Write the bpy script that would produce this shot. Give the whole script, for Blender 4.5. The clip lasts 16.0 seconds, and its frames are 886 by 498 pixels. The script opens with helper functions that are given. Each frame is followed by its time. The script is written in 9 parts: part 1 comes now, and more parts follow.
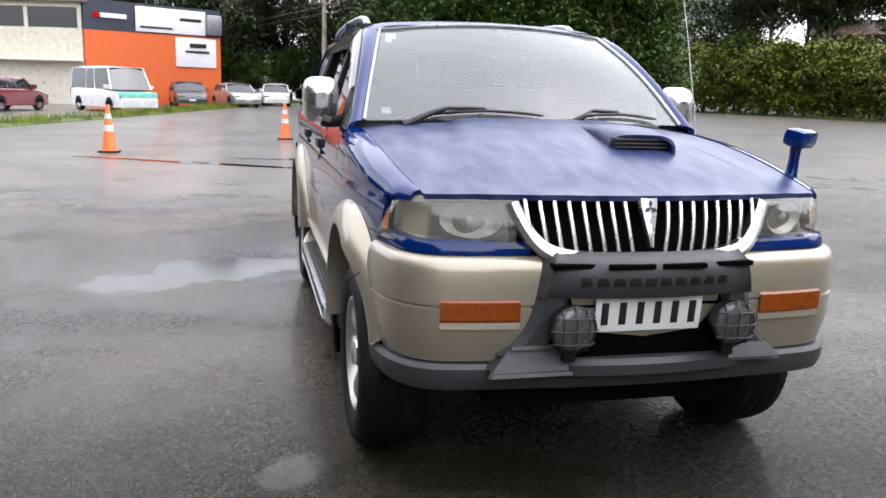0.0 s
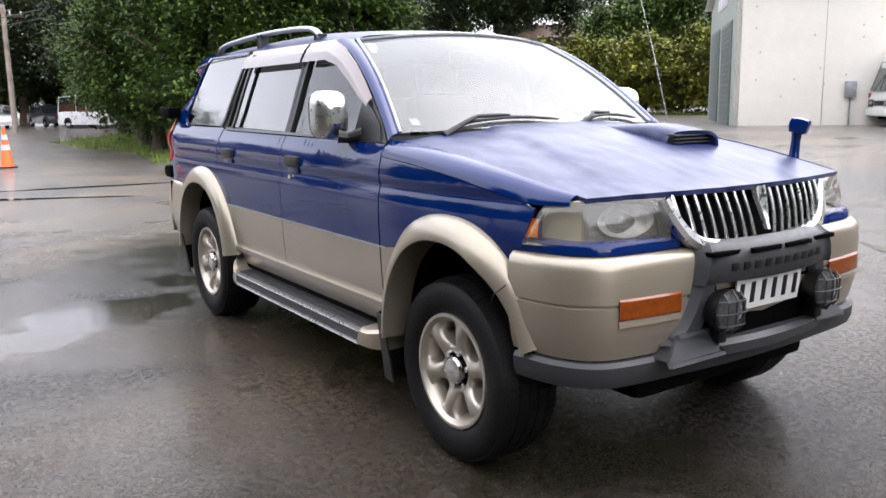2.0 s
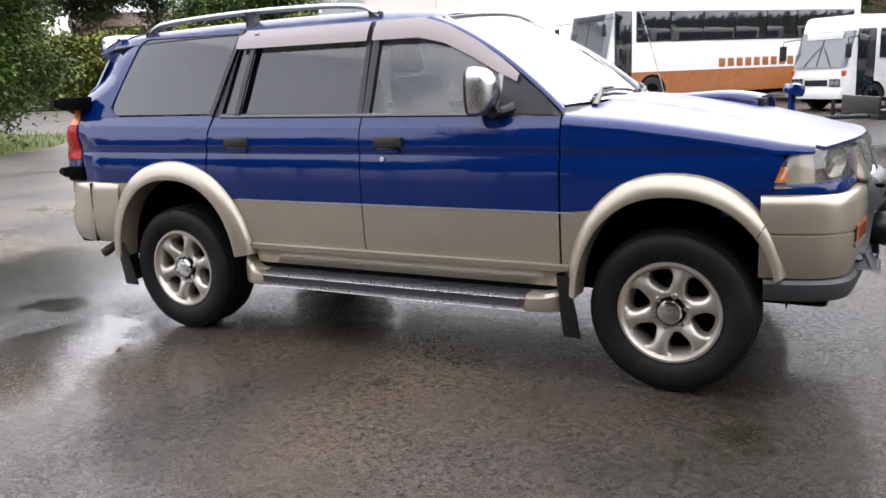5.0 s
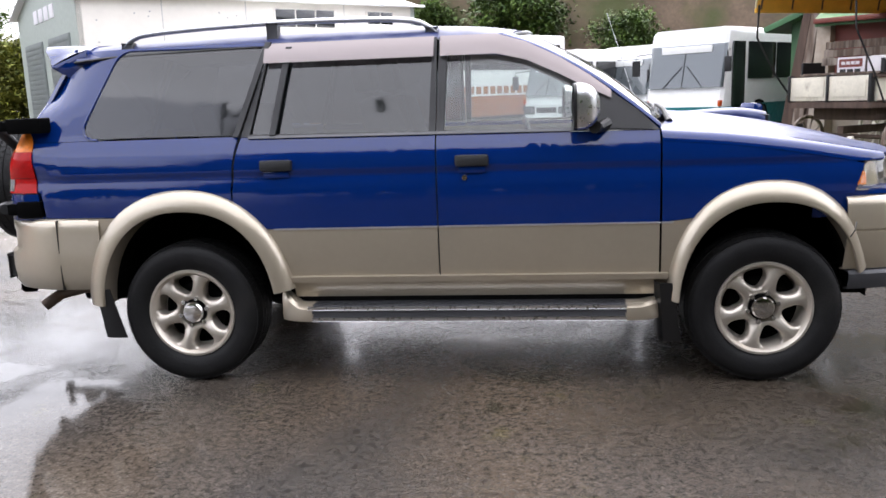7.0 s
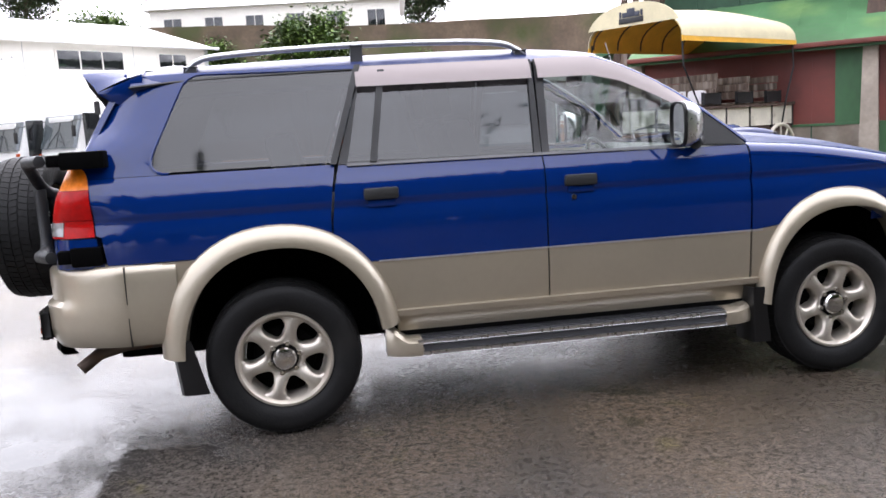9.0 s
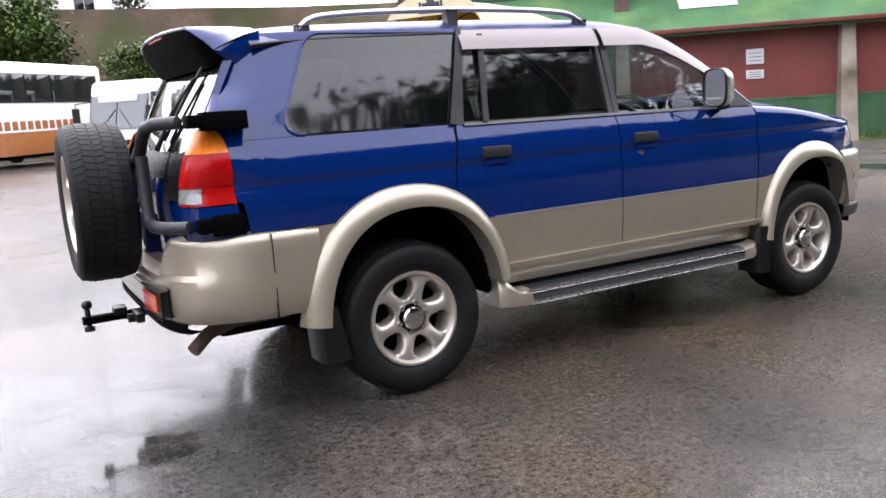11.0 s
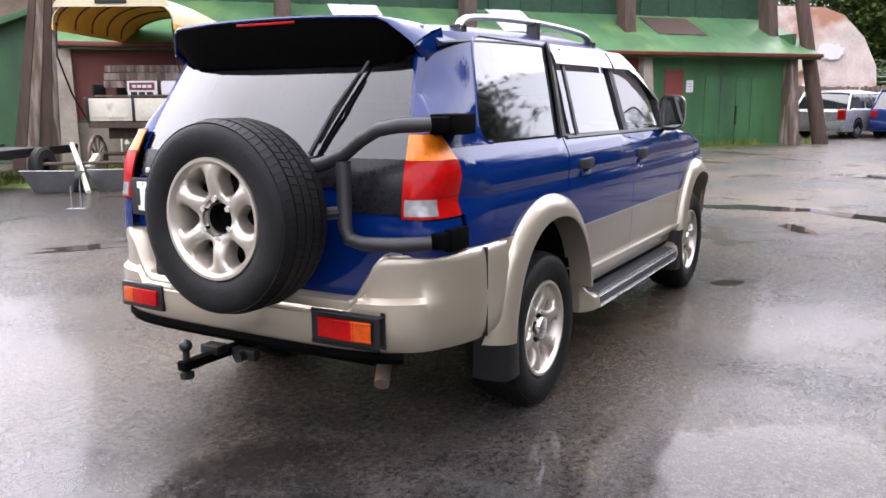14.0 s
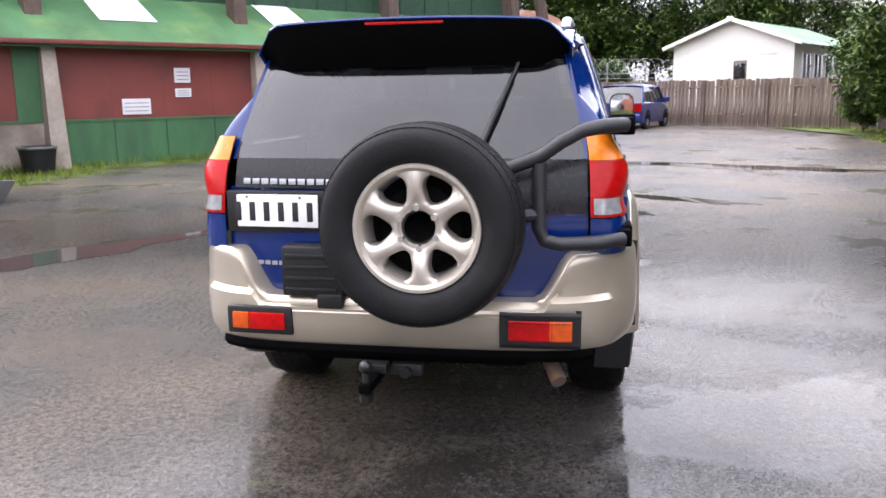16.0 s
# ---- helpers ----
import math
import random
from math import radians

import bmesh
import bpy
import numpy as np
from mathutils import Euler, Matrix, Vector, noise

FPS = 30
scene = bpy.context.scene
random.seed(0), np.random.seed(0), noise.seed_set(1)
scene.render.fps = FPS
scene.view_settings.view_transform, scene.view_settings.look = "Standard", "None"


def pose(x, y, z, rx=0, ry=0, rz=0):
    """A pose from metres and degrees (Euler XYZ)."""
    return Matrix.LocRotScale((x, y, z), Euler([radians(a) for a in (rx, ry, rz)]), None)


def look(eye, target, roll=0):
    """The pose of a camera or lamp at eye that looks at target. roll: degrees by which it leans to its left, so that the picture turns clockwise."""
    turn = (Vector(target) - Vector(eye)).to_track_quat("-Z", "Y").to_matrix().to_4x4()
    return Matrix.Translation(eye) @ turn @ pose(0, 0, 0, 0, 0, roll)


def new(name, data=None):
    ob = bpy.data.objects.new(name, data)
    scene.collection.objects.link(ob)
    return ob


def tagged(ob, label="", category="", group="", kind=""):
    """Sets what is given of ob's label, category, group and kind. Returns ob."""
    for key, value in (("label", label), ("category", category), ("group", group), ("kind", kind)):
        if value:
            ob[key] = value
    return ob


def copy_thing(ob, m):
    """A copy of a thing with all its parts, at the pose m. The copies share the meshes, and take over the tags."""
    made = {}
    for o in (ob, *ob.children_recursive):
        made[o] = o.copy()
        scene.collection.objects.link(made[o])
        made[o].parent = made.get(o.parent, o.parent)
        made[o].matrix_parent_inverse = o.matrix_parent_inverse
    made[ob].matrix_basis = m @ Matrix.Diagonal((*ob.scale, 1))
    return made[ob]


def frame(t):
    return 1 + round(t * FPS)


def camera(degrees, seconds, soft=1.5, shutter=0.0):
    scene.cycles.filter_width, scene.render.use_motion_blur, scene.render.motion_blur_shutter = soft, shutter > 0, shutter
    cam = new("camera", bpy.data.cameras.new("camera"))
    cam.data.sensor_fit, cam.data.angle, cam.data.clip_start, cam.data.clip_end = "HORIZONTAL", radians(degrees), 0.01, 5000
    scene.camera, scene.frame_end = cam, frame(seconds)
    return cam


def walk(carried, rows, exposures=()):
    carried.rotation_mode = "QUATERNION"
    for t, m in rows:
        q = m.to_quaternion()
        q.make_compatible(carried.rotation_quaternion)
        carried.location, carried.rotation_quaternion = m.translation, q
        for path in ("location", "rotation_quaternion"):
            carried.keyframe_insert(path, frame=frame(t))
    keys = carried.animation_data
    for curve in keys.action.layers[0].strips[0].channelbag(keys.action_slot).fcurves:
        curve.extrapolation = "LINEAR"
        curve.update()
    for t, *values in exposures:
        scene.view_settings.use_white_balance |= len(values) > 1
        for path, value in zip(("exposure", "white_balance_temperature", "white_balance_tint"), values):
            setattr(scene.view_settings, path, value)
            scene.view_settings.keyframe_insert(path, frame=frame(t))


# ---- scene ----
cam = camera(56.53, 16.0, soft=1.6)
PATH = [
    (0, (4.389, -1.208, 1.387), (2.479, -0.756, 1.007), 1.57),
    (0.5, (4.324, -1.522, 1.384), (2.461, -0.898, 1.009), 0.65),
    (1, (4.202, -1.850, 1.369), (2.405, -1.053, 1.003), 0.21),
    (1.5, (4.039, -2.188, 1.393), (2.317, -1.241, 1.021), -0.86),
    (2, (3.804, -2.479, 1.384), (2.164, -1.391, 1.026), -1.03),
    (2.5, (3.595, -2.784, 1.385), (2.038, -1.577, 1.041), -1.16),
    (3, (3.353, -3.127, 1.415), (1.903, -1.797, 1.056), -1.27),
    (3.5, (3.106, -3.377, 1.407), (1.742, -1.969, 1.013), -0.40),
    (4, (2.738, -3.694, 1.389), (1.533, -2.150, 0.986), -1.19),
    (6.5, (0.922, -4.579, 1.395), (0.460, -2.672, 1.009), -2.09),
    (7, (0.360, -4.623, 1.400), (0.121, -2.672, 1.032), -2.15),
    (7.5, (-0.077, -4.597, 1.418), (-0.159, -2.627, 1.085), -2.26),
    (8, (-0.415, -4.571, 1.421), (-0.384, -2.595, 1.108), -2.66),
    (10.5, (-2.546, -4.263, 1.286), (-1.748, -2.451, 1.000), -3.87),
    (11, (-2.988, -4.094, 1.333), (-2.035, -2.370, 0.987), -3.67),
    (11.5, (-3.350, -3.887, 1.329), (-2.260, -2.248, 0.973), -3.65),
    (12, (-3.691, -3.616, 1.380), (-2.452, -2.087, 1.024), -2.61),
    (12.5, (-4.016, -3.331, 1.397), (-2.637, -1.920, 1.067), -2.13),
    (13, (-4.302, -3.000, 1.402), (-2.792, -1.728, 1.085), -1.61),
    (13.5, (-4.524, -2.681, 1.399), (-2.916, -1.538, 1.071), -1.14),
    (14, (-4.721, -2.278, 1.412), (-3.021, -1.288, 1.054), -0.32),
    (14.5, (-4.903, -1.914, 1.441), (-3.131, -1.063, 1.077), -0.02),
    (15, (-5.047, -1.516, 1.427), (-3.204, -0.823, 1.074), -0.46),
    (15.5, (-5.195, -1.108, 1.419), (-3.302, -0.568, 1.064), -0.82),
    (16, (-5.298, -0.712, 1.443), (-3.365, -0.356, 1.072), -0.76),
]
walk(cam, [(t, look(eye, target, roll)) for t, eye, target, roll in PATH],
     exposures=[(0.0, 1.70, 6250, 9), (2.0, 1.88, 6350, 11), (4.2, 2.02, 6400, 12), (7.0, 2.12, 6300, 12), (10.5, 2.2, 6250, 14), (13.0, 2.16, 6300, 15), (16.0, 2.27, 6200, 16)])

# ---- world and light: a bright overcast sky ----
world = bpy.data.worlds.new("overcast_sky")
scene.world = world
world.use_nodes = True
wn, wl = world.node_tree.nodes, world.node_tree.links
wn.clear()
sky = wn.new("ShaderNodeTexSky")
sky.sky_type = 'NISHITA'
sky.sun_disc = False
sky.sun_elevation, sky.sun_rotation = radians(55), radians(15)
sky.air_density, sky.dust_density, sky.ozone_density = 1.0, 4.0, 1.0
grey = wn.new("ShaderNodeHueSaturation")
grey.inputs["Saturation"].default_value = 0.3
cloud_at = wn.new("ShaderNodeTexCoord")
cloud_noise = wn.new("ShaderNodeTexNoise")
cloud_noise.inputs["Scale"].default_value = 2.2
cloud_noise.inputs["Detail"].default_value = 6.0
cloud_ramp = wn.new("ShaderNodeMapRange")
cloud_ramp.inputs["From Min"].default_value, cloud_ramp.inputs["From Max"].default_value = 0.3, 0.7
cloud_ramp.inputs["To Min"].default_value, cloud_ramp.inputs["To Max"].default_value = 0.72, 1.15
cloud_mix = wn.new("ShaderNodeMix")
cloud_mix.data_type, cloud_mix.blend_type = 'RGBA', 'MULTIPLY'
cloud_mix.inputs["Factor"].default_value = 1.0
sky_out = wn.new("ShaderNodeBackground")
sky_out.inputs["Strength"].default_value = 0.15
wo = wn.new("ShaderNodeOutputWorld")
even = wn.new("ShaderNodeGamma")
even.inputs["Gamma"].default_value = 0.5
tint = wn.new("ShaderNodeMix")
tint.data_type, tint.blend_type = 'RGBA', 'MULTIPLY'
tint.inputs["Factor"].default_value = 1.0
tint.inputs["B"].default_value = (2.42, 2.36, 2.47, 1.0)
wl.new(sky.outputs[0], even.inputs["Color"])
wl.new(even.outputs[0], grey.inputs["Color"])
wl.new(grey.outputs[0], tint.inputs["A"])
wl.new(cloud_at.outputs["Generated"], cloud_noise.inputs["Vector"])
wl.new(cloud_noise.outputs[0], cloud_ramp.inputs["Value"])
wl.new(tint.outputs["Result"], cloud_mix.inputs["A"])
wl.new(cloud_ramp.outputs[0], cloud_mix.inputs["B"])
wl.new(cloud_mix.outputs["Result"], sky_out.inputs["Color"])
wl.new(sky_out.outputs[0], wo.inputs["Surface"])
sun = new("sun", bpy.data.lights.new("sun", 'SUN'))
sun.data.energy, sun.data.angle, sun.data.color = 0.9, radians(150), (1.0, 0.98, 0.95)
sun.matrix_world = look((3, 9, 30), (0, 0, 0))


# ---- materials ----
def rgb(c):
    return (c[0], c[1], c[2], 1.0)


def mat(name, color, rough=0.5, metal=0.0, vary=0.12, scale=6.0, bump=0.0, bump_scale=60.0, coat=0.0, spec=0.5, stain=None,
        stain_scale=1.5, stain_at=(0.5, 0.72), stretch=(1, 1, 1), rough_vary=0.08, per_piece=0.0, coat_ior=1.5, coat_rough=0.04):
    """A painted, metal, wood or stone surface: two scales of colour change, grain relief, and stains with a shape of their own."""
    m = bpy.data.materials.new(name)
    m.use_nodes = True
    n, l = m.node_tree.nodes, m.node_tree.links
    b = n["Principled BSDF"]
    at = n.new("ShaderNodeTexCoord")
    mp = n.new("ShaderNodeMapping")
    mp.inputs["Scale"].default_value = stretch
    l.new(at.outputs["Object"], mp.inputs["Vector"])

    def noise_at(sc, detail=5.0):
        t = n.new("ShaderNodeTexNoise")
        t.inputs["Scale"].default_value, t.inputs["Detail"].default_value = sc, detail
        l.new(mp.outputs[0], t.inputs["Vector"])
        return t.outputs[0]

    def ranged(v, a, b_, c, d):
        r = n.new("ShaderNodeMapRange")
        for k, x in zip(("From Min", "From Max", "To Min", "To Max"), (a, b_, c, d)):
            r.inputs[k].default_value = x
        l.new(v, r.inputs["Value"])
        return r.outputs[0]

    def mixed(fac, a, b_, blend='MIX'):
        x = n.new("ShaderNodeMix")
        x.data_type, x.blend_type = 'RGBA', blend
        for sock, v in (("Factor", fac), ("A", a), ("B", b_)):
            if hasattr(v, "links"):
                l.new(v, x.inputs[sock])
            else:
                x.inputs[sock].default_value = v
        return x.outputs["Result"]

    big = noise_at(scale)
    fine = noise_at(scale * 9.0, 3.0)
    v1 = ranged(big, 0.3, 0.7, 1 - vary, 1 + vary)
    v2 = ranged(fine, 0.3, 0.7, 1 - vary * 0.5, 1 + vary * 0.5)
    col = mixed(1.0, rgb(color), v1, 'MULTIPLY')
    col = mixed(1.0, col, v2, 'MULTIPLY')
    if per_piece:
        info = n.new("ShaderNodeObjectInfo")
        col = mixed(1.0, col, ranged(info.outputs["Random"], 0, 1, 1 - per_piece, 1 + per_piece), 'MULTIPLY')
    if stain:
        f = ranged(noise_at(stain_scale, 8.0), stain_at[0], stain_at[1], 0.0, 1.0)
        col = mixed(f, col, rgb(stain))
    l.new(col, b.inputs["Base Color"])
    l.new(ranged(fine, 0.3, 0.7, max(0.02, rough - rough_vary), min(1, rough + rough_vary)), b.inputs["Roughness"])
    b.inputs["Metallic"].default_value = metal
    b.inputs["Coat Weight"].default_value = coat
    b.inputs["Coat Roughness"].default_value = coat_rough
    b.inputs["Coat IOR"].default_value = coat_ior
    b.inputs["Specular IOR Level"].default_value = spec
    if bump:
        bp = n.new("ShaderNodeBump")
        bp.inputs["Strength"].default_value = bump
        bp.inputs["Distance"].default_value = 0.01
        l.new(noise_at(bump_scale, 4.0), bp.inputs["Height"])
        l.new(bp.outputs[0], b.inputs["Normal"])
    return m


def glass_mat(name, tint, gloss_ior=1.5, see=1.0, dark=(0.01, 0.012, 0.013), fall=4.0, blur=0.02):
    """A pane: clear or tinted in transmission, with mirror-like gloss by Fresnel. see: how much passes. fall: how quickly the gloss fades towards a square view."""
    m = bpy.data.materials.new(name)
    m.use_nodes = True
    n, l = m.node_tree.nodes, m.node_tree.links
    n.clear()
    out = n.new("ShaderNodeOutputMaterial")
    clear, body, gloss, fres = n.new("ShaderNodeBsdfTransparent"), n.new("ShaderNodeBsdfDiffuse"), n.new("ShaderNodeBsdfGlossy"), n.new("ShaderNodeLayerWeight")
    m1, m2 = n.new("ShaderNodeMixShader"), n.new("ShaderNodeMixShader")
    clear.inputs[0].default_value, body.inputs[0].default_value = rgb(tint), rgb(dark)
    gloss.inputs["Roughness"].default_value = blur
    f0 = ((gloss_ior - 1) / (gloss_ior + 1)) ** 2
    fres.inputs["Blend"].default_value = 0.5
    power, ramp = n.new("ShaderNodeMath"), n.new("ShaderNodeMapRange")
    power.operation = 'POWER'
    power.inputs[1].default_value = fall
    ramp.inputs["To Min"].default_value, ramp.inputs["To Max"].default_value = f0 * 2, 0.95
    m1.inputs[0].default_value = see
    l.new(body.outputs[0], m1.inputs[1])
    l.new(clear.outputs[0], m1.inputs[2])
    l.new(fres.outputs["Facing"], power.inputs[0])
    l.new(power.outputs[0], ramp.inputs["Value"])
    l.new(ramp.outputs[0], m2.inputs[0])
    l.new(m1.outputs[0], m2.inputs[1])
    l.new(gloss.outputs[0], m2.inputs[2])
    l.new(m2.outputs[0], out.inputs["Surface"])
    return m


# ---- mesh helpers ----
def part(name, bm, material, parent=None, label="", sharp=32.0, at=None, smooth=True):
    """Links a bmesh as one mesh object under a thing or a part."""
    bm.normal_update()
    lim = radians(sharp)
    for f in bm.faces:
        f.smooth = smooth
    for e in bm.edges:
        if len(e.link_faces) == 2 and e.calc_face_angle(0) > lim:
            e.smooth = False
    me = bpy.data.meshes.new(name)
    bm.to_mesh(me)
    bm.free()
    me.materials.append(material)
    ob = new(name, me)
    if parent is not None:
        ob.parent = parent
    if at is not None:
        ob.matrix_basis = at
    if label:
        ob["label"] = label
    return ob


def share(name, ob, parent, at, label=""):
    """Another part on the mesh of ob."""
    o = new(name, ob.data)
    o.parent = parent
    o.matrix_basis = at
    if label:
        o["label"] = label
    return o


def thing(name, label, category, group="", at=None, kind=""):
    ob = new(name)
    ob.empty_display_size = 0.2
    if at is not None:
        ob.matrix_basis = at
    return tagged(ob, label, category, group, kind)


def box(bm, x0, x1, y0, y1, z0, z1, bev=0.0, m=None):
    r = bmesh.ops.create_cube(bm, size=1.0)
    vs = r["verts"]
    for v in vs:
        v.co = Vector((x0 + (v.co.x + 0.5) * (x1 - x0), y0 + (v.co.y + 0.5) * (y1 - y0), z0 + (v.co.z + 0.5) * (z1 - z0)))
    if bev:
        es = list({e for v in vs for e in v.link_edges})
        r = bmesh.ops.bevel(bm, geom=es, offset=bev, segments=2, profile=0.6, affect='EDGES')
        vs = list({v for f in r["faces"] for v in f.verts} | {v for v in vs if v.is_valid})
    if m is not None:
        bmesh.ops.transform(bm, matrix=m, verts=vs)
    return vs


def boxed(x0, x1, y0, y1, z0, z1, bev=0.0, m=None):
    bm = bmesh.new()
    box(bm, x0, x1, y0, y1, z0, z1, bev, m)
    return bm


def cyl(bm, p, q, r, r2=None, seg=16, caps=True):
    p, q = Vector(p), Vector(q)
    d = q - p
    m = Matrix.Translation((p + q) / 2) @ d.to_track_quat('Z', 'Y').to_matrix().to_4x4()
    return bmesh.ops.create_cone(bm, cap_ends=caps, segments=seg, radius1=r, radius2=r if r2 is None else r2, depth=d.length, matrix=m)["verts"]


def tube(bm, pts, r, seg=10, closed=False):
    """A round bar along a line of points."""
    pts = [Vector(p) for p in pts]
    rings = []
    n = len(pts)
    turn, before = None, None
    for i, p in enumerate(pts):
        a = pts[i - 1] if (i > 0 or closed) else p
        b = pts[(i + 1) % n] if (i < n - 1 or closed) else p
        turn = (b - a).to_track_quat('Z', 'Y') if turn is None else before.rotation_difference(b - a) @ turn
        before = b - a
        q = turn.to_matrix()
        rr = r[i] if isinstance(r, (list, tuple)) else r
        rings.append([bm.verts.new(p + q @ Vector((rr * math.cos(2 * math.pi * k / seg), rr * math.sin(2 * math.pi * k / seg), 0))) for k in range(seg)])
    for i in range(n if closed else n - 1):
        s, t = rings[i], rings[(i + 1) % n]
        for k in range(seg):
            bm.faces.new((s[k], s[(k + 1) % seg], t[(k + 1) % seg], t[k]))
    if not closed:
        bm.faces.new(list(reversed(rings[0])))
        bm.faces.new(rings[-1])


def grid(bm, rows, close_u=False, close_v=False, flip=False):
    """A sheet through rows of points."""
    vs = [[bm.verts.new(p) for p in row] for row in rows]
    nu, nv = len(vs), len(vs[0])
    for i in range(nu if close_u else nu - 1):
        for j in range(nv if close_v else nv - 1):
            q = (vs[i][j], vs[(i + 1) % nu][j], vs[(i + 1) % nu][(j + 1) % nv], vs[i][(j + 1) % nv])
            try:
                bm.faces.new(q[::-1] if flip else q)
            except ValueError:
                pass
    return vs


def lathe(bm, prof, seg=32, axis='Y', centre=(0, 0, 0)):
    """Turns (radius, along) pairs round an axis."""
    rows = []
    for r, a in prof:
        row = []
        for k in range(seg):
            c, s = r * math.cos(2 * math.pi * k / seg), r * math.sin(2 * math.pi * k / seg)
            p = (c, a, s) if axis == 'Y' else ((c, s, a) if axis == 'Z' else (a, c, s))
            row.append(Vector(p) + Vector(centre))
        rows.append(row)
    grid(bm, rows, close_v=True)
    bmesh.ops.recalc_face_normals(bm, faces=bm.faces)


def curve_y(keys, x):
    """A smooth line through (x, y) keys (Catmull-Rom), held at its ends."""
    if x <= keys[0][0]:
        return keys[0][1]
    if x >= keys[-1][0]:
        return keys[-1][1]
    for i in range(len(keys) - 1):
        (x0, y0), (x1, y1) = keys[i], keys[i + 1]
        if x <= x1:
            t = (x - x0) / (x1 - x0)
            m0 = (y1 - keys[i - 1][1]) / (x1 - keys[i - 1][0]) if i else (y1 - y0) / (x1 - x0)
            m1 = (keys[i + 2][1] - y0) / (keys[i + 2][0] - x0) if i + 2 < len(keys) else (y1 - y0) / (x1 - x0)
            h = x1 - x0
            return (2 * t ** 3 - 3 * t * t + 1) * y0 + (t ** 3 - 2 * t * t + t) * h * m0 + (-2 * t ** 3 + 3 * t * t) * y1 + (t ** 3 - t * t) * h * m1


def sheet(poly, fn, res=0.05, flip=False, lines=()):
    """A closed outline in (u, v), cut into a fine net and laid on the surface fn(u, v)."""
    bm = bmesh.new()
    f = bm.faces.new([bm.verts.new((u, v, 0)) for u, v in poly])
    bmesh.ops.triangulate(bm, faces=[f])
    us, vs = [p[0] for p in poly], [p[1] for p in poly]
    cuts = [((k * res, 0, 0), (1, 0, 0)) for k in range(math.ceil(min(us) / res), math.floor(max(us) / res) + 1)]
    cuts += [((0, k * res, 0), (0, 1, 0)) for k in range(math.ceil(min(vs) / res), math.floor(max(vs) / res) + 1)]
    cuts += [((0, v, 0), (0, 1, 0)) for v in lines if min(vs) < v < max(vs)]
    for co, no in cuts:
        bmesh.ops.bisect_plane(bm, geom=list(bm.verts) + list(bm.edges) + list(bm.faces), dist=1e-5, plane_co=co, plane_no=no)
    bmesh.ops.dissolve_limit(bm, angle_limit=0.001, verts=[], edges=[e for e in bm.edges if len(e.link_faces) == 2 and not in_net(e, res, lines)])
    for v in bm.verts:
        v.co = Vector(fn(v.co.x, v.co.y))
    if flip:
        bmesh.ops.reverse_faces(bm, faces=bm.faces)
    return bm


def in_net(e, res, lines=()):
    a, b = e.verts[0].co, e.verts[1].co
    if abs(a.y - b.y) < 1e-5 and any(abs(a.y - v) < 1e-4 for v in lines):
        return True
    for k in (0, 1):
        if abs(a[k] - b[k]) < 1e-5 and abs(a[k] / res - round(a[k] / res)) < 1e-3:
            return True
    return False


def shell(bm, t):
    """Gives a sheet a thickness t, inwards."""
    bm.normal_update()
    old = list(bm.faces)
    rim = [(lp.vert, lp.link_loop_next.vert) for f in old for lp in f.loops if len(lp.edge.link_faces) == 1]
    inner = {v: bm.verts.new(v.co - v.normal * t) for v in list(bm.verts)}
    for f in old:
        bm.faces.new([inner[v] for v in reversed(f.verts)])
    for a, b in rim:
        bm.faces.new((b, a, inner[a], inner[b]))
    return bm


def mirrored(bm):
    """The same mesh on the other side of the y = 0 plane."""
    b2 = bm.copy()
    for v in b2.verts:
        v.co.y = -v.co.y
    bmesh.ops.reverse_faces(b2, faces=b2.faces)
    return b2


def arc_pts(cx, cz, a, b, d0, d1, n, power=2.0):
    out = []
    for k in range(n + 1):
        g = radians(d0 + (d1 - d0) * k / n)
        c, s = math.cos(g), math.sin(g)
        out.append((cx + a * math.copysign(abs(c) ** (2 / power), c), cz + b * math.copysign(abs(s) ** (2 / power), s)))
    return out


# ---- the off-road car: front towards +x, its right side towards -y ----
BLUE = mat("blue_car_paint", (0.0013, 0.0150, 0.104), 0.34, 0.0, vary=0.04, scale=3, spec=0.0, coat=1.0, coat_ior=1.5, rough_vary=0.03, coat_rough=0.045)
# pale mottling puts the sky's sheen on rain beads into the base colour
BLUE_WET_SHEEN = mat("blue_car_paint_rained_on_sheen", (0.0030, 0.0115, 0.078), 0.38, 0.0, vary=0.12, scale=11, spec=0.0, coat=0.9, coat_ior=1.52, bump=0.42, bump_scale=42, stain=(0.074, 0.086, 0.160), stain_scale=11.0, stain_at=(0.36, 0.78), stretch=(0.6, 1.3, 1.0), rough_vary=0.1, coat_rough=0.31)
BEIGE = mat("champagne_car_paint", (0.400, 0.350, 0.272), 0.34, 0.62, vary=0.03, scale=4, coat=0.6, rough_vary=0.02)
GREY_PLASTIC = mat("grey_plastic", (0.036, 0.037, 0.041), 0.45, 0.0, vary=0.08, bump=0.15, bump_scale=300)
BLACK_PLASTIC = mat("black_plastic", (0.0035, 0.0035, 0.004), 0.42, 0.0, vary=0.1, bump=0.1, bump_scale=200)
DULL_BLACK = mat("dull_black_moulding", (0.0012, 0.0012, 0.0013), 0.8, 0.0, spec=0.04)
BLACK_GLOSS = mat("gloss_black_panel", (0.007, 0.007, 0.008), 0.30, 0.0, spec=0.22, coat=0.10, coat_rough=0.12)
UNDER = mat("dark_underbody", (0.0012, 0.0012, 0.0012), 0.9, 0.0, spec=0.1)
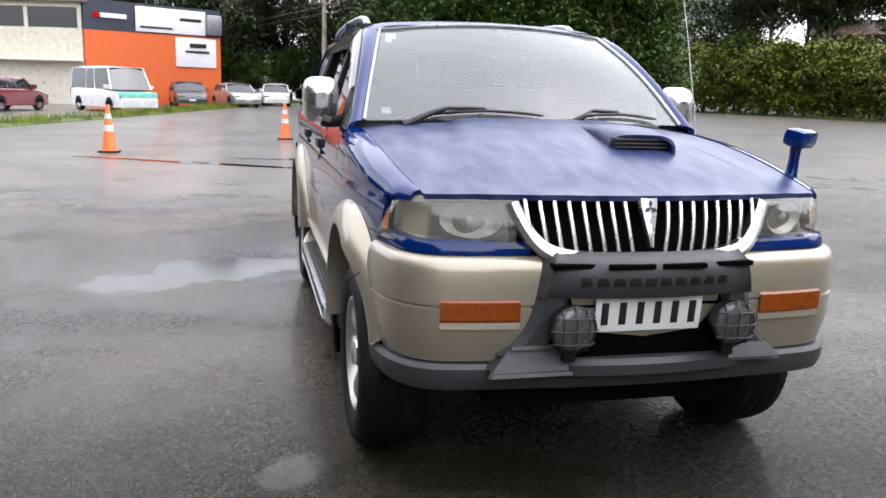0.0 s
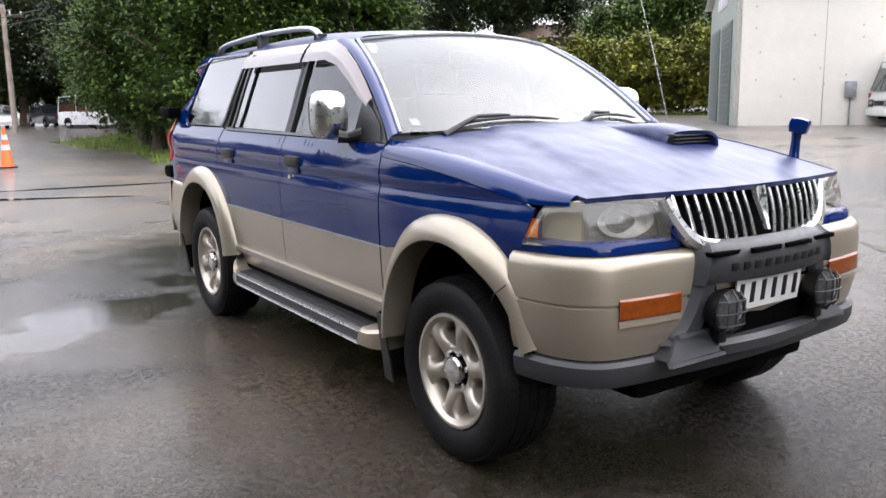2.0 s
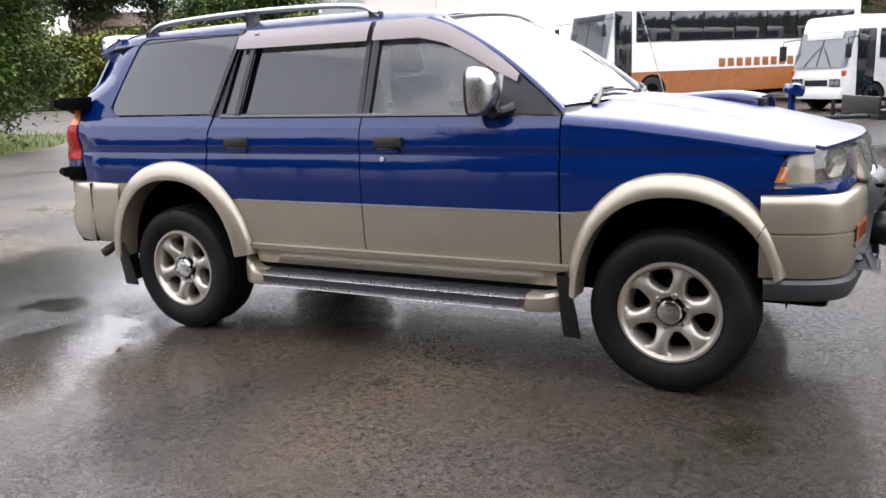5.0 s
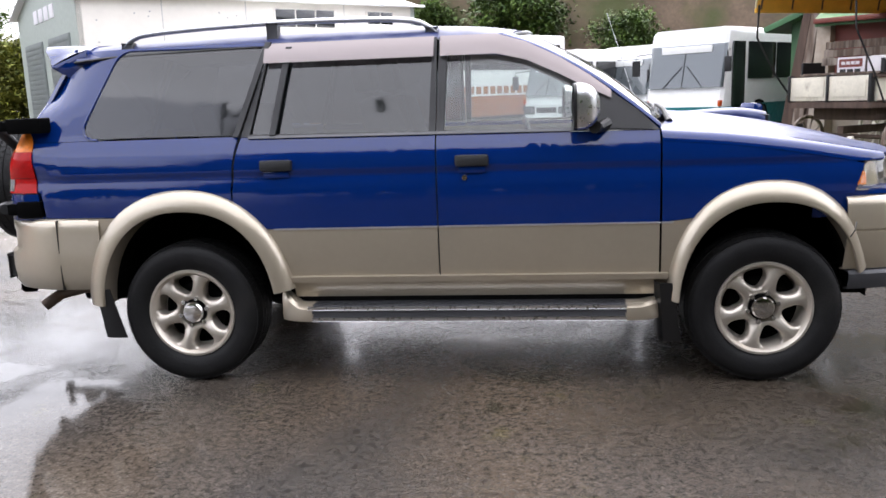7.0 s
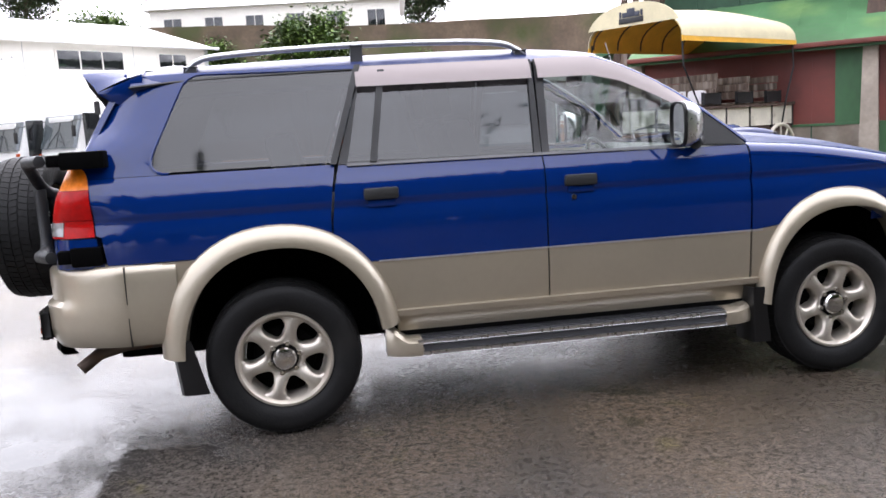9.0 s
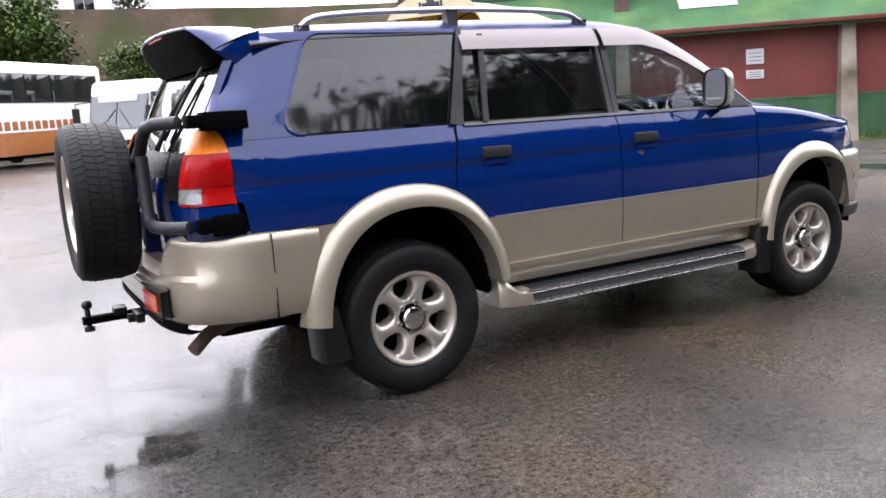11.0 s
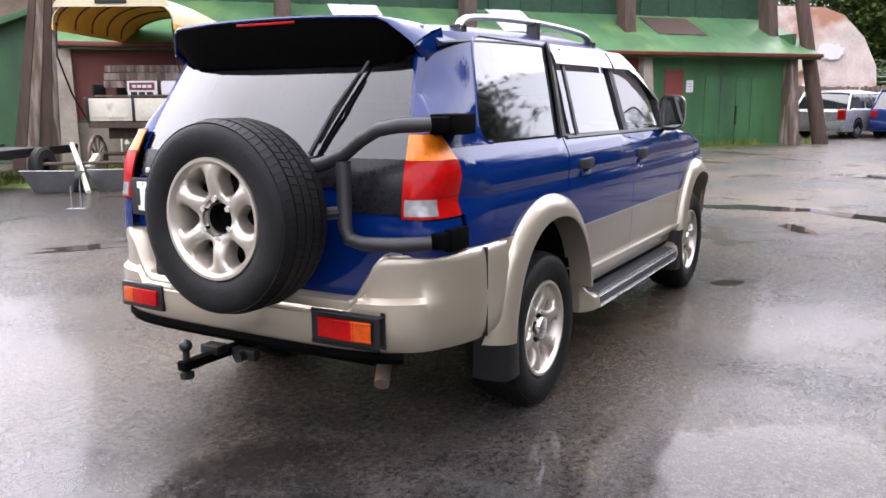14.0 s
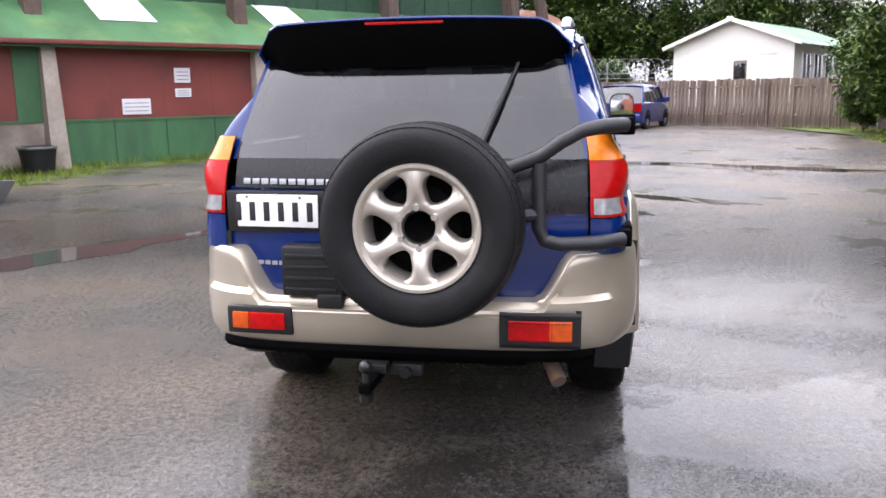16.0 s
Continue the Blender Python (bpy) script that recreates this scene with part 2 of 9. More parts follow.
RUBBER = mat("worn_tyre_rubber", (0.0050, 0.0050, 0.0053), 0.62, 0.0, spec=0.24, vary=0.25, scale=9, bump=0.15, bump_scale=90, stain=(0.011, 0.0105, 0.010), stain_scale=5)
WORN_CHROME = mat("dulled_chrome", (0.74, 0.74, 0.75), 0.30, 1.0, vary=0.04, rough_vary=0.05)
TUBE_GREY = mat("dark_grey_coated_tube", (0.014, 0.0145, 0.016), 0.5, 0.0, vary=0.15, bump=0.1, bump_scale=200)
AMBER_DEEP = mat("deep_amber_lens", (0.20, 0.042, 0.002), 0.25, 0.0, coat=0.3, spec=0.3, vary=0.25, scale=45)
CHROME = mat("chrome", (0.78, 0.78, 0.78), 0.08, 1.0, vary=0.02, rough_vary=0.03)
ALLOY = mat("cast_alloy_wheel", (0.53, 0.485, 0.42), 0.36, 0.74, vary=0.06, scale=12, stain=(0.2, 0.16, 0.12), stain_scale=14, stain_at=(0.66, 0.85))
SILVER = mat("silver_paint", (0.42, 0.43, 0.45), 0.35, 0.6)
TINT = glass_mat("tinted_glass", (0.11, 0.12, 0.13), 1.46, 0.8, fall=2.7, blur=0.04)
CLEAR = glass_mat("window_glass", (0.72, 0.78, 0.76), 1.5, 0.97)
# pale body colour stands in for part of the reflected sky
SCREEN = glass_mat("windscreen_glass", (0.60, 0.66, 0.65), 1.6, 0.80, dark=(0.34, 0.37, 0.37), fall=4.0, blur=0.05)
VISOR = glass_mat("smoked_visor", (0.62, 0.55, 0.55), 1.5, 0.15, dark=(0.25, 0.20, 0.195), fall=3.0)
STEEL_BRIGHT = mat("bright_steel", (0.5, 0.5, 0.5), 0.3, 0.9)
DARK_TRIM = mat("dull_metal_trim", (0.085, 0.085, 0.088), 0.4, 0.5)
LENS = glass_mat("hazed_lens", (0.92, 0.92, 0.90), 1.5, 0.87, dark=(0.44, 0.42, 0.37))
AMBER = mat("amber_lens", (0.46, 0.062, 0.003), 0.3, 0.0, coat=0.3, spec=0.3, vary=0.2, scale=40)
AMBER_TAIL = mat("amber_tail_lens", (0.66, 0.17, 0.006), 0.3, 0.0, coat=0.3, spec=0.3, vary=0.2, scale=40)
RED = mat("red_lens", (0.34, 0.003, 0.003), 0.3, 0.0, coat=0.2, spec=0.1, vary=0.2, scale=40)
WHITE_LENS = mat("pale_lens", (0.24, 0.235, 0.235), 0.15, 0.1, coat=1.0, vary=0.2, scale=40)
LAMP_SILVER = mat("lamp_reflector", (0.42, 0.41, 0.38), 0.45, 0.4, vary=0.25, scale=26, rough_vary=0.05, bump=0.9, bump_scale=32)
LAMP_DARK = mat("smoky_lamp_housing", (0.17, 0.165, 0.15), 0.30, 0.5, vary=0.10, scale=16, rough_vary=0.05)
LAMP_WARM = mat("warm_lamp_reflector", (0.62, 0.54, 0.40), 0.25, 0.4, vary=0.03, scale=3, rough_vary=0.02)
FOG_LENS = mat("dim_ribbed_lens", (0.095, 0.095, 0.095), 0.2, 0.2, coat=0.6, vary=0.3, scale=60)
PLATE = mat("number_plate_white", (0.72, 0.72, 0.70), 0.4, 0.0, vary=0.05)
INK = mat("black_ink", (0.012, 0.012, 0.014), 0.5, 0.0)
SEAT = mat("grey_seat_cloth", (0.07, 0.072, 0.075), 0.9, 0.0, vary=0.15, scale=20)
TRIM = mat("grey_trim", (0.09, 0.092, 0.09), 0.7, 0.0)
RUST = mat("rusty_exhaust", (0.16, 0.12, 0.095), 0.65, 0.5, stain=(0.22, 0.1, 0.04), stain_scale=20)

car = thing("off_road_car", "blue and beige off-road estate car with a tailgate spare wheel", "car")

WB, HUB_Z = 1.3625, 0.385
SIDE_Z = [(0.38, 0.775), (0.46, 0.815), (0.56, 0.842), (0.68, 0.853), (0.80, 0.858), (0.93, 0.861), (0.98, 0.8595), (1.01, 0.8560), (1.03, 0.8515), (1.040, 0.8485), (1.050, 0.8480), (1.060, 0.8495), (1.072, 0.8530), (1.085, 0.8535), (1.12, 0.850), (1.18, 0.834),
          (1.225, 0.806), (1.26, 0.790), (1.45, 0.730), (1.62, 0.672), (1.68, 0.645), (1.72, 0.60)]
REAR_X = [(0.4, -2.30), (0.95, -2.305), (1.12, -2.275), (1.25, -2.215), (1.45, -2.10), (1.62, -1.995), (1.72, -1.93)]
HOOD_EDGE = [(0.90, 1.222), (1.2, 1.196), (1.5, 1.152), (1.75, 1.105), (1.95, 1.066)]


CREASE = (0.98, 0.995, 1.010, 1.020, 1.030, 1.040, 1.046, 1.053, 1.060, 1.066, 1.072, 1.085)   # heights of the fold along the body side


def side_y(x, z):
    """Half width of the body at x, z."""
    y = curve_y(SIDE_Z, z)
    if x > 0.95:
        y -= 0.082 * ((x - 0.95) / 0.9) ** 2.2
    xr = curve_y(REAR_X, z) + 0.42 - 0.16 * curve_y([(1.08, 0.0), (1.20, 1.0), (1.31, 1.0), (1.46, 0.0)], min(1.46, max(1.08, z)))
    if x < xr:
        y -= (0.165 if z < 1.2 else 0.165 - 0.07 * min(1, (z - 1.2) / 0.4)) * ((xr - x) / 0.42) ** 3
    return y


def side(x, z):
    return (x, -side_y(x, z), z)


def both(name, bm, material, parent=car, label="", thick=0.012):
    """A panel of the right side and its twin on the left."""
    if thick:
        shell(bm, thick)
    b2 = mirrored(bm)
    return part(name, bm, material, parent, label), part(name, b2, material, parent, label)


def shrunk(poly, d):
    """The outline pulled in by d, for the gaps between panels."""
    n = len(poly)
    area = sum(poly[i][0] * poly[(i + 1) % n][1] - poly[(i + 1) % n][0] * poly[i][1] for i in range(n))
    sg = 1 if area > 0 else -1
    out = []
    for i in range(n):
        p0, p, p1 = Vector(poly[i - 1]), Vector(poly[i]), Vector(poly[(i + 1) % n])
        a, b = (p - p0).normalized(), (p1 - p).normalized()
        na, nb = Vector((-a.y, a.x)) * sg, Vector((-b.y, b.x)) * sg
        m = (na + nb)
        m = m.normalized() if m.length > 1e-6 else na
        out.append(tuple(p + m * d / max(0.4, m.dot(na))))
    return out


def side_panel(poly, gap=0.002, res=0.045, lift=0.0):
    return sheet(shrunk(poly, gap), lambda x, z: (x, -side_y(x, z) - lift, z), res, flip=ccw(poly), lines=CREASE)


def ccw(poly):
    n = len(poly)
    return sum(poly[i][0] * poly[(i + 1) % n][1] - poly[(i + 1) % n][0] * poly[i][1] for i in range(n)) < 0


F_OUT = dict(cx=WB + 0.012, cz=HUB_Z, a=0.455, b=0.592, power=2.25)
F_IN = dict(cx=WB + 0.015, cz=HUB_Z, a=0.405, b=0.500, power=2.25)
R_OUT = dict(cx=-WB + 0.005, cz=HUB_Z, a=0.535, b=0.612, power=2.15)
R_IN = dict(cx=-WB + 0.015, cz=HUB_Z, a=0.435, b=0.512, power=2.25)


def arch(which, d0, d1, n=18, grow=0.0):
    return arc_pts(which["cx"], which["cz"], which["a"] + grow, which["b"] + grow, d0, d1, n, which["power"])


def arch_to_z(which, z, left):
    """The angle at which an arch comes down to the height z."""
    s = max(0.0, (z - which["cz"]) / which["b"]) ** (which["power"] / 2)
    g = math.degrees(math.asin(min(1, s)))
    return 180 - g if left else g


TWO = 0.797   # the line between blue above and beige below
# front wing: blue skin above the two-tone line, round the wheel arch, rolled over to the bonnet edge
fa0, fa1 = arch_to_z(F_IN, TWO, True), arch_to_z(F_IN, 0.90, False)
wing = [(0.897, TWO)] + arch(F_IN, fa0, fa1, 16, 0.03) + [(1.742, 0.90), (1.747, 0.925), (1.768, 0.985), (1.785, 1.036)]
wing += [(x, curve_y(HOOD_EDGE, x) - 0.06) for x in (1.74, 1.7, 1.6, 1.5, 1.4, 1.3, 1.2, 1.1, 1.0)] + [(0.897, curve_y(HOOD_EDGE, 0.897) - 0.06)]
bm = side_panel(wing)


def hood_edge_y(x):
    return curve_y([(0.9, 0.752), (1.3, 0.745), (1.6, 0.728), (1.8, 0.705), (1.95, 0.675)], x)


rows = []
for k in range(22):
    x = 0.90 + (1.885 - 0.90) * k / 21
    ze, ye = curve_y(HOOD_EDGE, x), hood_edge_y(x) + 0.003
    # past the wheel arch the roll comes down on the lamp's upper edge
    q = min(1.0, max(0.0, (x - 1.72) / 0.08))
    y0 = side_y(x, ze - 0.06) * (1 - q) + (curve_y([(1.752, 0.806), (1.80, 0.792), (1.845, 0.770), (1.89, 0.738), (1.935, 0.692)], x) - 0.014) * q
    y0, dz = max(y0, ye + 0.002), 0.06 * (1 - q) + (ze - 1.046) * q
    rows.append([(x, -(ye + (y0 - ye) * math.cos(math.pi / 2 * j / 7)), ze - dz + dz * math.sin(math.pi / 2 * j / 7)) for j in range(8)])
grid(bm, rows, flip=False)
bmesh.ops.remove_doubles(bm, verts=bm.verts, dist=0.0015)
both("front_wing", bm, BLUE, label="blue front wing")
bm = side_panel([(0.897, 0.53)] + arch(F_IN, arch_to_z(F_IN, 0.53, True), fa0, 6, 0.03) + [(0.897, TWO)])
both("wing_lower", bm, BEIGE, label="beige lower wing panel")

# doors
AP = [(0.893, 1.215), (0.80, 1.30), (0.62, 1.435), (0.45, 1.545), (0.30, 1.62), (0.17, 1.657)]   # front edge of the door frame
DOOR_F = [(-0.1195, TWO), (0.891, TWO), (0.893, 1.10), (0.892, 1.212), (-0.1195, 1.222)]
DOOR_R = [(-0.1225, TWO), (-0.1225, 1.222), (-1.06, 1.236), (-1.085, 1.13), (-1.10, 1.0)]
R_DOOR = dict(R_OUT, a=R_OUT["a"] - 0.03, b=R_OUT["b"] - 0.03)
ra = arch_to_z(R_DOOR, TWO, False)
DOOR_R += [p for p in reversed(arch(R_DOOR, ra, 62, 8))]


def door(name, up, low, label):
    skin = side_panel(up)
    d = both(name, skin, BLUE, label=label)
    lo = side_panel(low)
    shell(lo, 0.012)
    l2 = mirrored(lo)
    part("door_lower_panel", lo, BEIGE, d[0], "beige lower door panel")
    part("door_lower_panel", l2, BEIGE, d[1], "beige lower door panel")
    return d


fdoor = door("front_door", DOOR_F, [(-0.1195, 0.56), (0.891, 0.56), (0.891, TWO), (-0.1195, TWO)], "blue front door with a dark handle")
rdoor = door("rear_door", DOOR_R, [(-0.1225, 0.56), (-0.1225, TWO)] + arch(R_DOOR, ra, arch_to_z(R_DOOR, 0.56, False), 7), "blue rear door with a dark handle")


def under_doors(par, material, label, x0, x1, z0, z1, lift=0.006):
    bm = side_panel([(x0, z0), (x1, z0), (x1, z1), (x0, z1)], 0.0, 0.05, lift)
    shell(bm, 0.02)
    return bm


# moulded ledge below the doors, then the sill
for z0, z1, lift, m_, nm in ((0.535, 0.562, 0.020, BEIGE, "door_moulding"), (0.42, 0.532, -0.012, BEIGE, "sill")):
    both(nm, under_doors(car, m_, "", -0.86 if z0 > 0.5 else -0.84, 0.93, z0, z1, lift), m_, label="beige " + nm.replace("_", " "), thick=0)

# pale line between the two colours
bm = bmesh.new()
pts = [(0.95 - 1.86 * k / 30, TWO) for k in range(31)]
grid(bm, [[(x, -side_y(x, z + dz) - 0.003, z + dz) for dz in (-0.004, 0.004)] for x, z in pts], flip=True)
both("pinstripe", bm, SILVER, thick=0.002)

# window frames and panes
FW = [(-0.085, 1.232), (0.60, 1.226), (0.60, 1.425), (0.45, 1.525), (0.30, 1.598), (0.15, 1.632), (-0.065, 1.640)]
FRAME_F = [(-0.1195, 1.222), (0.892, 1.212)] + AP + [(-0.105, 1.668)]
RW = [(-1.015, 1.246), (-0.155, 1.236), (-0.138, 1.645), (-0.925, 1.648)]
FRAME_R = [(-0.1225, 1.222), (-0.117, 1.668), (-0.915, 1.675), (-1.06, 1.236)]


def ring(outer, inner, lift, depth, parent, material, name, label=""):
    """A flat frame on the body side between two outlines with as many corners."""
    def densify(o, per=6):
        out = []
        for i in range(len(o)):
            a, b = Vector(o[i]), Vector(o[(i + 1) % len(o)])
            out += [a.lerp(b, k / per) for k in range(per)]
        return out
    o, i = densify(outer), densify(inner)
    made = []
    for sg in (-1, 1):
        bm = bmesh.new()
        rows = []
        for a, b in zip(o, i):
            rows.append([(a.x, sg * (side_y(a.x, a.y) + lift - depth), a.y), (a.x, sg * (side_y(a.x, a.y) + lift), a.y),
                         (b.x, sg * (side_y(b.x, b.y) + lift), b.y), (b.x, sg * (side_y(b.x, b.y) + lift - depth), b.y)])
        grid(bm, rows, close_u=True)
        bmesh.ops.recalc_face_normals(bm, faces=bm.faces)
        made.append(part(name, bm, material, parent[0] if sg < 0 else parent[1], label))
    return made


ring(FRAME_F[:2] + [AP[1], AP[2], AP[3], AP[4], AP[5], (0.03, 1.664), (-0.105, 1.668)],
     [FW[0], FW[1], (0.603, 1.40), (0.55, 1.462), (0.45, 1.525), (0.30, 1.598), (0.15, 1.632), (0.03, 1.636), FW[6]], 0.004, 0.03, fdoor, BLACK_PLASTIC, "window_frame", "black front window frame")
ring(FRAME_R, [RW[1], RW[2], RW[3], RW[0]], 0.004, 0.03, rdoor, BLACK_PLASTIC, "window_frame", "black rear window frame")


def pane(poly, parent, material, name, lift=-0.012, label=""):
    bm = sheet(poly, lambda x, z: (x, -side_y(x, z) - lift, z), 0.12, flip=ccw(poly))
    b2 = mirrored(bm)
    out = []
    for b, p in ((bm, parent[0]), (b2, parent[1])):
        o = part(name, b, material, p, label)
        o.visible_shadow = False
        out.append(o)
    return out


pane(shrunk(FW, -0.008), fdoor, CLEAR, "window_pane", label="clear front window pane")
pane(shrunk(RW, -0.008), rdoor, TINT, "window_pane", label="dark tinted rear window pane")
for x0, x1, dx in ((-0.845, -0.815, 0.07),):
    bm = bmesh.new()
    grid(bm, [[(x - dx * (1 - k / 8), -side_y(x, z) - 0.006, z) for x in (x0, x1)] for k in range(9) for z in (1.238 + 0.41 * k / 8,)], flip=False)
    shell(bm, 0.012)
    b2 = mirrored(bm)
    part("window_divider", bm, BLACK_PLASTIC, rdoor[0])
    part("window_divider", b2, BLACK_PLASTIC, rdoor[1])
# chrome strip at the foot of the windows
bm = bmesh.new()
grid(bm, [[(x, -side_y(x, z0 + dz) - 0.010, z0 + dz) for dz in (-0.006, 0.006)] for k in range(33) for x in (0.60 - 1.62 * k / 32,) for z0 in (1.224 + 0.010 * k / 32,)], flip=True)
both("waist_strip", bm, DARK_TRIM, thick=0.006)

# smoked wind deflectors over the side windows
for x0, x1, zb, own in ((-0.95, -0.13, 1.578, rdoor), (-0.10, 0.16, 1.578, fdoor)):
    rows = []
    n = 14
    for k in range(n + 1):
        x = x0 + (x1 - x0) * k / n
        rows.append([(x, -side_y(x, z) - o, z) for z, o in ((1.672, 0.006), (1.64, 0.020), (1.61, 0.027), (zb, 0.030))])
    if own is fdoor:
        for x, zt, zb2 in ((0.30, 1.628, 1.545), (0.45, 1.553, 1.475), (0.58, 1.47, 1.405), (0.68, 1.395, 1.36)):
            rows.append([(x, -side_y(x, zt + (zb2 - zt) * q) - o, zt + (zb2 - zt) * q) for q, o in ((0, 0.006), (0.35, 0.018), (0.7, 0.024), (1, 0.026))])
    bm = bmesh.new()
    grid(bm, rows, flip=False)
    b2 = mirrored(bm)
    part("wind_deflector", bm, VISOR, own[0], "smoked wind deflector")
    part("wind_deflector", b2, VISOR, own[1], "smoked wind deflector")

# door handles and locks
for x0, own, lock_on in ((0.045, fdoor, True), (-0.88, rdoor, False)):
    for sg, p in ((-1, own[0]), (1, own[1])):
        y = side_y(x0, 1.1)
        bm = bmesh.new()
        box(bm, x0 - 0.078, x0 + 0.078, sg * (y + 0.020), sg * (y - 0.010), 1.074, 1.126, 0.012)
        part("door_handle", bm, TUBE_GREY, p, "dark grey door handle")
        bm = boxed(x0 - 0.062, x0 + 0.062, sg * (y + 0.006), sg * (y - 0.012), 1.042, 1.072, 0.005)
        part("handle_recess", bm, BLUE, p, "blue lip of the handle recess")
        if lock_on:
            bm = bmesh.new()
            cyl(bm, (x0 - 0.035, sg * (y - 0.01), 1.022), (x0 - 0.035, sg * (y + 0.010), 1.022), 0.012)
            part("door_lock", bm, CHROME, p, "round chrome lock")

# rear quarter with its window
def round_corner(a, p, b, r, n=6):
    """The corner p between a and b, rounded off."""
    a, p, b = Vector(a), Vector(p), Vector(b)
    u, v = (a - p).normalized() * r, (b - p).normalized() * r
    return [tuple(p + u * (1 - k / n) ** 2 + v * (k / n) ** 2) for k in range(n + 1)]


QC = [(-1.085, 1.246), (-0.945, 1.655), (-1.690, 1.662), (-1.885, 1.248)]
QW = QC[:2] + round_corner(QC[1], QC[2], QC[3], 0.07) + round_corner(QC[2], QC[3], QC[0], 0.10)
QG = shrunk(QW, -0.007)
ra2, ra3 = 62, arch_to_z(R_DOOR, 0.868, True)
quarter_low = [(-1.072, 1.2395), (-1.092, 1.13), (-1.107, 1.0)] + arch(R_DOOR, ra2, ra3, 14) + [(-2.07, 0.868), (-2.085, 0.99), (-2.110, 1.0), (-2.115, 1.12), (-2.126, 1.20), (-2.146, 1.2395)]
QB = side_panel(quarter_low)
PIL_X = [(1.2395, -2.143), (1.285, -2.172), (1.45, -2.085), (1.62, -1.985), (1.68, -1.93)]
pil = [(-1.80, 1.2395), (-1.90, 1.2395), (-2.144, 1.2395), (-2.172, 1.285), (-2.085, 1.45), (-1.985, 1.62), (-1.93, 1.676), (-0.93, 1.680)] + QG[1:-1] + [(QG[-1][0], 1.2398)]
pil[0] = (QG[-1][0] - 0.03, 1.2395)
pil2 = side_panel(pil, 0.0)
tmp = bpy.data.meshes.new("tmp")
pil2.to_mesh(tmp)
QB.from_mesh(tmp)
bpy.data.meshes.remove(tmp)
pil2.free()
quarter = both("rear_quarter", QB, BLUE, label="blue rear quarter panel")
pane(QW, quarter, TINT, "quarter_window", -0.003, "dark tinted quarter window")
bm = bmesh.new()
tube(bm, [(x, -side_y(x, z) + 0.001, z) for x, z in QG[1:]], 0.007, 6)
both("window_lip", bm, BLUE, thick=0)
bm = bmesh.new()
grid(bm, [[(-1.066 - dx + (z - 1.236) * 0.33, -side_y(-1.0, z) - 0.005, z) for dx in (0.0, 0.028)] for k in range(9) for z in (1.236 + 0.44 * k / 8,)], flip=True)
both("pillar_trim", bm, BLACK_PLASTIC, car, "black pillar strip")

# wheel-arch flares
def smooth_step(q):
    q = min(1.0, max(0.0, q))
    return q * q * (3 - 2 * q)


def flare(o, i, d0, d1, proud, kick=0.0, n=30, curl=0.0):
    rows = []
    out = proud
    for k in range(n + 1):
        g = d0 + (d1 - d0) * k / n
        po, pi = arch(o, g, g, 1)[0], arch(i, g, g, 1)[0]
        po = (po[0] - kick * smooth_step((g - 112) / 52), po[1])
        row = []
        proud = out - curl * smooth_step((pi[0] - 1.56) / 0.24)
        ys, yi = min(side_y(*po) + 0.001, proud + 0.01), proud
        for q, f in ((0, 0.0), (0.05, 0.30), (0.25, 0.62), (0.5, 0.86), (0.75, 0.97), (0.93, 1.0), (1.0, 0.96)):
            x, z = po[0] + (pi[0] - po[0]) * q, po[1] + (pi[1] - po[1]) * q
            row.append((x, -(ys + (yi - ys) * f), z))
        row.append((pi[0], -(proud - 0.03), pi[1]))
        row.append((pi[0], -(proud - 0.13), pi[1]))
        rows.append(row)
    bm = bmesh.new()
    grid(bm, rows, flip=True)
    bmesh.ops.recalc_face_normals(bm, faces=bm.faces)
    return bm


both("front_flare", flare(F_OUT, F_IN, 176, arch_to_z(F_OUT, 0.575, False), 0.905, curl=0.075), BEIGE, label="beige front wheel-arch flare", thick=0)
both("rear_flare", flare(R_OUT, R_IN, arch_to_z(R_OUT, 0.440, True), 10, 0.915, 0.0), BEIGE, label="beige rear wheel-arch flare", thick=0)
# joint of the front flare with the bumper
bm = bmesh.new()
po, pi = arch(F_OUT, 40, 40, 1)[0], arch(F_IN, 40, 40, 1)[0]
tube(bm, [(po[0], -0.862, po[1]), ((po[0] + pi[0]) / 2, -0.899, (po[1] + pi[1]) / 2), (pi[0], -0.896, pi[1])], 0.0025, 6)
both("flare_joint", bm, BLACK_PLASTIC, thick=0)

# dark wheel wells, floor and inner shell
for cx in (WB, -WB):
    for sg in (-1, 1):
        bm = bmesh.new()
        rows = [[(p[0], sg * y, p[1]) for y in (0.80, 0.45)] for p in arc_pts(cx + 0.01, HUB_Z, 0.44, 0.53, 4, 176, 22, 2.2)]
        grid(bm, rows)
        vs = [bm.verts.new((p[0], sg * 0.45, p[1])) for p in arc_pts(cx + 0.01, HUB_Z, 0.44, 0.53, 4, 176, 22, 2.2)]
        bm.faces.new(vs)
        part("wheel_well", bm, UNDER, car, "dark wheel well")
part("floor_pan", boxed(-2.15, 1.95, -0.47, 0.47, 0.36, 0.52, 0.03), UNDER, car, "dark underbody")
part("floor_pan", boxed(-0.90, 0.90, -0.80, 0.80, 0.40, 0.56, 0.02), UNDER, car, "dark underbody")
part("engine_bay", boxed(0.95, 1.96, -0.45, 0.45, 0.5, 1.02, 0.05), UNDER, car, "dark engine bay")
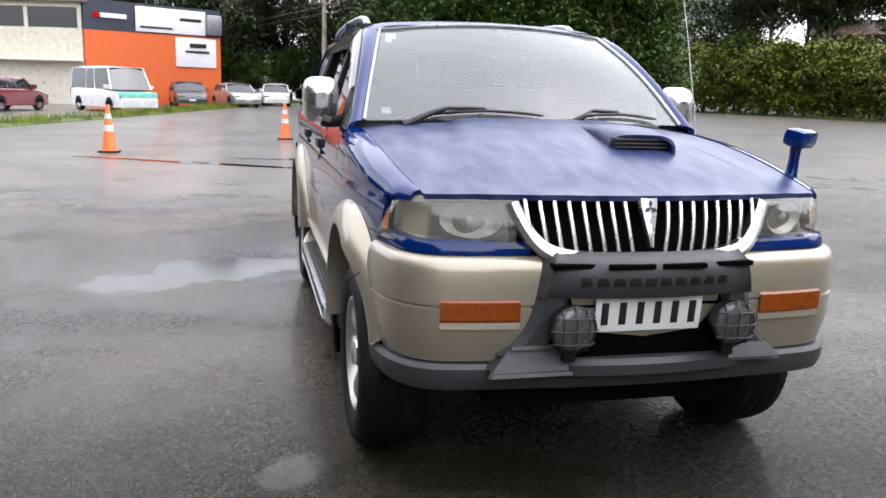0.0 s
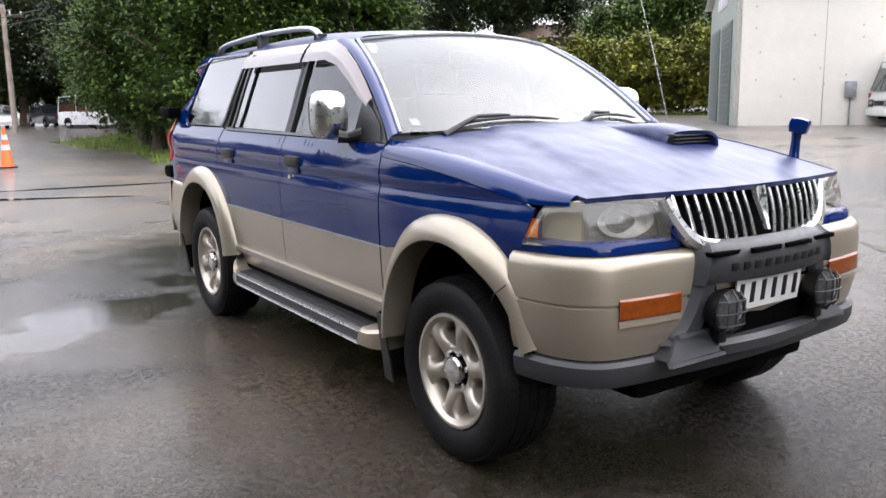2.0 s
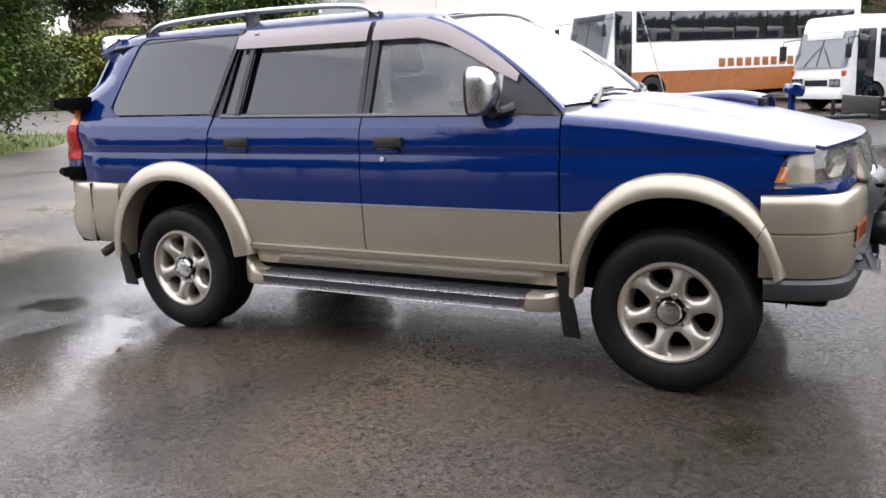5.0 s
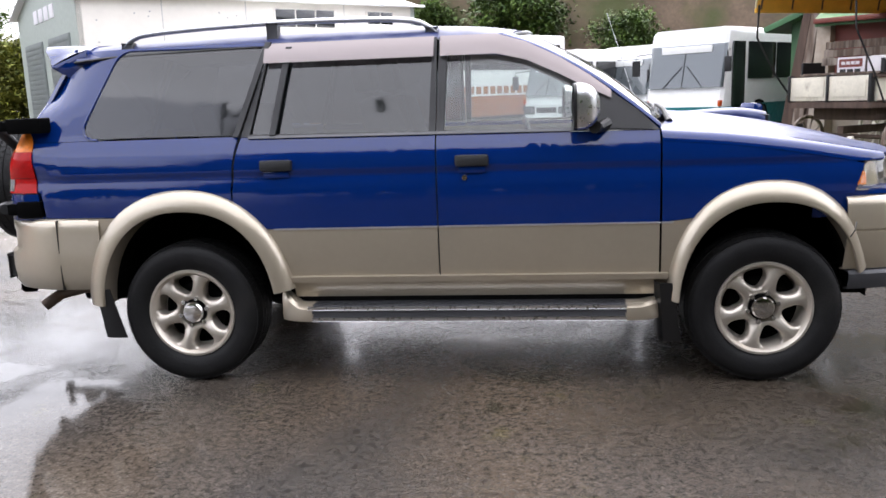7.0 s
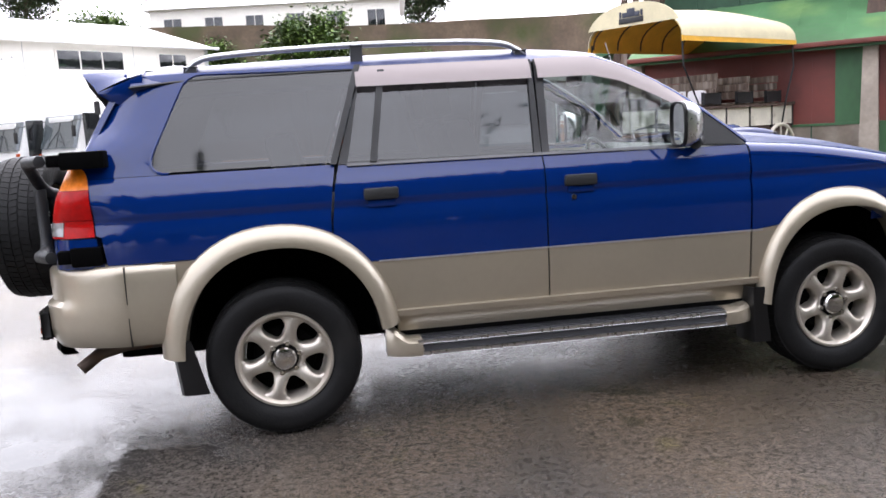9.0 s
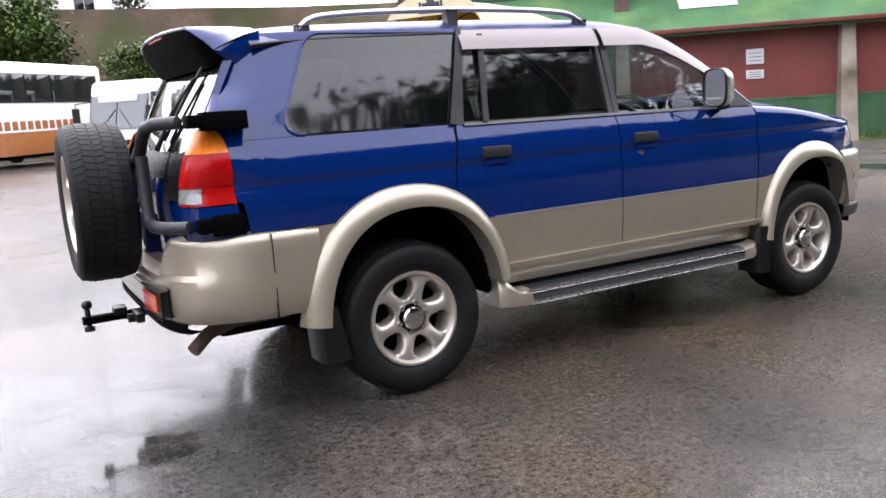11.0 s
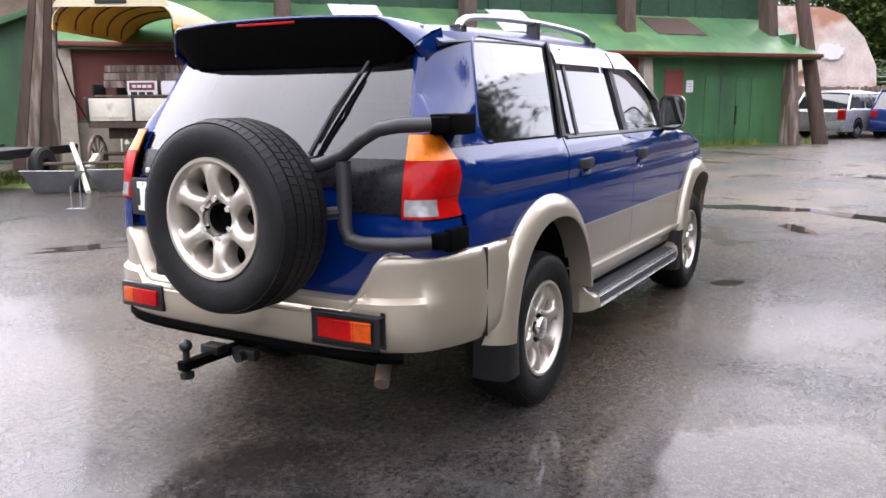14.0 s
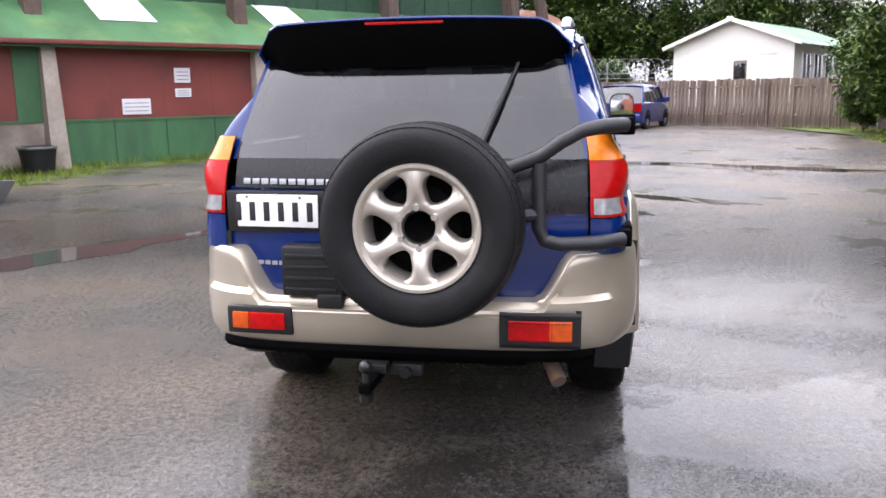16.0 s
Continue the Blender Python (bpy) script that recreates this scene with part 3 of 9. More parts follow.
for sg in (-1, 1):
    bm = sheet([(-0.84, 0.56), (0.88, 0.56), (0.88, 1.19), (-1.08, 1.20), (-1.08, 1.02), (-0.84, 0.80)], lambda x, z: (x, sg * (side_y(x, z) - 0.035), z), 0.2)
    part("door_lining", bm, TRIM, car, "grey inner door trim")
    bm = sheet([(-1.12, 0.98), (-1.12, 1.22), (-2.1, 1.22), (-2.1, 0.9), (-1.80, 0.9), (-1.5, 0.99)], lambda x, z: (x, sg * (side_y(x, z) - 0.035), z), 0.2)
    part("boot_lining", bm, UNDER, car)

# bonnet, with its air scoop
def hood_z(x, y):
    ye = hood_edge_y(min(x, 1.95))
    crown = curve_y([(0.9, 0.052), (1.4, 0.052), (1.8, 0.042), (2.08, 0.02)], x)
    z = curve_y([*HOOD_EDGE, (2.08, 1.052)], x) + crown * (1 - (abs(y) / ye) ** 2.4)
    # the middle stands a little proud, between two folds that draw together towards the windscreen
    fold = 0.36 + 0.20 * (x - 0.95)
    z += (0.013 * smooth_step((fold - abs(y)) / 0.05 + 0.5) - 0.004) * min(1, max(0, (2.0 - x) / 0.5))
    return z


def hood_front(y):
    return 2.048 - 0.128 * (abs(y) / 0.69) ** 2.2


hp = [(0.905 + 0.10 * (1 - (y / 0.75) ** 2), y) for y in (-0.75, -0.5, -0.25, 0, 0.25, 0.5, 0.75)]
hp += [(x, hood_edge_y(x)) for x in (1.2, 1.5, 1.7, 1.8)] + [(hood_front(y), y) for y in (0.69, 0.62, 0.5, 0.35, 0.18, 0, -0.18, -0.35, -0.5, -0.62, -0.69)]
hp += [(x, -hood_edge_y(x)) for x in (1.8, 1.7, 1.5, 1.2)]
bm = sheet(shrunk(hp, 0.002), lambda x, y: (x, y, hood_z(x, y)), 0.025, flip=ccw(hp))
bm.normal_update()
if sum(f.normal.z * f.calc_area() for f in bm.faces) < 0:
    bmesh.ops.reverse_faces(bm, faces=bm.faces)
shell(bm, 0.018)
bonnet = part("bonnet", bm, BLUE_WET_SHEEN, car, "blue bonnet beaded with rain")
bm = bmesh.new()
rows = []
for k in range(13):
    q = k / 12
    x = 1.14 + 0.46 * q
    hgt = 0.056 * math.sin(min(1, q * 1.15) * math.pi / 2) ** 1.6
    wid = 0.095 + 0.025 * q
    rows.append([(x + (0.03 * math.cos(g) if k == 12 else 0), 0.19 + wid * math.copysign(abs(math.cos(g)) ** 0.55, math.cos(g)),
                  hood_z(x, 0.19) - 0.012 + (hgt + 0.012) * max(0, math.sin(g)) ** 0.6) for g in [math.pi * j / 14 for j in range(15)]])
grid(bm, rows)
bmesh.ops.recalc_face_normals(bm, faces=bm.faces)
shell(bm, 0.012)
scoop = part("bonnet_scoop", bm, BLUE_WET_SHEEN, bonnet, "blue bonnet air scoop")
bm = bmesh.new()
z0 = hood_z(1.58, 0.19)
box(bm, 1.54, 1.590, 0.080, 0.300, z0 - 0.02, z0 + 0.040, 0.004)
part("scoop_mouth", bm, BLACK_PLASTIC, bonnet, "black scoop mouth")
bm = bmesh.new()
for k in range(3):
    box(bm, 1.585, 1.603, 0.085, 0.295, z0 + 0.002 + 0.014 * k, z0 + 0.008 + 0.014 * k, 0.002)
part("scoop_slats", bm, GREY_PLASTIC, bonnet)

# black cowl below the windscreen
bm = bmesh.new()
grid(bm, [[(x + 0.105 * (1 - (y / 0.75) ** 2), y, z) for x, z in ((0.80, 1.235), (0.87, 1.222), (0.93, 1.205))] for k in range(17) for y in (-0.76 + 1.52 * k / 16,)])
bmesh.ops.recalc_face_normals(bm, faces=bm.faces)
part("cowl", bm, BLACK_PLASTIC, car, "black cowl panel")

# windscreen and its pillars
def ws(q, y):
    """q: 0 at the foot, 1 at the head; y: -1 to 1 across."""
    yy = y * (0.735 + (0.575 - 0.735) * q)
    xb, xt = 0.985 - 0.115 * y * y, 0.315 - 0.085 * y * y
    zb, zt = 1.262 - 0.012 * y * y, 1.700 - 0.035 * y * y
    bow = 0.03 * math.sin(math.pi * q)
    return (xb + (xt - xb) * q + bow * 0.5, yy, zb + (zt - zb) * q + bow)


bm = bmesh.new()
grid(bm, [[ws(i / 14, -1 + 2 * j / 24) for j in range(25)] for i in range(15)])
bmesh.ops.recalc_face_normals(bm, faces=bm.faces)
screen = part("windscreen", bm, SCREEN, car, "raked windscreen mirroring the white sky, part of it as pale body colour")
screen.visible_shadow = False
bm = bmesh.new()
edge = [ws(i / 14, -1) for i in range(15)] + [ws(1, -1 + 2 * j / 24) for j in range(25)] + [ws(1 - i / 14, 1) for i in range(15)]
tube(bm, [(p[0] + 0.004, p[1], p[2] + 0.004) for p in edge], 0.008, 6)
part("windscreen_trim", bm, SILVER, car, "bright windscreen trim")
bm = bmesh.new()
rows = []
for k in range(15):
    q = k / 14
    a = Vector(ws(q, -1))
    px, pz = curve_y([(0, 0.897), (0.22, 0.80), (0.45, 0.63), (0.70, 0.45), (0.88, 0.30), (1, 0.165)], q), None
    pz = curve_y([(0, 1.222), (0.22, 1.305), (0.45, 1.437), (0.70, 1.55), (0.88, 1.625), (1, 1.668)], q)
    b = Vector(side(px, pz))
    mid = (a + b) / 2 + Vector((0.022, -0.020, 0.018))
    row = []
    for j in range(7):
        s = j / 6
        row.append((1 - s) ** 2 * a + 2 * s * (1 - s) * mid + s * s * b)
    rows.append(row)
grid(bm, rows)
bmesh.ops.recalc_face_normals(bm, faces=bm.faces)
bm.normal_update()
if sum(f.normal.y for f in bm.faces) > 0:
    bmesh.ops.reverse_faces(bm, faces=bm.faces)
both("windscreen_pillar", bm, BLUE, label="blue windscreen pillar", thick=0.02)

# roof
def roof_z(x, y):
    zc = curve_y([(-2.0, 1.712), (-1.7, 1.735), (-1.0, 1.752), (-0.3, 1.754), (0.1, 1.735), (0.33, 1.700)], x)
    a = abs(y)
    return zc - 0.030 * (a / 0.6) ** 2 - 0.055 * max(0, (a - 0.50) / 0.15) ** 2.2


bm = bmesh.new()
rows = []
for k in range(40):
    y = -0.652 + 1.304 * k / 39
    f0 = 0.322 - 0.085 * (min(abs(y), 0.575) / 0.575) ** 2 - 0.9 * max(0, abs(y) - 0.575)
    r0 = -1.985 + 0.05 * (y / 0.65) ** 2
    rows.append([(r0 + (f0 - r0) * j / 36, y, roof_z(r0 + (f0 - r0) * j / 36, y)) for j in range(37)])
grid(bm, rows)
bm.normal_update()
if sum(f.normal.z for f in bm.faces) < 0:
    bmesh.ops.reverse_faces(bm, faces=bm.faces)
shell(bm, 0.02)
roof = part("roof", bm, BLUE_WET_SHEEN, car, "blue roof wet with rain")
for sg in (-1, 1):
    bm = bmesh.new()
    tube(bm, [(x, sg * 0.655, roof_z(x, 0.652) - 0.002) for x in [0.16 - 2.1 * k / 24 for k in range(25)]], 0.007, 6)
    part("roof_gutter", bm, BLACK_PLASTIC, car)

# roof rails
for sg in (-1, 1):
    bm = bmesh.new()
    pts = [(-1.70, 1.690), (-1.665, 1.722), (-1.60, 1.745), (-1.3, 1.764), (-0.9, 1.774), (-0.5, 1.770), (-0.30, 1.760), (-0.20, 1.742), (-0.12, 1.695)]
    rows = []
    for k in range(41):
        x = -1.70 + 1.58 * k / 40
        zc = curve_y(pts, x)
        rows.append([(x, sg * (0.585 + 0.020 * math.cos(g)), zc + 0.014 * math.sin(g)) for g in [2 * math.pi * j / 10 for j in range(10)]])
    grid(bm, rows, close_v=True)
    bmesh.ops.recalc_face_normals(bm, faces=bm.faces)
    rail = part("roof_rail", bm, SILVER, roof, "silver-grey roof rail")
    for x in (-1.68, -0.93, -0.15):
        zt = curve_y(pts, x)
        part("rail_foot", boxed(x - 0.028, x + 0.028, sg * 0.567, sg * 0.603, roof_z(x, 0.585) - 0.02, max(zt - 0.004, roof_z(x, 0.585) + 0.012), 0.006), GREY_PLASTIC, roof, "grey rail foot")
# thin aerial line of the sunroof joint on the roof front
bm = bmesh.new()
grid(bm, [[(0.295 - 0.085 * (y / 0.575) ** 2 + dx, y, roof_z(0.29, y) + 0.004) for dx in (-0.008, 0.008)] for k in range(17) for y in (-0.54 + 1.08 * k / 16,)])
part("roof_seal", bm, BLACK_PLASTIC, roof)


# ---- car front ----
FRONT = [(1.70, -0.778), (1.76, -0.770), (1.82, -0.760), (1.87, -0.748), (1.92, -0.725), (1.96, -0.690), (1.985, -0.640), (2.004, -0.52), (2.014, -0.40), (2.030, -0.2), (2.036, 0.0)]


def smooth_line(pts, per=5):
    """A finer line through plan points."""
    ts = [0.0]
    for a, b in zip(pts, pts[1:]):
        ts.append(ts[-1] + math.dist(a, b))
    out = []
    n = per * (len(pts) - 1)
    for k in range(n + 1):
        t = ts[-1] * k / n
        out.append((curve_y(list(zip(ts, [p[0] for p in pts])), t), curve_y(list(zip(ts, [p[1] for p in pts])), t)))
    return out


def full_width(pts):
    return pts + [(x, -y) for x, y in reversed(pts[:-1])]


def sweep(plan, prof, scale=None):
    """Runs an upright profile of (outwards, z) along a line in plan. The outside lies to the right of the line's way seen from above."""
    rows = []
    n = len(plan)
    for i, p in enumerate(plan):
        a, b = Vector(plan[max(0, i - 1)]), Vector(plan[min(n - 1, i + 1)])
        d = (b - a).normalized()
        nx, ny = d.y, -d.x
        pr = prof(p) if callable(prof) else prof
        rows.append([(p[0] + nx * o, p[1] + ny * o, z) for o, z in pr])
    bm = bmesh.new()
    grid(bm, rows)
    bmesh.ops.recalc_face_normals(bm, faces=bm.faces)
    return bm


def outward(bm, c=(0, 0, 0.8)):
    bm.normal_update()
    if sum((f.calc_center_median() - Vector(c)).dot(f.normal) * f.calc_area() for f in bm.faces) < 0:
        bmesh.ops.reverse_faces(bm, faces=bm.faces)
    return bm


plan = full_width(smooth_line(FRONT))
bm = outward(sweep(plan, [(0.0, 0.891), (0.030, 0.889), (0.046, 0.876), (0.053, 0.85), (0.057, 0.80), (0.056, 0.745), (0.048, 0.741), (0.048, 0.737), (0.056, 0.733), (0.052, 0.66), (0.040, 0.60), (0.028, 0.56), (0.0, 0.555)]))
shell(bm, 0.008)
fbump = part("front_bumper", bm, BEIGE, car, "beige wrap-around front bumper", sharp=40)
bm = outward(sweep(plan[1:-1], [(0.0, 0.556), (0.040, 0.554), (0.052, 0.540), (0.050, 0.500), (0.038, 0.470), (0.0, 0.462)]))
shell(bm, 0.008)
part("front_valance", bm, GREY_PLASTIC, car, "grey plastic front valance")
# blue strip between bumper and lamps
for sg in (-1, 1):
    strip = [p for p in plan if p[0] > 1.72 and p[1] * sg > 0.37]
    bm = outward(sweep(strip, [(-0.03, 0.934), (0.004, 0.931), (0.012, 0.918), (0.014, 0.895), (-0.02, 0.880)]))
    shell(bm, 0.006)
    part("nose_panel", bm, BLUE, car, "blue strip under the headlamps")


LAMP = [(1.752, -0.806), (1.80, -0.792), (1.845, -0.770), (1.89, -0.738), (1.935, -0.692), (1.970, -0.610), (2.000, -0.52), (2.025, -0.42)]


def lamp_top(p):
    """Upper edge of the lamp unit, falling towards its pointed rear end."""
    q = min(1.0, max(0.0, (1.825 - p[0]) / 0.073))
    return 1.062 - 0.012 * min(1.0, max(0.0, (1.92 - p[0]) / 0.1)) - 0.105 * q ** 1.5


for sg in (-1, 1):
    ln = smooth_line(LAMP, 6)
    ln = ln if sg < 0 else [(x, -y) for x, y in reversed(ln)]
    n = len(ln)
    cut = int(n * 0.40) if sg < 0 else n - int(n * 0.40)
    segs = ((ln[:cut + 1], "corner_lamp"), (ln[cut:], "headlamp")) if sg < 0 else ((ln[cut:], "corner_lamp"), (ln[:cut + 1], "headlamp"))
    for run, nm in segs:
        back = part(nm, outward(shell(outward(sweep(run, lambda p: [(-0.012, 0.918), (-0.055, 0.930), (-0.070, lamp_top(p) - 0.022), (-0.036, lamp_top(p) - 0.004)])), 0.004)), LAMP_DARK if nm == "headlamp" else LAMP_WARM, car, "clear headlamp with a bright reflector" if nm == "headlamp" else "pale corner lamp with an amber end")
        lens = part("lens", outward(sweep(run, lambda p: [(-0.004, 0.914), (0.005, 0.922), (0.003, 0.92 + (lamp_top(p) - 0.92) * 0.42), (-0.014, lamp_top(p) - 0.02), (-0.028, lamp_top(p))])), LENS, back, "clear lens")
        lens.visible_shadow = False
        if nm == "headlamp":
            c = run[len(run) // 2]
            bm = bmesh.new()
            lathe(bm, [(0.010, -0.046), (0.022, -0.043), (0.036, -0.034), (0.048, -0.022), (0.056, -0.010)], 24, 'X')
            for v in bm.verts:
                v.co.y *= 1.75
                v.co.x += 0.004 * math.sin(60 * v.co.y)
            bmesh.ops.transform(bm, matrix=pose(c[0] - 0.026, c[1] - sg * 0.010, 0.990, 0, 0, -22 if sg < 0 else 22), verts=bm.verts)
            part("bowl", bm, LAMP_SILVER, back, "bright headlamp bowl")
            bm = bmesh.new()
            bmesh.ops.create_uvsphere(bm, u_segments=14, v_segments=8, radius=0.014, matrix=Matrix.Translation((c[0] - 0.050, c[1] - sg * 0.010, 0.990)))
            part("bulb", bm, WHITE_LENS, back)
        else:
            m_ = run[:int(len(run) * 0.26) + 1] if sg < 0 else run[-int(len(run) * 0.26) - 1:]
            part("amber_end", outward(sweep(m_, [(-0.03, 0.935), (-0.012, 0.940), (-0.020, 0.992), (-0.034, 0.998)])), AMBER_TAIL, back, "amber end of the lamp")

# blue skin between the wheel arch, the bumper and the lamp
for sg in (-1, 1):
    ln = [(1.56, -0.835), (1.66, -0.826), (1.72, -0.814)] + LAMP[1:4]
    ln = ln if sg < 0 else [(x, -y) for x, y in reversed(ln)]
    part("wing_return", outward(sweep(ln, [(-0.018, 0.80), (-0.014, 0.90), (-0.010, 0.916)])), BLUE, car)
    part("wing_return", outward(sweep(ln[:4] if sg < 0 else ln[-4:], [(-0.040, 0.92), (-0.035, 0.96), (-0.040, 1.02)])), BLUE, car)
# beige side between the rear bumper and its wheel arch
both("bumper_return", side_panel([(-1.795, 0.56), (-1.845, 0.56), (-1.845, 0.866), (-1.70, 0.866), (-1.76, 0.72)], 0.0, 0.045, 0.004), BEIGE, thick=0.004)
both("bumper_joint", boxed(-2.001, -1.997, -0.8885, -0.86, 0.515, 0.862, 0.0), BLACK_PLASTIC, thick=0)
# whip aerial on the far wing
bm = bmesh.new()
cyl(bm, (1.03, 0.765, 0.985), (1.02, 0.765, 1.03), 0.012, seg=10)
tube(bm, [(1.02, 0.765, 1.02), (0.95, 0.76, 1.32), (0.86, 0.755, 1.62), (0.78, 0.75, 1.86)], [0.0032, 0.0028, 0.0022, 0.0018], 6)
part("whip_aerial", bm, STEEL_BRIGHT, car, "thin whip aerial")

# grille: chrome surround, black backing, upright chrome bars
def grille_x(y, z):
    """The grille leans back towards the bonnet."""
    return 2.092 - 0.21 * y * y - 0.30 * max(0.0, z - 0.90)


bm = bmesh.new()
grid(bm, [[(grille_x(y, z) - 0.044, y, z) for z in (0.88, 0.96, 1.02, 1.06)] for y in [-0.43 + 0.86 * j / 20 for j in range(21)]])
part("grille_backing", shell(outward(bm, (1.8, 0, 1.0)), 0.02), DULL_BLACK, car, "black grille backing")


for sg in (-1, 1):
    bm = bmesh.new()
    cen = [(0.434, 1.056), (0.422, 1.028), (0.394, 0.975), (0.356, 0.928), (0.305, 0.900), (0.20, 0.886), (0.0, 0.882)]
    wid = [0.021, 0.022, 0.024, 0.024, 0.020, 0.016, 0.014]
    cl = smooth_line([(y, z) for y, z in cen], 4)
    rows = []
    for i, (y, z) in enumerate(cl):
        a, b = Vector(cl[max(0, i - 1)]), Vector(cl[min(len(cl) - 1, i + 1)])
        d = (b - a).normalized()
        nrm = Vector((-d.y, d.x))
        w = curve_y([(k / 6, v) for k, v in enumerate(wid)], i / (len(cl) - 1))
        row = []
        for q, o in ((-1, -0.03), (-1, 0.004), (-0.6, 0.014), (0.2, 0.016), (0.9, 0.006), (1, -0.03)):
            p = Vector((y, z)) + nrm * w * q
            row.append((grille_x(p.x, p.y) + o, sg * p.x, p.y))
        rows.append(row)
    grid(bm, rows)
    outward(bm, (1.8, 0, 1.0))
    part("grille_surround", bm, WORN_CHROME, car, "chrome grille surround")
gr = [o for o in car.children if o.name.startswith("grille_backing")][0]
for k in range(18):
    y = -0.385 + 0.77 * k / 17
    if abs(y) < 0.03:
        continue
    half = 0.079
    bm = bmesh.new()
    rows = []
    for j in range(8):
        z = 1.066 - (2 * half) * j / 7 if abs(y) < 0.33 else 1.066 - 0.128 * j / 7
        yy = y - math.copysign(0.018, y) * (j / 7) ** 1.6 + math.copysign(0.005, y)
        xf = grille_x(yy, z) - 0.012 + 0.012 * math.sin(math.pi * (j + 1.5) / 10)
        rows.append([(xf - 0.008, yy - 0.0050, z), (xf - 0.003, yy - 0.0065, z), (xf + 0.001, yy - 0.0045, z), (xf + 0.002, yy, z), (xf + 0.001, yy + 0.0045, z), (xf - 0.003, yy + 0.0065, z), (xf - 0.008, yy + 0.0050, z)])
    grid(bm, rows)
    outward(bm, (2.0, y, 1.0))
    part("grille_bar", bm, WORN_CHROME, gr)
# badge: a plain three-pointed plate on the centre bar
bm = bmesh.new()
grid(bm, [[(grille_x(0, z) + o, w * q, z) for o, q in ((-0.004, -1), (0.012, -0.8), (0.018, 0), (0.012, 0.8), (-0.004, 1))] for w, z in ((0.034, 1.072), (0.033, 1.05), (0.022, 1.0), (0.012, 0.96), (0.007, 0.925))])
outward(bm, (2.0, 0, 1.0))
part("grille_centre", bm, WORN_CHROME, gr, "tapering chrome centre bar")
bm = bmesh.new()
for a in (90, 210, 330):
    c = Vector((0, 0.012 * math.cos(radians(a)), 1.045 + 0.012 * math.sin(radians(a))))
    t, s = Vector((0, math.cos(radians(a)), math.sin(radians(a)))), Vector((0, -math.sin(radians(a)), math.cos(radians(a))))
    q = [c + t * 0.011, c + s * 0.0065, c - t * 0.011, c - s * 0.0065]
    bm.faces.new([bm.verts.new((grille_x(0, p.z) + 0.0215, p.y, p.z)) for p in q])
shell(outward(bm, (2.0, 0, 1.0)), 0.003)
part("badge", bm, GREY_PLASTIC, gr, "small chrome badge of three lozenges")

# grey nudge-guard with lamps, vents and plate
GX = 2.205


def guard_row(z):
    return curve_y([(0.50, 0.49), (0.575, 0.485), (0.62, 0.43), (0.70, 0.385), (0.80, 0.355), (0.89, 0.335), (0.915, 0.315)], z)


bm = bmesh.new()
rows = []
zs = [0.912, 0.905, 0.885, 0.84, 0.80, 0.775]
for z in zs:
    o = curve_y([(0.775, 0.0), (0.80, 0.012), (0.86, 0.014), (0.895, 0.0), (0.912, -0.04)], z)
    w = guard_row(z) - 0.012
    rows.append([(GX - 0.075 + o * 0.3 - 0.04, -w - 0.03, z), (GX - 0.03 + o * 0.7, -w, z)] + [(GX + o - 0.05 * (y / 0.36) ** 2, y, z) for y in [-w * 0.96 + 1.92 * w * j / 16 for j in range(17)]] + [(GX - 0.03 + o * 0.7, w, z), (GX - 0.075 + o * 0.3 - 0.04, w + 0.03, z)])
rows.append([(p[0] - 0.06, p[1], p[2] + 0.004) for p in rows[-1]])
grid(bm, rows)
outward(bm, (2.0, 0, 0.8))
guard = part("nudge_guard", bm, GREY_PLASTIC, car, "dark grey plastic nudge guard", sharp=50, at=pose(-0.062, 0, 0))
for sg in (-1, 1):
    bm = bmesh.new()
    rows = []
    for k in range(10):
        z = 0.80 - 0.215 * k / 9
        wo = guard_row(z)
        wi = wo - 0.10 - 0.02 * k / 9
        xo = GX - 0.045 - 0.02 * (k / 9)
        rows.append([(xo - 0.09, sg * (wo + 0.015), z), (xo - 0.02, sg * wo, z), (xo + 0.005, sg * (wo - 0.03), z), (xo + 0.008, sg * (wi + 0.02), z), (xo - 0.01, sg * wi, z), (xo - 0.09, sg * (wi - 0.005), z)])
    grid(bm, rows)
    outward(bm, (2.05, sg * 0.40, 0.7))
    part("guard_upright", bm, GREY_PLASTIC, guard)
    bm = bmesh.new()
    bmesh.ops.create_cube(bm, size=1.0)
    for v in bm.verts:
        top = v.co.z > 0
        v.co = Vector((GX - 0.05 + (0.028 if not top else -0.005) if v.co.x > 0 else 2.07, sg * ((0.30 if top else 0.27) if v.co.y < 0 else (0.43 if top else 0.495)), 0.612 if top else 0.548))
    bmesh.ops.bevel(bm, geom=bm.edges, offset=0.012, segments=2, affect='EDGES')
    bmesh.ops.recalc_face_normals(bm, faces=bm.faces)
    part("guard_foot", bm, GREY_PLASTIC, guard, "sloping foot of the guard")
bm = bmesh.new()
rows = []
for k in range(21):
    y = -0.33 + 0.66 * k / 20
    x = GX - 0.005 - 0.045 * (y / 0.36) ** 2
    rows.append([(x - 0.13, y, 0.575), (x - 0.02, y, 0.575), (x, y, 0.560), (x - 0.004, y, 0.525), (x - 0.02, y, 0.512), (x - 0.13, y, 0.510)])
grid(bm, rows)
outward(bm, (2.1, 0, 0.55))
part("guard_lower_bar", bm, GREY_PLASTIC, guard, "lower bar of the guard")
part("guard_recess", boxed(2.06, 2.145, -0.345, 0.345, 0.565, 0.80, 0.01), DULL_BLACK, guard, "black recess behind the plate")
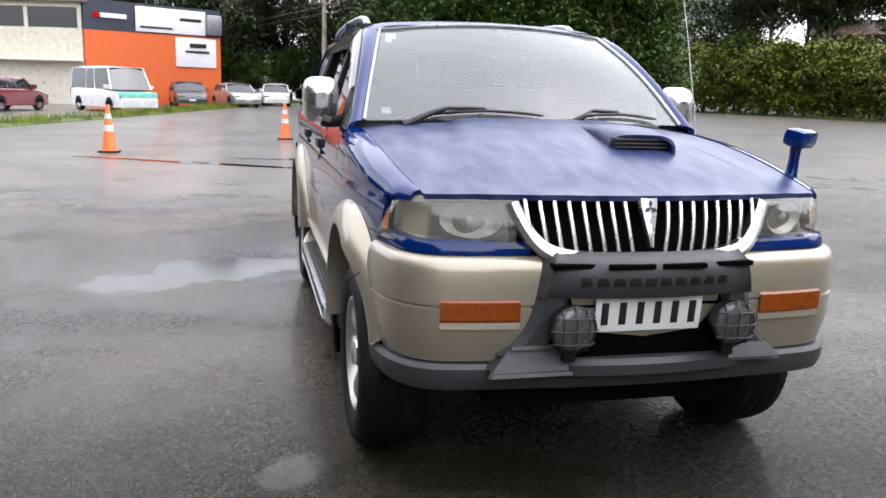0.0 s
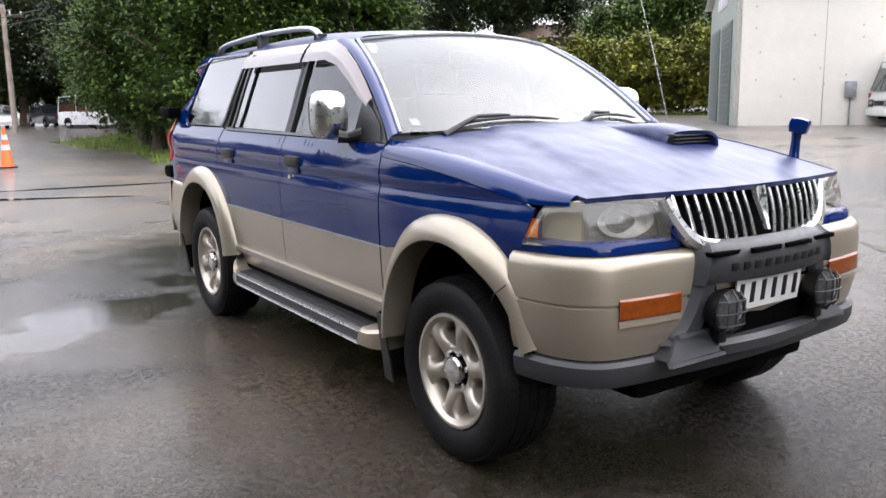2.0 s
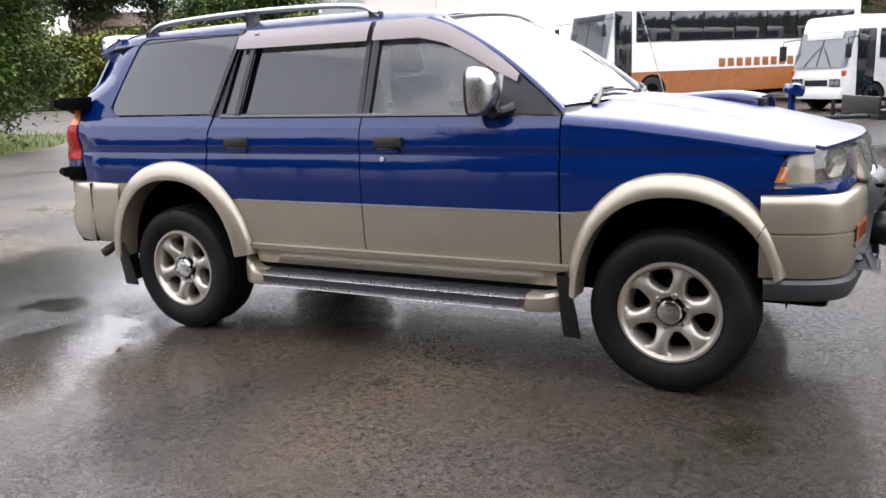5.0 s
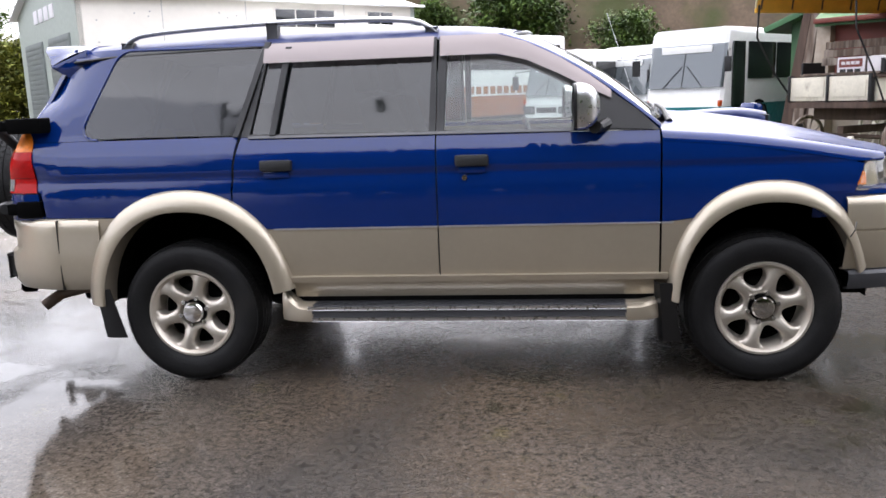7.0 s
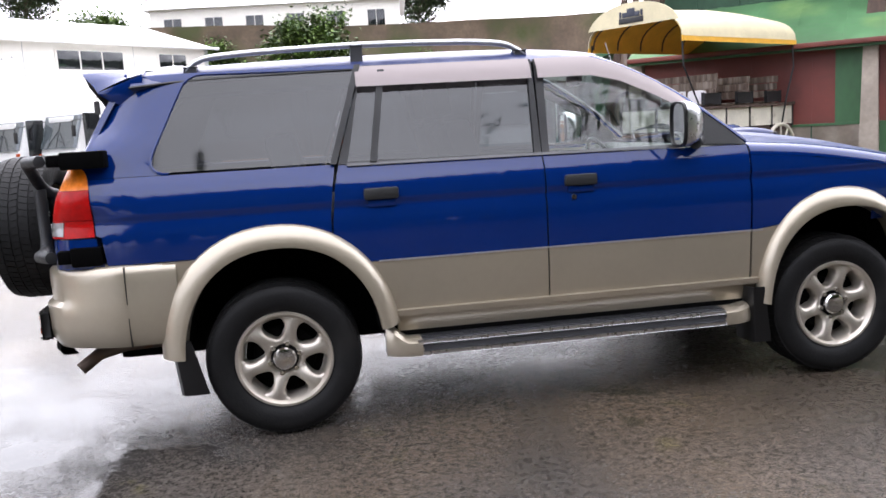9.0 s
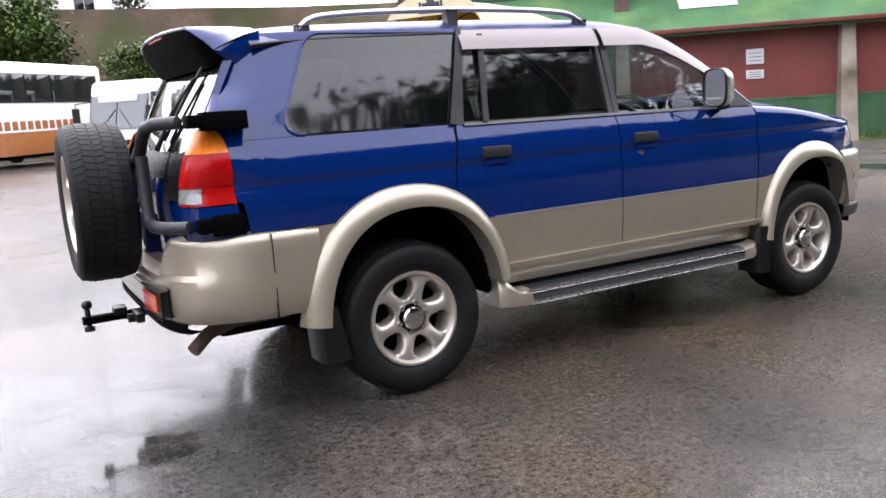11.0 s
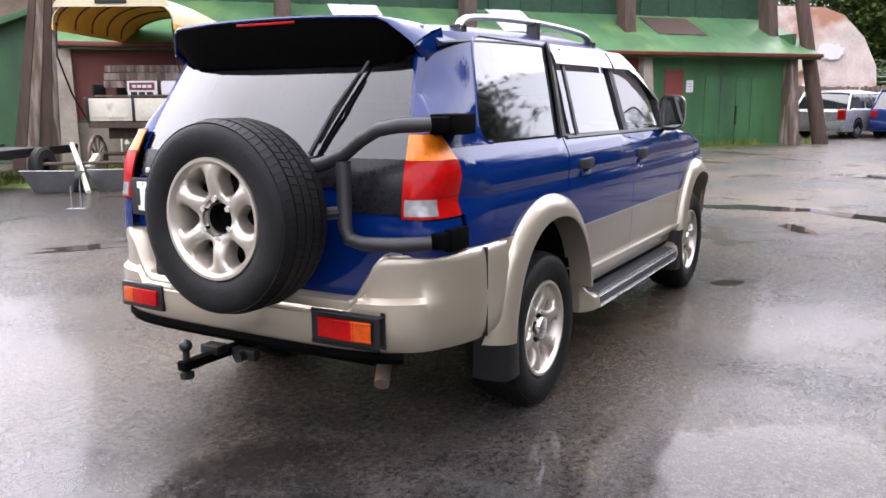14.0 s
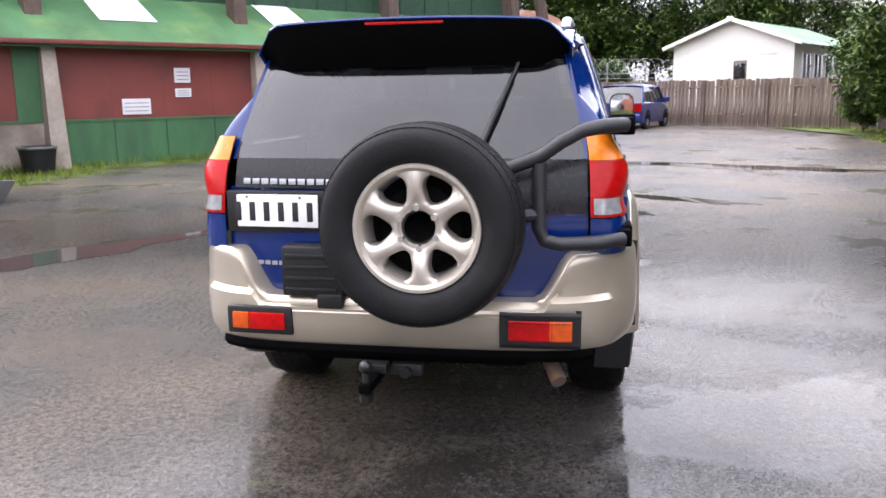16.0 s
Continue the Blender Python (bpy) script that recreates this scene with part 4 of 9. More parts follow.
for k in range(4):
    y = -0.26 + 0.173 * k
    bm = bmesh.new()
    box(bm, GX - 0.02 - 0.05 * (y / 0.36) ** 2, GX + 0.019 - 0.05 * (y / 0.36) ** 2, y - 0.074, y + 0.074, 0.868, 0.884, 0.003)
    part("guard_vent", bm, DULL_BLACK, guard, "dark vent slot")
# unreadable raised lettering as ten short bars
for k in range(10):
    y = -0.225 + 0.05 * k
    part("raised_bar", boxed(GX + 0.008 - 0.05 * (y / 0.36) ** 2, GX + 0.0165 - 0.05 * (y / 0.36) ** 2, y - 0.018, y + 0.018, 0.815, 0.842, 0.002), BLACK_PLASTIC, guard)


def number_plate(parent, m, label):
    """A white plate with plain bars in place of its characters."""
    pl = part("number_plate", boxed(-0.004, 0.004, -0.18, 0.18, -0.0625, 0.0625, 0.002), PLATE, parent, label, at=m)
    for k in range(6):
        y = -0.148 + 0.0592 * k
        part("plate_bar", boxed(0.0042, 0.0056, y - 0.012, y + 0.012, -0.040, 0.034, 0.001), INK, pl)
    for y in (-0.11, 0.11):
        b2 = bmesh.new()
        cyl(b2, (0.004, y, 0.053), (0.007, y, 0.053), 0.006, seg=8)
        part("plate_screw", b2, CHROME, pl)
    return pl


number_plate(guard, pose(2.165, 0.0, 0.722, 0, 6, 0), "white number plate with black bars")
for y in (-0.265, 0.275):
    bm = bmesh.new()
    lathe(bm, [(0.002, -0.085), (0.045, -0.08), (0.066, -0.05), (0.074, -0.012), (0.074, 0.0), (0.066, 0.004)], 24, 'X', (2.215, y, 0.685))
    fl = part("fog_lamp", bm, BLACK_PLASTIC, guard, "round black driving lamp with a wire guard")
    bm = bmesh.new()
    lathe(bm, [(0.066, 0.0), (0.05, 0.008), (0.025, 0.013), (0.001, 0.015)], 24, 'X', (2.215, y, 0.685))
    part("lamp_glass", bm, FOG_LENS, fl, "dim ribbed lamp glass")
    for o in (-0.04, 0.0, 0.04):
        hh = math.sqrt(0.075 ** 2 - o * o)
        bm = bmesh.new()
        tube(bm, [(2.218, y + o, 0.685 - hh), (2.238, y + o, 0.685 - hh * 0.6), (2.240, y + o, 0.685 + hh * 0.6), (2.218, y + o, 0.685 + hh)], 0.0035, 5)
        part("guard_wire", bm, GREY_PLASTIC, fl)
        bm = bmesh.new()
        tube(bm, [(2.220, y - hh, 0.685 + o), (2.241, y - hh * 0.6, 0.685 + o), (2.243, y + hh * 0.6, 0.685 + o), (2.220, y + hh, 0.685 + o)], 0.0035, 5)
        part("guard_wire", bm, GREY_PLASTIC, fl)
    part("lamp_bracket", boxed(2.10, 2.19, y - 0.02, y + 0.02, 0.575, 0.64, 0.004), BLACK_PLASTIC, fl)
# amber indicators in the bumper
for sg in (-1, 1):
    dense = smooth_line(FRONT, 24)
    run = [p for p in dense if 0.405 < -p[1] < 0.645]
    run = run if sg < 0 else [(x, -y) for x, y in reversed(run)]
    bm = outward(sweep(run, [(0.04, 0.768), (0.0555, 0.763), (0.0625, 0.755), (0.0625, 0.700), (0.0575, 0.692), (0.03, 0.688)]))
    bmesh.ops.holes_fill(bm, edges=bm.edges)
    ind = part("front_indicator", bm, AMBER_DEEP, fbump, "amber front indicator lens")
    bm = outward(sweep(run, [(0.02, 0.688), (0.060, 0.686), (0.062, 0.672), (0.02, 0.668)]))
    part("indicator_ledge", bm, BEIGE, fbump)

# wing-top parking mirror
bm = bmesh.new()
tube(bm, [(1.66, 0.775, 1.07), (1.66, 0.780, 1.11), (1.662, 0.784, 1.17), (1.665, 0.786, 1.225)], [0.034, 0.022, 0.019, 0.022], 12)
pm = part("wing_mirror_stalk", bm, BLUE, car, "blue stalk of a small wing-top mirror")
bm = bmesh.new()
box(bm, -0.042, 0.040, -0.066, 0.066, -0.036, 0.034, 0.026, pose(1.672, 0.795, 1.245, 0, 12, 28))
part("mirror_cap", bm, BLUE, pm, "rounded blue mirror cap")

# door mirrors with chrome caps
def mirror_row(x, q, sg, grow=1.0, n=24):
    """A rounded-square section of the mirror shell, shrinking towards its nose."""
    f = math.sqrt(max(0.03, 1 - (q * 0.95) ** 2.4)) * grow
    row = []
    for j in range(n):
        g = 2 * math.pi * j / n
        c, sn = math.cos(g), math.sin(g)
        row.append((x, sg * (0.890 + 0.082 * f * math.copysign(abs(c) ** 0.55, c)), 1.326 + 0.104 * f * math.copysign(abs(sn) ** 0.55, sn)))
    return row


MIRROR_GLASS = mat("mirror_glass", (0.8, 0.82, 0.83), 0.02, 1.0, vary=0.0, rough_vary=0.0)
for sg, own in ((-1, fdoor[0]), (1, fdoor[1])):
    bm = bmesh.new()
    grid(bm, [mirror_row(0.520 + 0.100 * k / 12, k / 12, sg) for k in range(13)], close_v=True)
    bm.verts.ensure_lookup_table()
    bm.faces.new([v for v in bm.verts][-24:])
    outward(bm, (0.58, sg * 0.895, 1.326))
    house = part("door_mirror", bm, WORN_CHROME, own, "chrome-capped door mirror")
    bm = bmesh.new()
    grid(bm, [mirror_row(0.524, 0, sg, 1.0), mirror_row(0.506, 0, sg, 0.99), mirror_row(0.504, 0, sg, 0.93), mirror_row(0.512, 0, sg, 0.90)], close_v=True)
    outward(bm, (0.58, sg * 0.895, 1.326))
    part("mirror_rim", bm, BLACK_PLASTIC, house, "black rim round the mirror glass")
    bm = bmesh.new()
    bm.faces.new([bm.verts.new(p) for p in mirror_row(0.514, 0, sg, 0.905)])
    shell(outward(bm, (0.7, sg * 0.895, 1.326)), 0.004)
    part("mirror_glass", bm, MIRROR_GLASS, house, "mirror glass")
    bm = bmesh.new()
    tube(bm, [(0.60, sg * 0.88, 1.235), (0.62, sg * 0.84, 1.228), (0.66, sg * 0.79, 1.245)], [0.030, 0.024, 0.030], 10)
    part("mirror_arm", bm, BLACK_PLASTIC, house, "black mirror arm")
    bm = bmesh.new()
    f = [(0.605, 1.228), (0.86, 1.215), (0.80, 1.29), (0.605, 1.415)]
    bm.faces.new([bm.verts.new((x, sg * (side_y(x, z) + 0.009), z)) for x, z in (f if sg < 0 else f[::-1])])
    shell(bm, 0.01)
    part("mirror_sail", bm, BLACK_PLASTIC, own, "black triangular mirror base")

# wipers
for y0, y1 in ((-0.56, 0.03), (0.12, 0.60)):
    bm = bmesh.new()
    rise = lambda k: 0.028 + 0.030 * math.sin(math.pi * k / 10)
    tube(bm, [Vector(ws(rise(k), (y0 + 0.08 + (y1 - y0 - 0.08) * k / 10) / 0.73)) + Vector((0.012, 0, 0.010)) for k in range(11)], [0.004] + [0.0075] * 9 + [0.004], 6)
    wp = part("wiper_blade", bm, BLACK_PLASTIC, car, "black wiper blade")
    bm = bmesh.new()
    ym = (y0 + y1) / 2 + 0.04
    tube(bm, [Vector((0.945 + 0.05 * (1 - (y0 / 0.75) ** 2), y0 - 0.02, 1.236)), Vector(ws(0.022, (y0 + 0.10) / 0.73)) + Vector((0.03, 0, 0.020)), Vector(ws(0.058, (y0 + ym) / 2 / 0.73)) + Vector((0.022, 0, 0.022)), Vector(ws(0.066, ym / 0.73)) + Vector((0.014, 0, 0.016))], [0.016, 0.012, 0.009, 0.007], 8)
    part("wiper_arm", bm, BLACK_PLASTIC, wp)
# licence sticker and tax label behind the windscreen
for q, y, w, m_ in ((0.93, -0.90, 0.05, PLATE), (0.86, -0.915, 0.03, PLATE), (0.10, -0.88, 0.04, SILVER), (0.93, 0.03, 0.05, BLACK_PLASTIC)):
    c = Vector(ws(q, y))
    bm = boxed(-0.001, 0.001, -w / 2, w / 2, -w / 2, w / 2, 0.0004)
    part("screen_label", bm, m_, screen, at=pose(c.x - 0.012, c.y, c.z - 0.012, 0, -52, 0))

# side steps
for sg in (-1, 1):
    bm = bmesh.new()
    rows = []
    for k in range(23):
        x = -0.86 + 1.72 * k / 22
        e = min(1, min(k, 22 - k) / 2.0)
        yo = 0.78 + 0.115 * e ** 0.5
        rows.append([(x, sg * 0.74, 0.428), (x, sg * (yo - 0.020), 0.420), (x, sg * (yo - 0.006), 0.408), (x, sg * yo, 0.372), (x, sg * (yo - 0.006), 0.352), (x, sg * 0.74, 0.356)])
    grid(bm, rows)
    outward(bm, (0, sg * 0.80, 0.39))
    st = part("side_step", bm, BEIGE, car, "beige side step with a ribbed grey tread")
    part("step_edge", boxed(-0.74, 0.74, sg * 0.888, sg * 0.899, 0.352, 0.368, 0.003), WORN_CHROME, st, "bright step edge")
    part("step_band", boxed(-0.74, 0.74, sg * 0.888, sg * 0.8975, 0.371, 0.402, 0.003), GREY_PLASTIC, st, "dark grey band on the step face")
    part("step_edge", boxed(-0.76, 0.74, sg * 0.876, sg * 0.893, 0.406, 0.420, 0.003), WORN_CHROME, st, "bright upper step edge")
    bm = bmesh.new()
    for k in range(6):
        y = 0.775 + 0.018 * k
        box(bm, -0.74, 0.74, sg * y, sg * (y + 0.011), 0.424 - 0.0012 * k, 0.431 - 0.0012 * k, 0.002)
    part("step_tread", bm, GREY_PLASTIC, st, "ribbed grey tread")
    for d in (-1, 1):
        rows = []
        for k in range(8):
            q = k / 7
            x = d * (0.735 + 0.165 * q)
            up = (0.072 if d < 0 else 0.016) * smooth_step((q - 0.35) / 0.65)
            yo = 0.900 - 0.055 * q ** 3
            rows.append([(x, sg * 0.76, 0.432 + up), (x, sg * (yo - 0.026), 0.424 + up), (x, sg * (yo - 0.006), 0.410 + up * 0.8), (x, sg * yo, 0.374), (x, sg * (yo - 0.006), 0.350), (x, sg * 0.76, 0.352)])
        bm = bmesh.new()
        vs = grid(bm, rows)
        bm.faces.new(vs[-1])
        outward(bm, (d * 0.8, sg * 0.80, 0.39))
        part("step_end", bm, BEIGE, st, "moulded step end")

# ---- car tail ----
REAR = [(-1.79, -0.842), (-1.86, -0.845), (-1.95, -0.848), (-2.05, -0.850), (-2.17, -0.815), (-2.27, -0.755), (-2.335, -0.66), (-2.365, -0.55), (-2.38, -0.40), (-2.385, -0.2), (-2.385, 0.0)]
plan_r = full_width(smooth_line(REAR))


def rear_prof(p):
    a = abs(p[1])
    top = 0.868 if a > 0.66 else 0.868 - 0.175 * (0.5 - 0.5 * math.cos(math.pi * min(1, (0.66 - a) / 0.15)))
    back = smooth_step((-2.16 - p[0]) / 0.14)
    ledge = [(-0.07, top), (0.012, top - 0.001), (0.024, top - 0.014), (0.026, top - 0.04), (0.020, (top - 0.05) * 0.7 + 0.72 * 0.3), (0.024, min(0.715, top - 0.03)), (0.046, min(0.695, top - 0.045)), (0.047, 0.655), (0.046, 0.60), (0.040, 0.545), (0.022, 0.512), (-0.03, 0.505)]
    plain = [(-0.07, 0.868), (0.008, 0.867), (0.022, 0.856), (0.030, 0.83), (0.034, 0.79), (0.036, 0.715), (0.038, 0.695), (0.038, 0.655), (0.036, 0.60), (0.030, 0.545), (0.014, 0.512), (-0.03, 0.505)]
    return [(u[0] + (v[0] - u[0]) * back, u[1] + (v[1] - u[1]) * back) for u, v in zip(plain, ledge)]


bm = sweep(list(reversed(plan_r)), rear_prof)
outward(bm, (-1.9, 0, 0.7))
shell(bm, 0.008)
rbump = part("rear_bumper", bm, BEIGE, car, "beige rear bumper dipping behind the spare wheel", sharp=40)
bm = outward(sweep(list(reversed([p for p in plan_r if p[0] < -2.30])), [(0.0, 0.512), (0.030, 0.512), (0.034, 0.49), (0.02, 0.468), (-0.04, 0.462)]), (-2, 0, 0.5))
shell(bm, 0.006)
part("rear_valance", bm, DULL_BLACK, car, "black strip under the rear bumper")
for sg in (-1, 1):
    x = -2.43
    bm = boxed(x - 0.006, x + 0.03, sg * 0.400, sg * 0.668, 0.545, 0.655, 0.012)
    for v in bm.verts:
        v.co.x += 0.20 * max(0, abs(v.co.y) - 0.5) ** 1.5
    bl = part("bumper_lamp", bm, BLACK_PLASTIC, rbump, "black-framed lamp in the rear bumper")
    for y0, y1, m_, nm in ((0.428, 0.572, RED, "red_lens"), (0.574, 0.642, AMBER, "amber_lens")):
        bm = boxed(x - 0.014, x + 0.01, sg * y0, sg * y1, 0.568, 0.632, 0.006)
        for v in bm.verts:
            v.co.x += 0.20 * max(0, abs(v.co.y) - 0.5) ** 1.5
        part(nm, bm, m_, bl)


# tailgate
def gate_x(z, y):
    x = curve_y([(0.60, -2.315), (0.95, -2.318), (1.10, -2.300), (1.20, -2.268), (1.40, -2.165), (1.60, -2.045), (1.70, -1.975)], z)
    return x + 0.042 * (abs(y) / 0.70) ** 2.6


def gate_half(z):
    return curve_y([(0.65, 0.70), (1.0, 0.70), (1.25, 0.685), (1.6, 0.605), (1.68, 0.585)], z)


def gate_sheet(z0, z1, inset=0.004, off=0.0, rows_n=10, y0=None, y1=None):
    rows = []
    for k in range(rows_n + 1):
        z = z0 + (z1 - z0) * k / rows_n
        w = gate_half(z) - inset
        a, b = (-w if y0 is None else y0), (w if y1 is None else y1)
        rows.append([(gate_x(z, a + (b - a) * j / 18) - off, a + (b - a) * j / 18, z) for j in range(19)])
    bm = bmesh.new()
    grid(bm, rows)
    return outward(bm, (-1.5, 0, 1.2))


bm = gate_sheet(0.66, 1.095)
shell(bm, 0.012)
gate = part("tailgate", bm, BLUE, car, "blue tailgate carrying the spare wheel")
bm = gate_sheet(1.005, 1.20, 0.02, 0.006, 6, -0.69, -0.42)
shell(bm, 0.006)
part("tailgate_panel", bm, BLACK_GLOSS, gate, "gloss black infill beside the lamp")
bm = gate_sheet(1.093, 1.205, 0.02, 0.008, 6, -0.42, 0.67)
shell(bm, 0.006)
part("tailgate_panel", bm, BLACK_GLOSS, gate, "gloss black infill strip")
bm = gate_sheet(1.20, 1.60, 0.012, 0.002, 10)
rg = part("rear_window", bm, TINT, gate, "dark tinted rear window")
rg.visible_shadow = False
bm = bmesh.new()
for sg in (-1, 1):
    grid(bm, [[(gate_x(z, gate_half(z)) - 0.004 + dx, sg * (gate_half(z) + dy), z) for dx, dy in ((0.0, -0.016), (0.0, 0.0), (0.03, 0.012))] for k in range(11) for z in (1.20 + 0.45 * k / 10,)])
grid(bm, [[(gate_x(z, 0.6 * y / 0.6) - 0.004, y, z) for z in (1.585, 1.69)] for k in range(13) for y in (-0.595 + 1.19 * k / 12,)])
outward(bm, (-1.5, 0, 1.3))
part("rear_window_frame", bm, BLUE, gate, "blue frame of the rear window")
# unreadable model name as nine short bars, and the number plate
for k in range(10):
    y = 0.615 - 0.038 * k
    part("model_name_bar", boxed(-0.002, 0.002, -0.014, 0.014, -0.011, 0.011, 0.001), SILVER, gate, at=pose(gate_x(1.12, y) - 0.017, y, 1.118, 0, 8, 0))
for k in range(6):
    y = 0.60 - 0.03 * k
    part("small_name_bar", boxed(-0.001, 0.001, -0.011, 0.011, -0.008, 0.008, 0.0005), SILVER, gate, at=pose(gate_x(0.8, y) - 0.004, y, 0.80, 0, 0, 0))
number_plate(gate, pose(-2.322, 0.495, 1.008, 0, 0, 180 - 3), "white rear number plate with black bars")
part("plate_holder", boxed(-2.318, -2.285, 0.28, 0.69, 0.925, 1.085, 0.008), BLACK_PLASTIC, gate, "black plate holder")

# tail lamps round the corner
for sg in (-1, 1):
    def lamp_rows(z0, z1, n=5, o=0.006, a=0.0, b=1.0):
        rows = []
        for k in range(n + 1):
            z = z0 + (z1 - z0) * k / n
            xo = curve_y([(0.86, -2.08), (1.0, -2.110), (1.12, -2.115), (1.20, -2.119), (1.25, -2.127), (1.28, -2.140), (1.292, -2.156)], z)
            xi, yi = gate_x(z, 0.70) - 0.030, gate_half(z) + 0.004
            row = []
            for j in range(13):
                q = a + (b - a) * j / 12
                y_out = side_y(xo, z)
                # quarter of a rounded corner
                g = math.pi / 2 * q
                row.append((xo + (xi - xo) * (math.sin(g) ** 0.8) - o * math.sin(g), sg * (yi + (y_out - yi) * math.cos(g) ** 0.75 + o * math.cos(g)), z))
            rows.append(row)
        b_ = bmesh.new()
        grid(b_, rows)
        return outward(b_, (-1.9, 0, 1.1))
    tl = part("tail_lamp", shell(lamp_rows(0.992, 1.292, 8, -0.004), 0.004), BLACK_PLASTIC, car, "tail lamp of amber, red and clear lenses")
    part("amber_lens", shell(lamp_rows(1.199, 1.288, 5, 0.006), 0.005), AMBER_TAIL, tl)
    part("red_lens", shell(lamp_rows(1.070, 1.197, 5, 0.008), 0.005), RED, tl)
    part("red_lens", shell(lamp_rows(0.996, 1.068, 4, 0.006), 0.004), RED, tl)
    part("clear_lens", shell(lamp_rows(1.006, 1.064, 4, 0.010, 0.40, 0.97), 0.005), WHITE_LENS, tl)
    # blue corner below the lamp
    part("corner_panel", shell(lamp_rows(0.86, 0.99, 5, 0.0), 0.006), BLUE, car, "blue corner under the tail lamp")
    rows = []
    for k in range(15):
        z = 1.245 + (1.685 - 1.245) * k / 14
        xo, xi, yi = curve_y(PIL_X, z) + 0.012, gate_x(z, gate_half(z)) - 0.002, gate_half(z) - 0.004
        yo = side_y(xo, z) - 0.0015
        rows.append([(xo + (xi - xo) * math.sin(math.pi / 2 * j / 8) ** 0.9, sg * (yi + (yo - yi) * math.cos(math.pi / 2 * j / 8) ** 0.8), z) for j in range(9)])
    bm = bmesh.new()
    grid(bm, rows)
    part("corner_panel", shell(outward(bm, (-1.7, 0, 1.4)), 0.006), BLUE, car, "blue rear corner pillar over the tail lamp")

# roof spoiler: a blade carrying on the roof line, tapered end plates, black underside
def blade(y):
    """Front and trailing edge of the spoiler blade at y."""
    a = abs(y) / 0.625
    return (-1.885, roof_z(-1.885, min(abs(y), 0.585)) + 0.008), (-2.195 + 0.06 * a ** 3 + 0.06 * smooth_step((a - 0.84) / 0.16), 1.728 - 0.020 * a * a - 0.092 * max(0.0, (a - 0.85) / 0.15))


bm = bmesh.new()
rows = []
for k in range(33):
    y = -0.625 + 1.25 * k / 32
    (xf, zf), (xt, zt) = blade(y)
    rows.append([(xf, y, zf - 0.03), (xf, y, zf), (xf + (xt - xf) * 0.35, y, zf + (zt - zf) * 0.30 + 0.004), (xf + (xt - xf) * 0.75, y, zf + (zt - zf) * 0.72 + 0.003), (xt, y, zt), (xt - 0.004, y, zt - 0.007), (xt + 0.001, y, zt - 0.012), (xt + 0.012, y, zt - 0.015)])
grid(bm, rows)
spoiler = part("roof_spoiler", outward(bm, (-2.0, 0, 1.6)), BLUE, car, "blue roof spoiler with a black underside", sharp=45)
bm = bmesh.new()
rows = []
for k in range(33):
    y = -0.615 + 1.23 * k / 32
    (xf, zf), (xt, zt) = blade(y)
    zg = 1.545 + 0.050 * max(0.0, (abs(y) / 0.615 - 0.82) / 0.18)
    xg = gate_x(zg, y) - 0.014
    rows.append([(xt + 0.004, y, zt - 0.013), (xt * 0.75 + xg * 0.25, y, zt * 0.62 + zg * 0.38 - 0.006), (xt * 0.25 + xg * 0.75, y, zt * 0.2 + zg * 0.8), (xg, y, zg)])
grid(bm, rows)
part("spoiler_underside", shell(outward(bm, (-1.95, 0, 1.75)), 0.004), DULL_BLACK, spoiler, "black spoiler underside")
for sg in (-1, 1):
    (xf, zf), (xt, zt) = blade(0.625)
    bm = bmesh.new()
    top = [(xf + (xt - xf) * q, zf + (zt - zf) * q - 0.003) for q in (0, 0.25, 0.5, 0.75, 1.0)]
    low = [(x - 0.005, z - d) for (x, z), d in zip(top, (0.085, 0.105, 0.098, 0.058, 0.010))]
    grid(bm, [[(x, sg * 0.626, z) for x, z in top], [(x, sg * 0.634, z) for x, z in [((p[0] + q[0]) / 2, (p[1] + q[1]) / 2) for p, q in zip(top, low)]], [(x, sg * 0.622, z) for x, z in low]])
    part("end_plate", shell(outward(bm, (-2.0, 0, 1.66)), 0.012), BLUE, spoiler, "tapered blue end plate")
part("high_brake_lamp", boxed(-2.190, -2.16, -0.15, 0.15, 1.700, 1.710, 0.003), RED, spoiler, "narrow red brake lamp")

# rear wiper
bm = bmesh.new()
tube(bm, [(gate_x(1.20, -0.36) - 0.03, -0.285, 1.21), (gate_x(1.36, -0.35) - 0.035, -0.352, 1.38), (gate_x(1.50, -0.40) - 0.026, -0.405, 1.51)], [0.013, 0.008, 0.006], 8)
rw = part("rear_wiper", bm, BLACK_PLASTIC, gate, "black rear wiper")
bm = bmesh.new()
tube(bm, [(gate_x(z, -0.4) - 0.022, -0.308 - 0.115 * (z - 1.26) / 0.3, z) for z in (1.25, 1.35, 1.45, 1.56)], 0.007, 6)
part("wiper_blade", bm, BLACK_PLASTIC, rw)

# swing-away spare-wheel carrier
bm = bmesh.new()
tube(bm, [(-2.40, -0.30, 1.165), (-2.40, -0.43, 1.185), (-2.40, -0.53, 1.225), (-2.40, -0.60, 1.275), (-2.395, -0.67, 1.312), (-2.375, -0.74, 1.325), (-2.30, -0.82, 1.327)], 0.026, 12)
tube(bm, [(-2.40, -0.525, 1.20), (-2.40, -0.525, 0.97), (-2.40, -0.545, 0.925), (-2.395, -0.60, 0.912), (-2.375, -0.72, 0.915), (-2.30, -0.82, 0.918)], 0.026, 12)
tube(bm, [(-2.40, -0.53, 1.02), (-2.42, -0.35, 1.0), (-2.43, -0.16, 1.0)], 0.024, 10)
tube(bm, [(-2.40, -0.40, 1.18), (-2.43, -0.25, 1.08), (-2.43, -0.14, 1.02)], 0.022, 10)
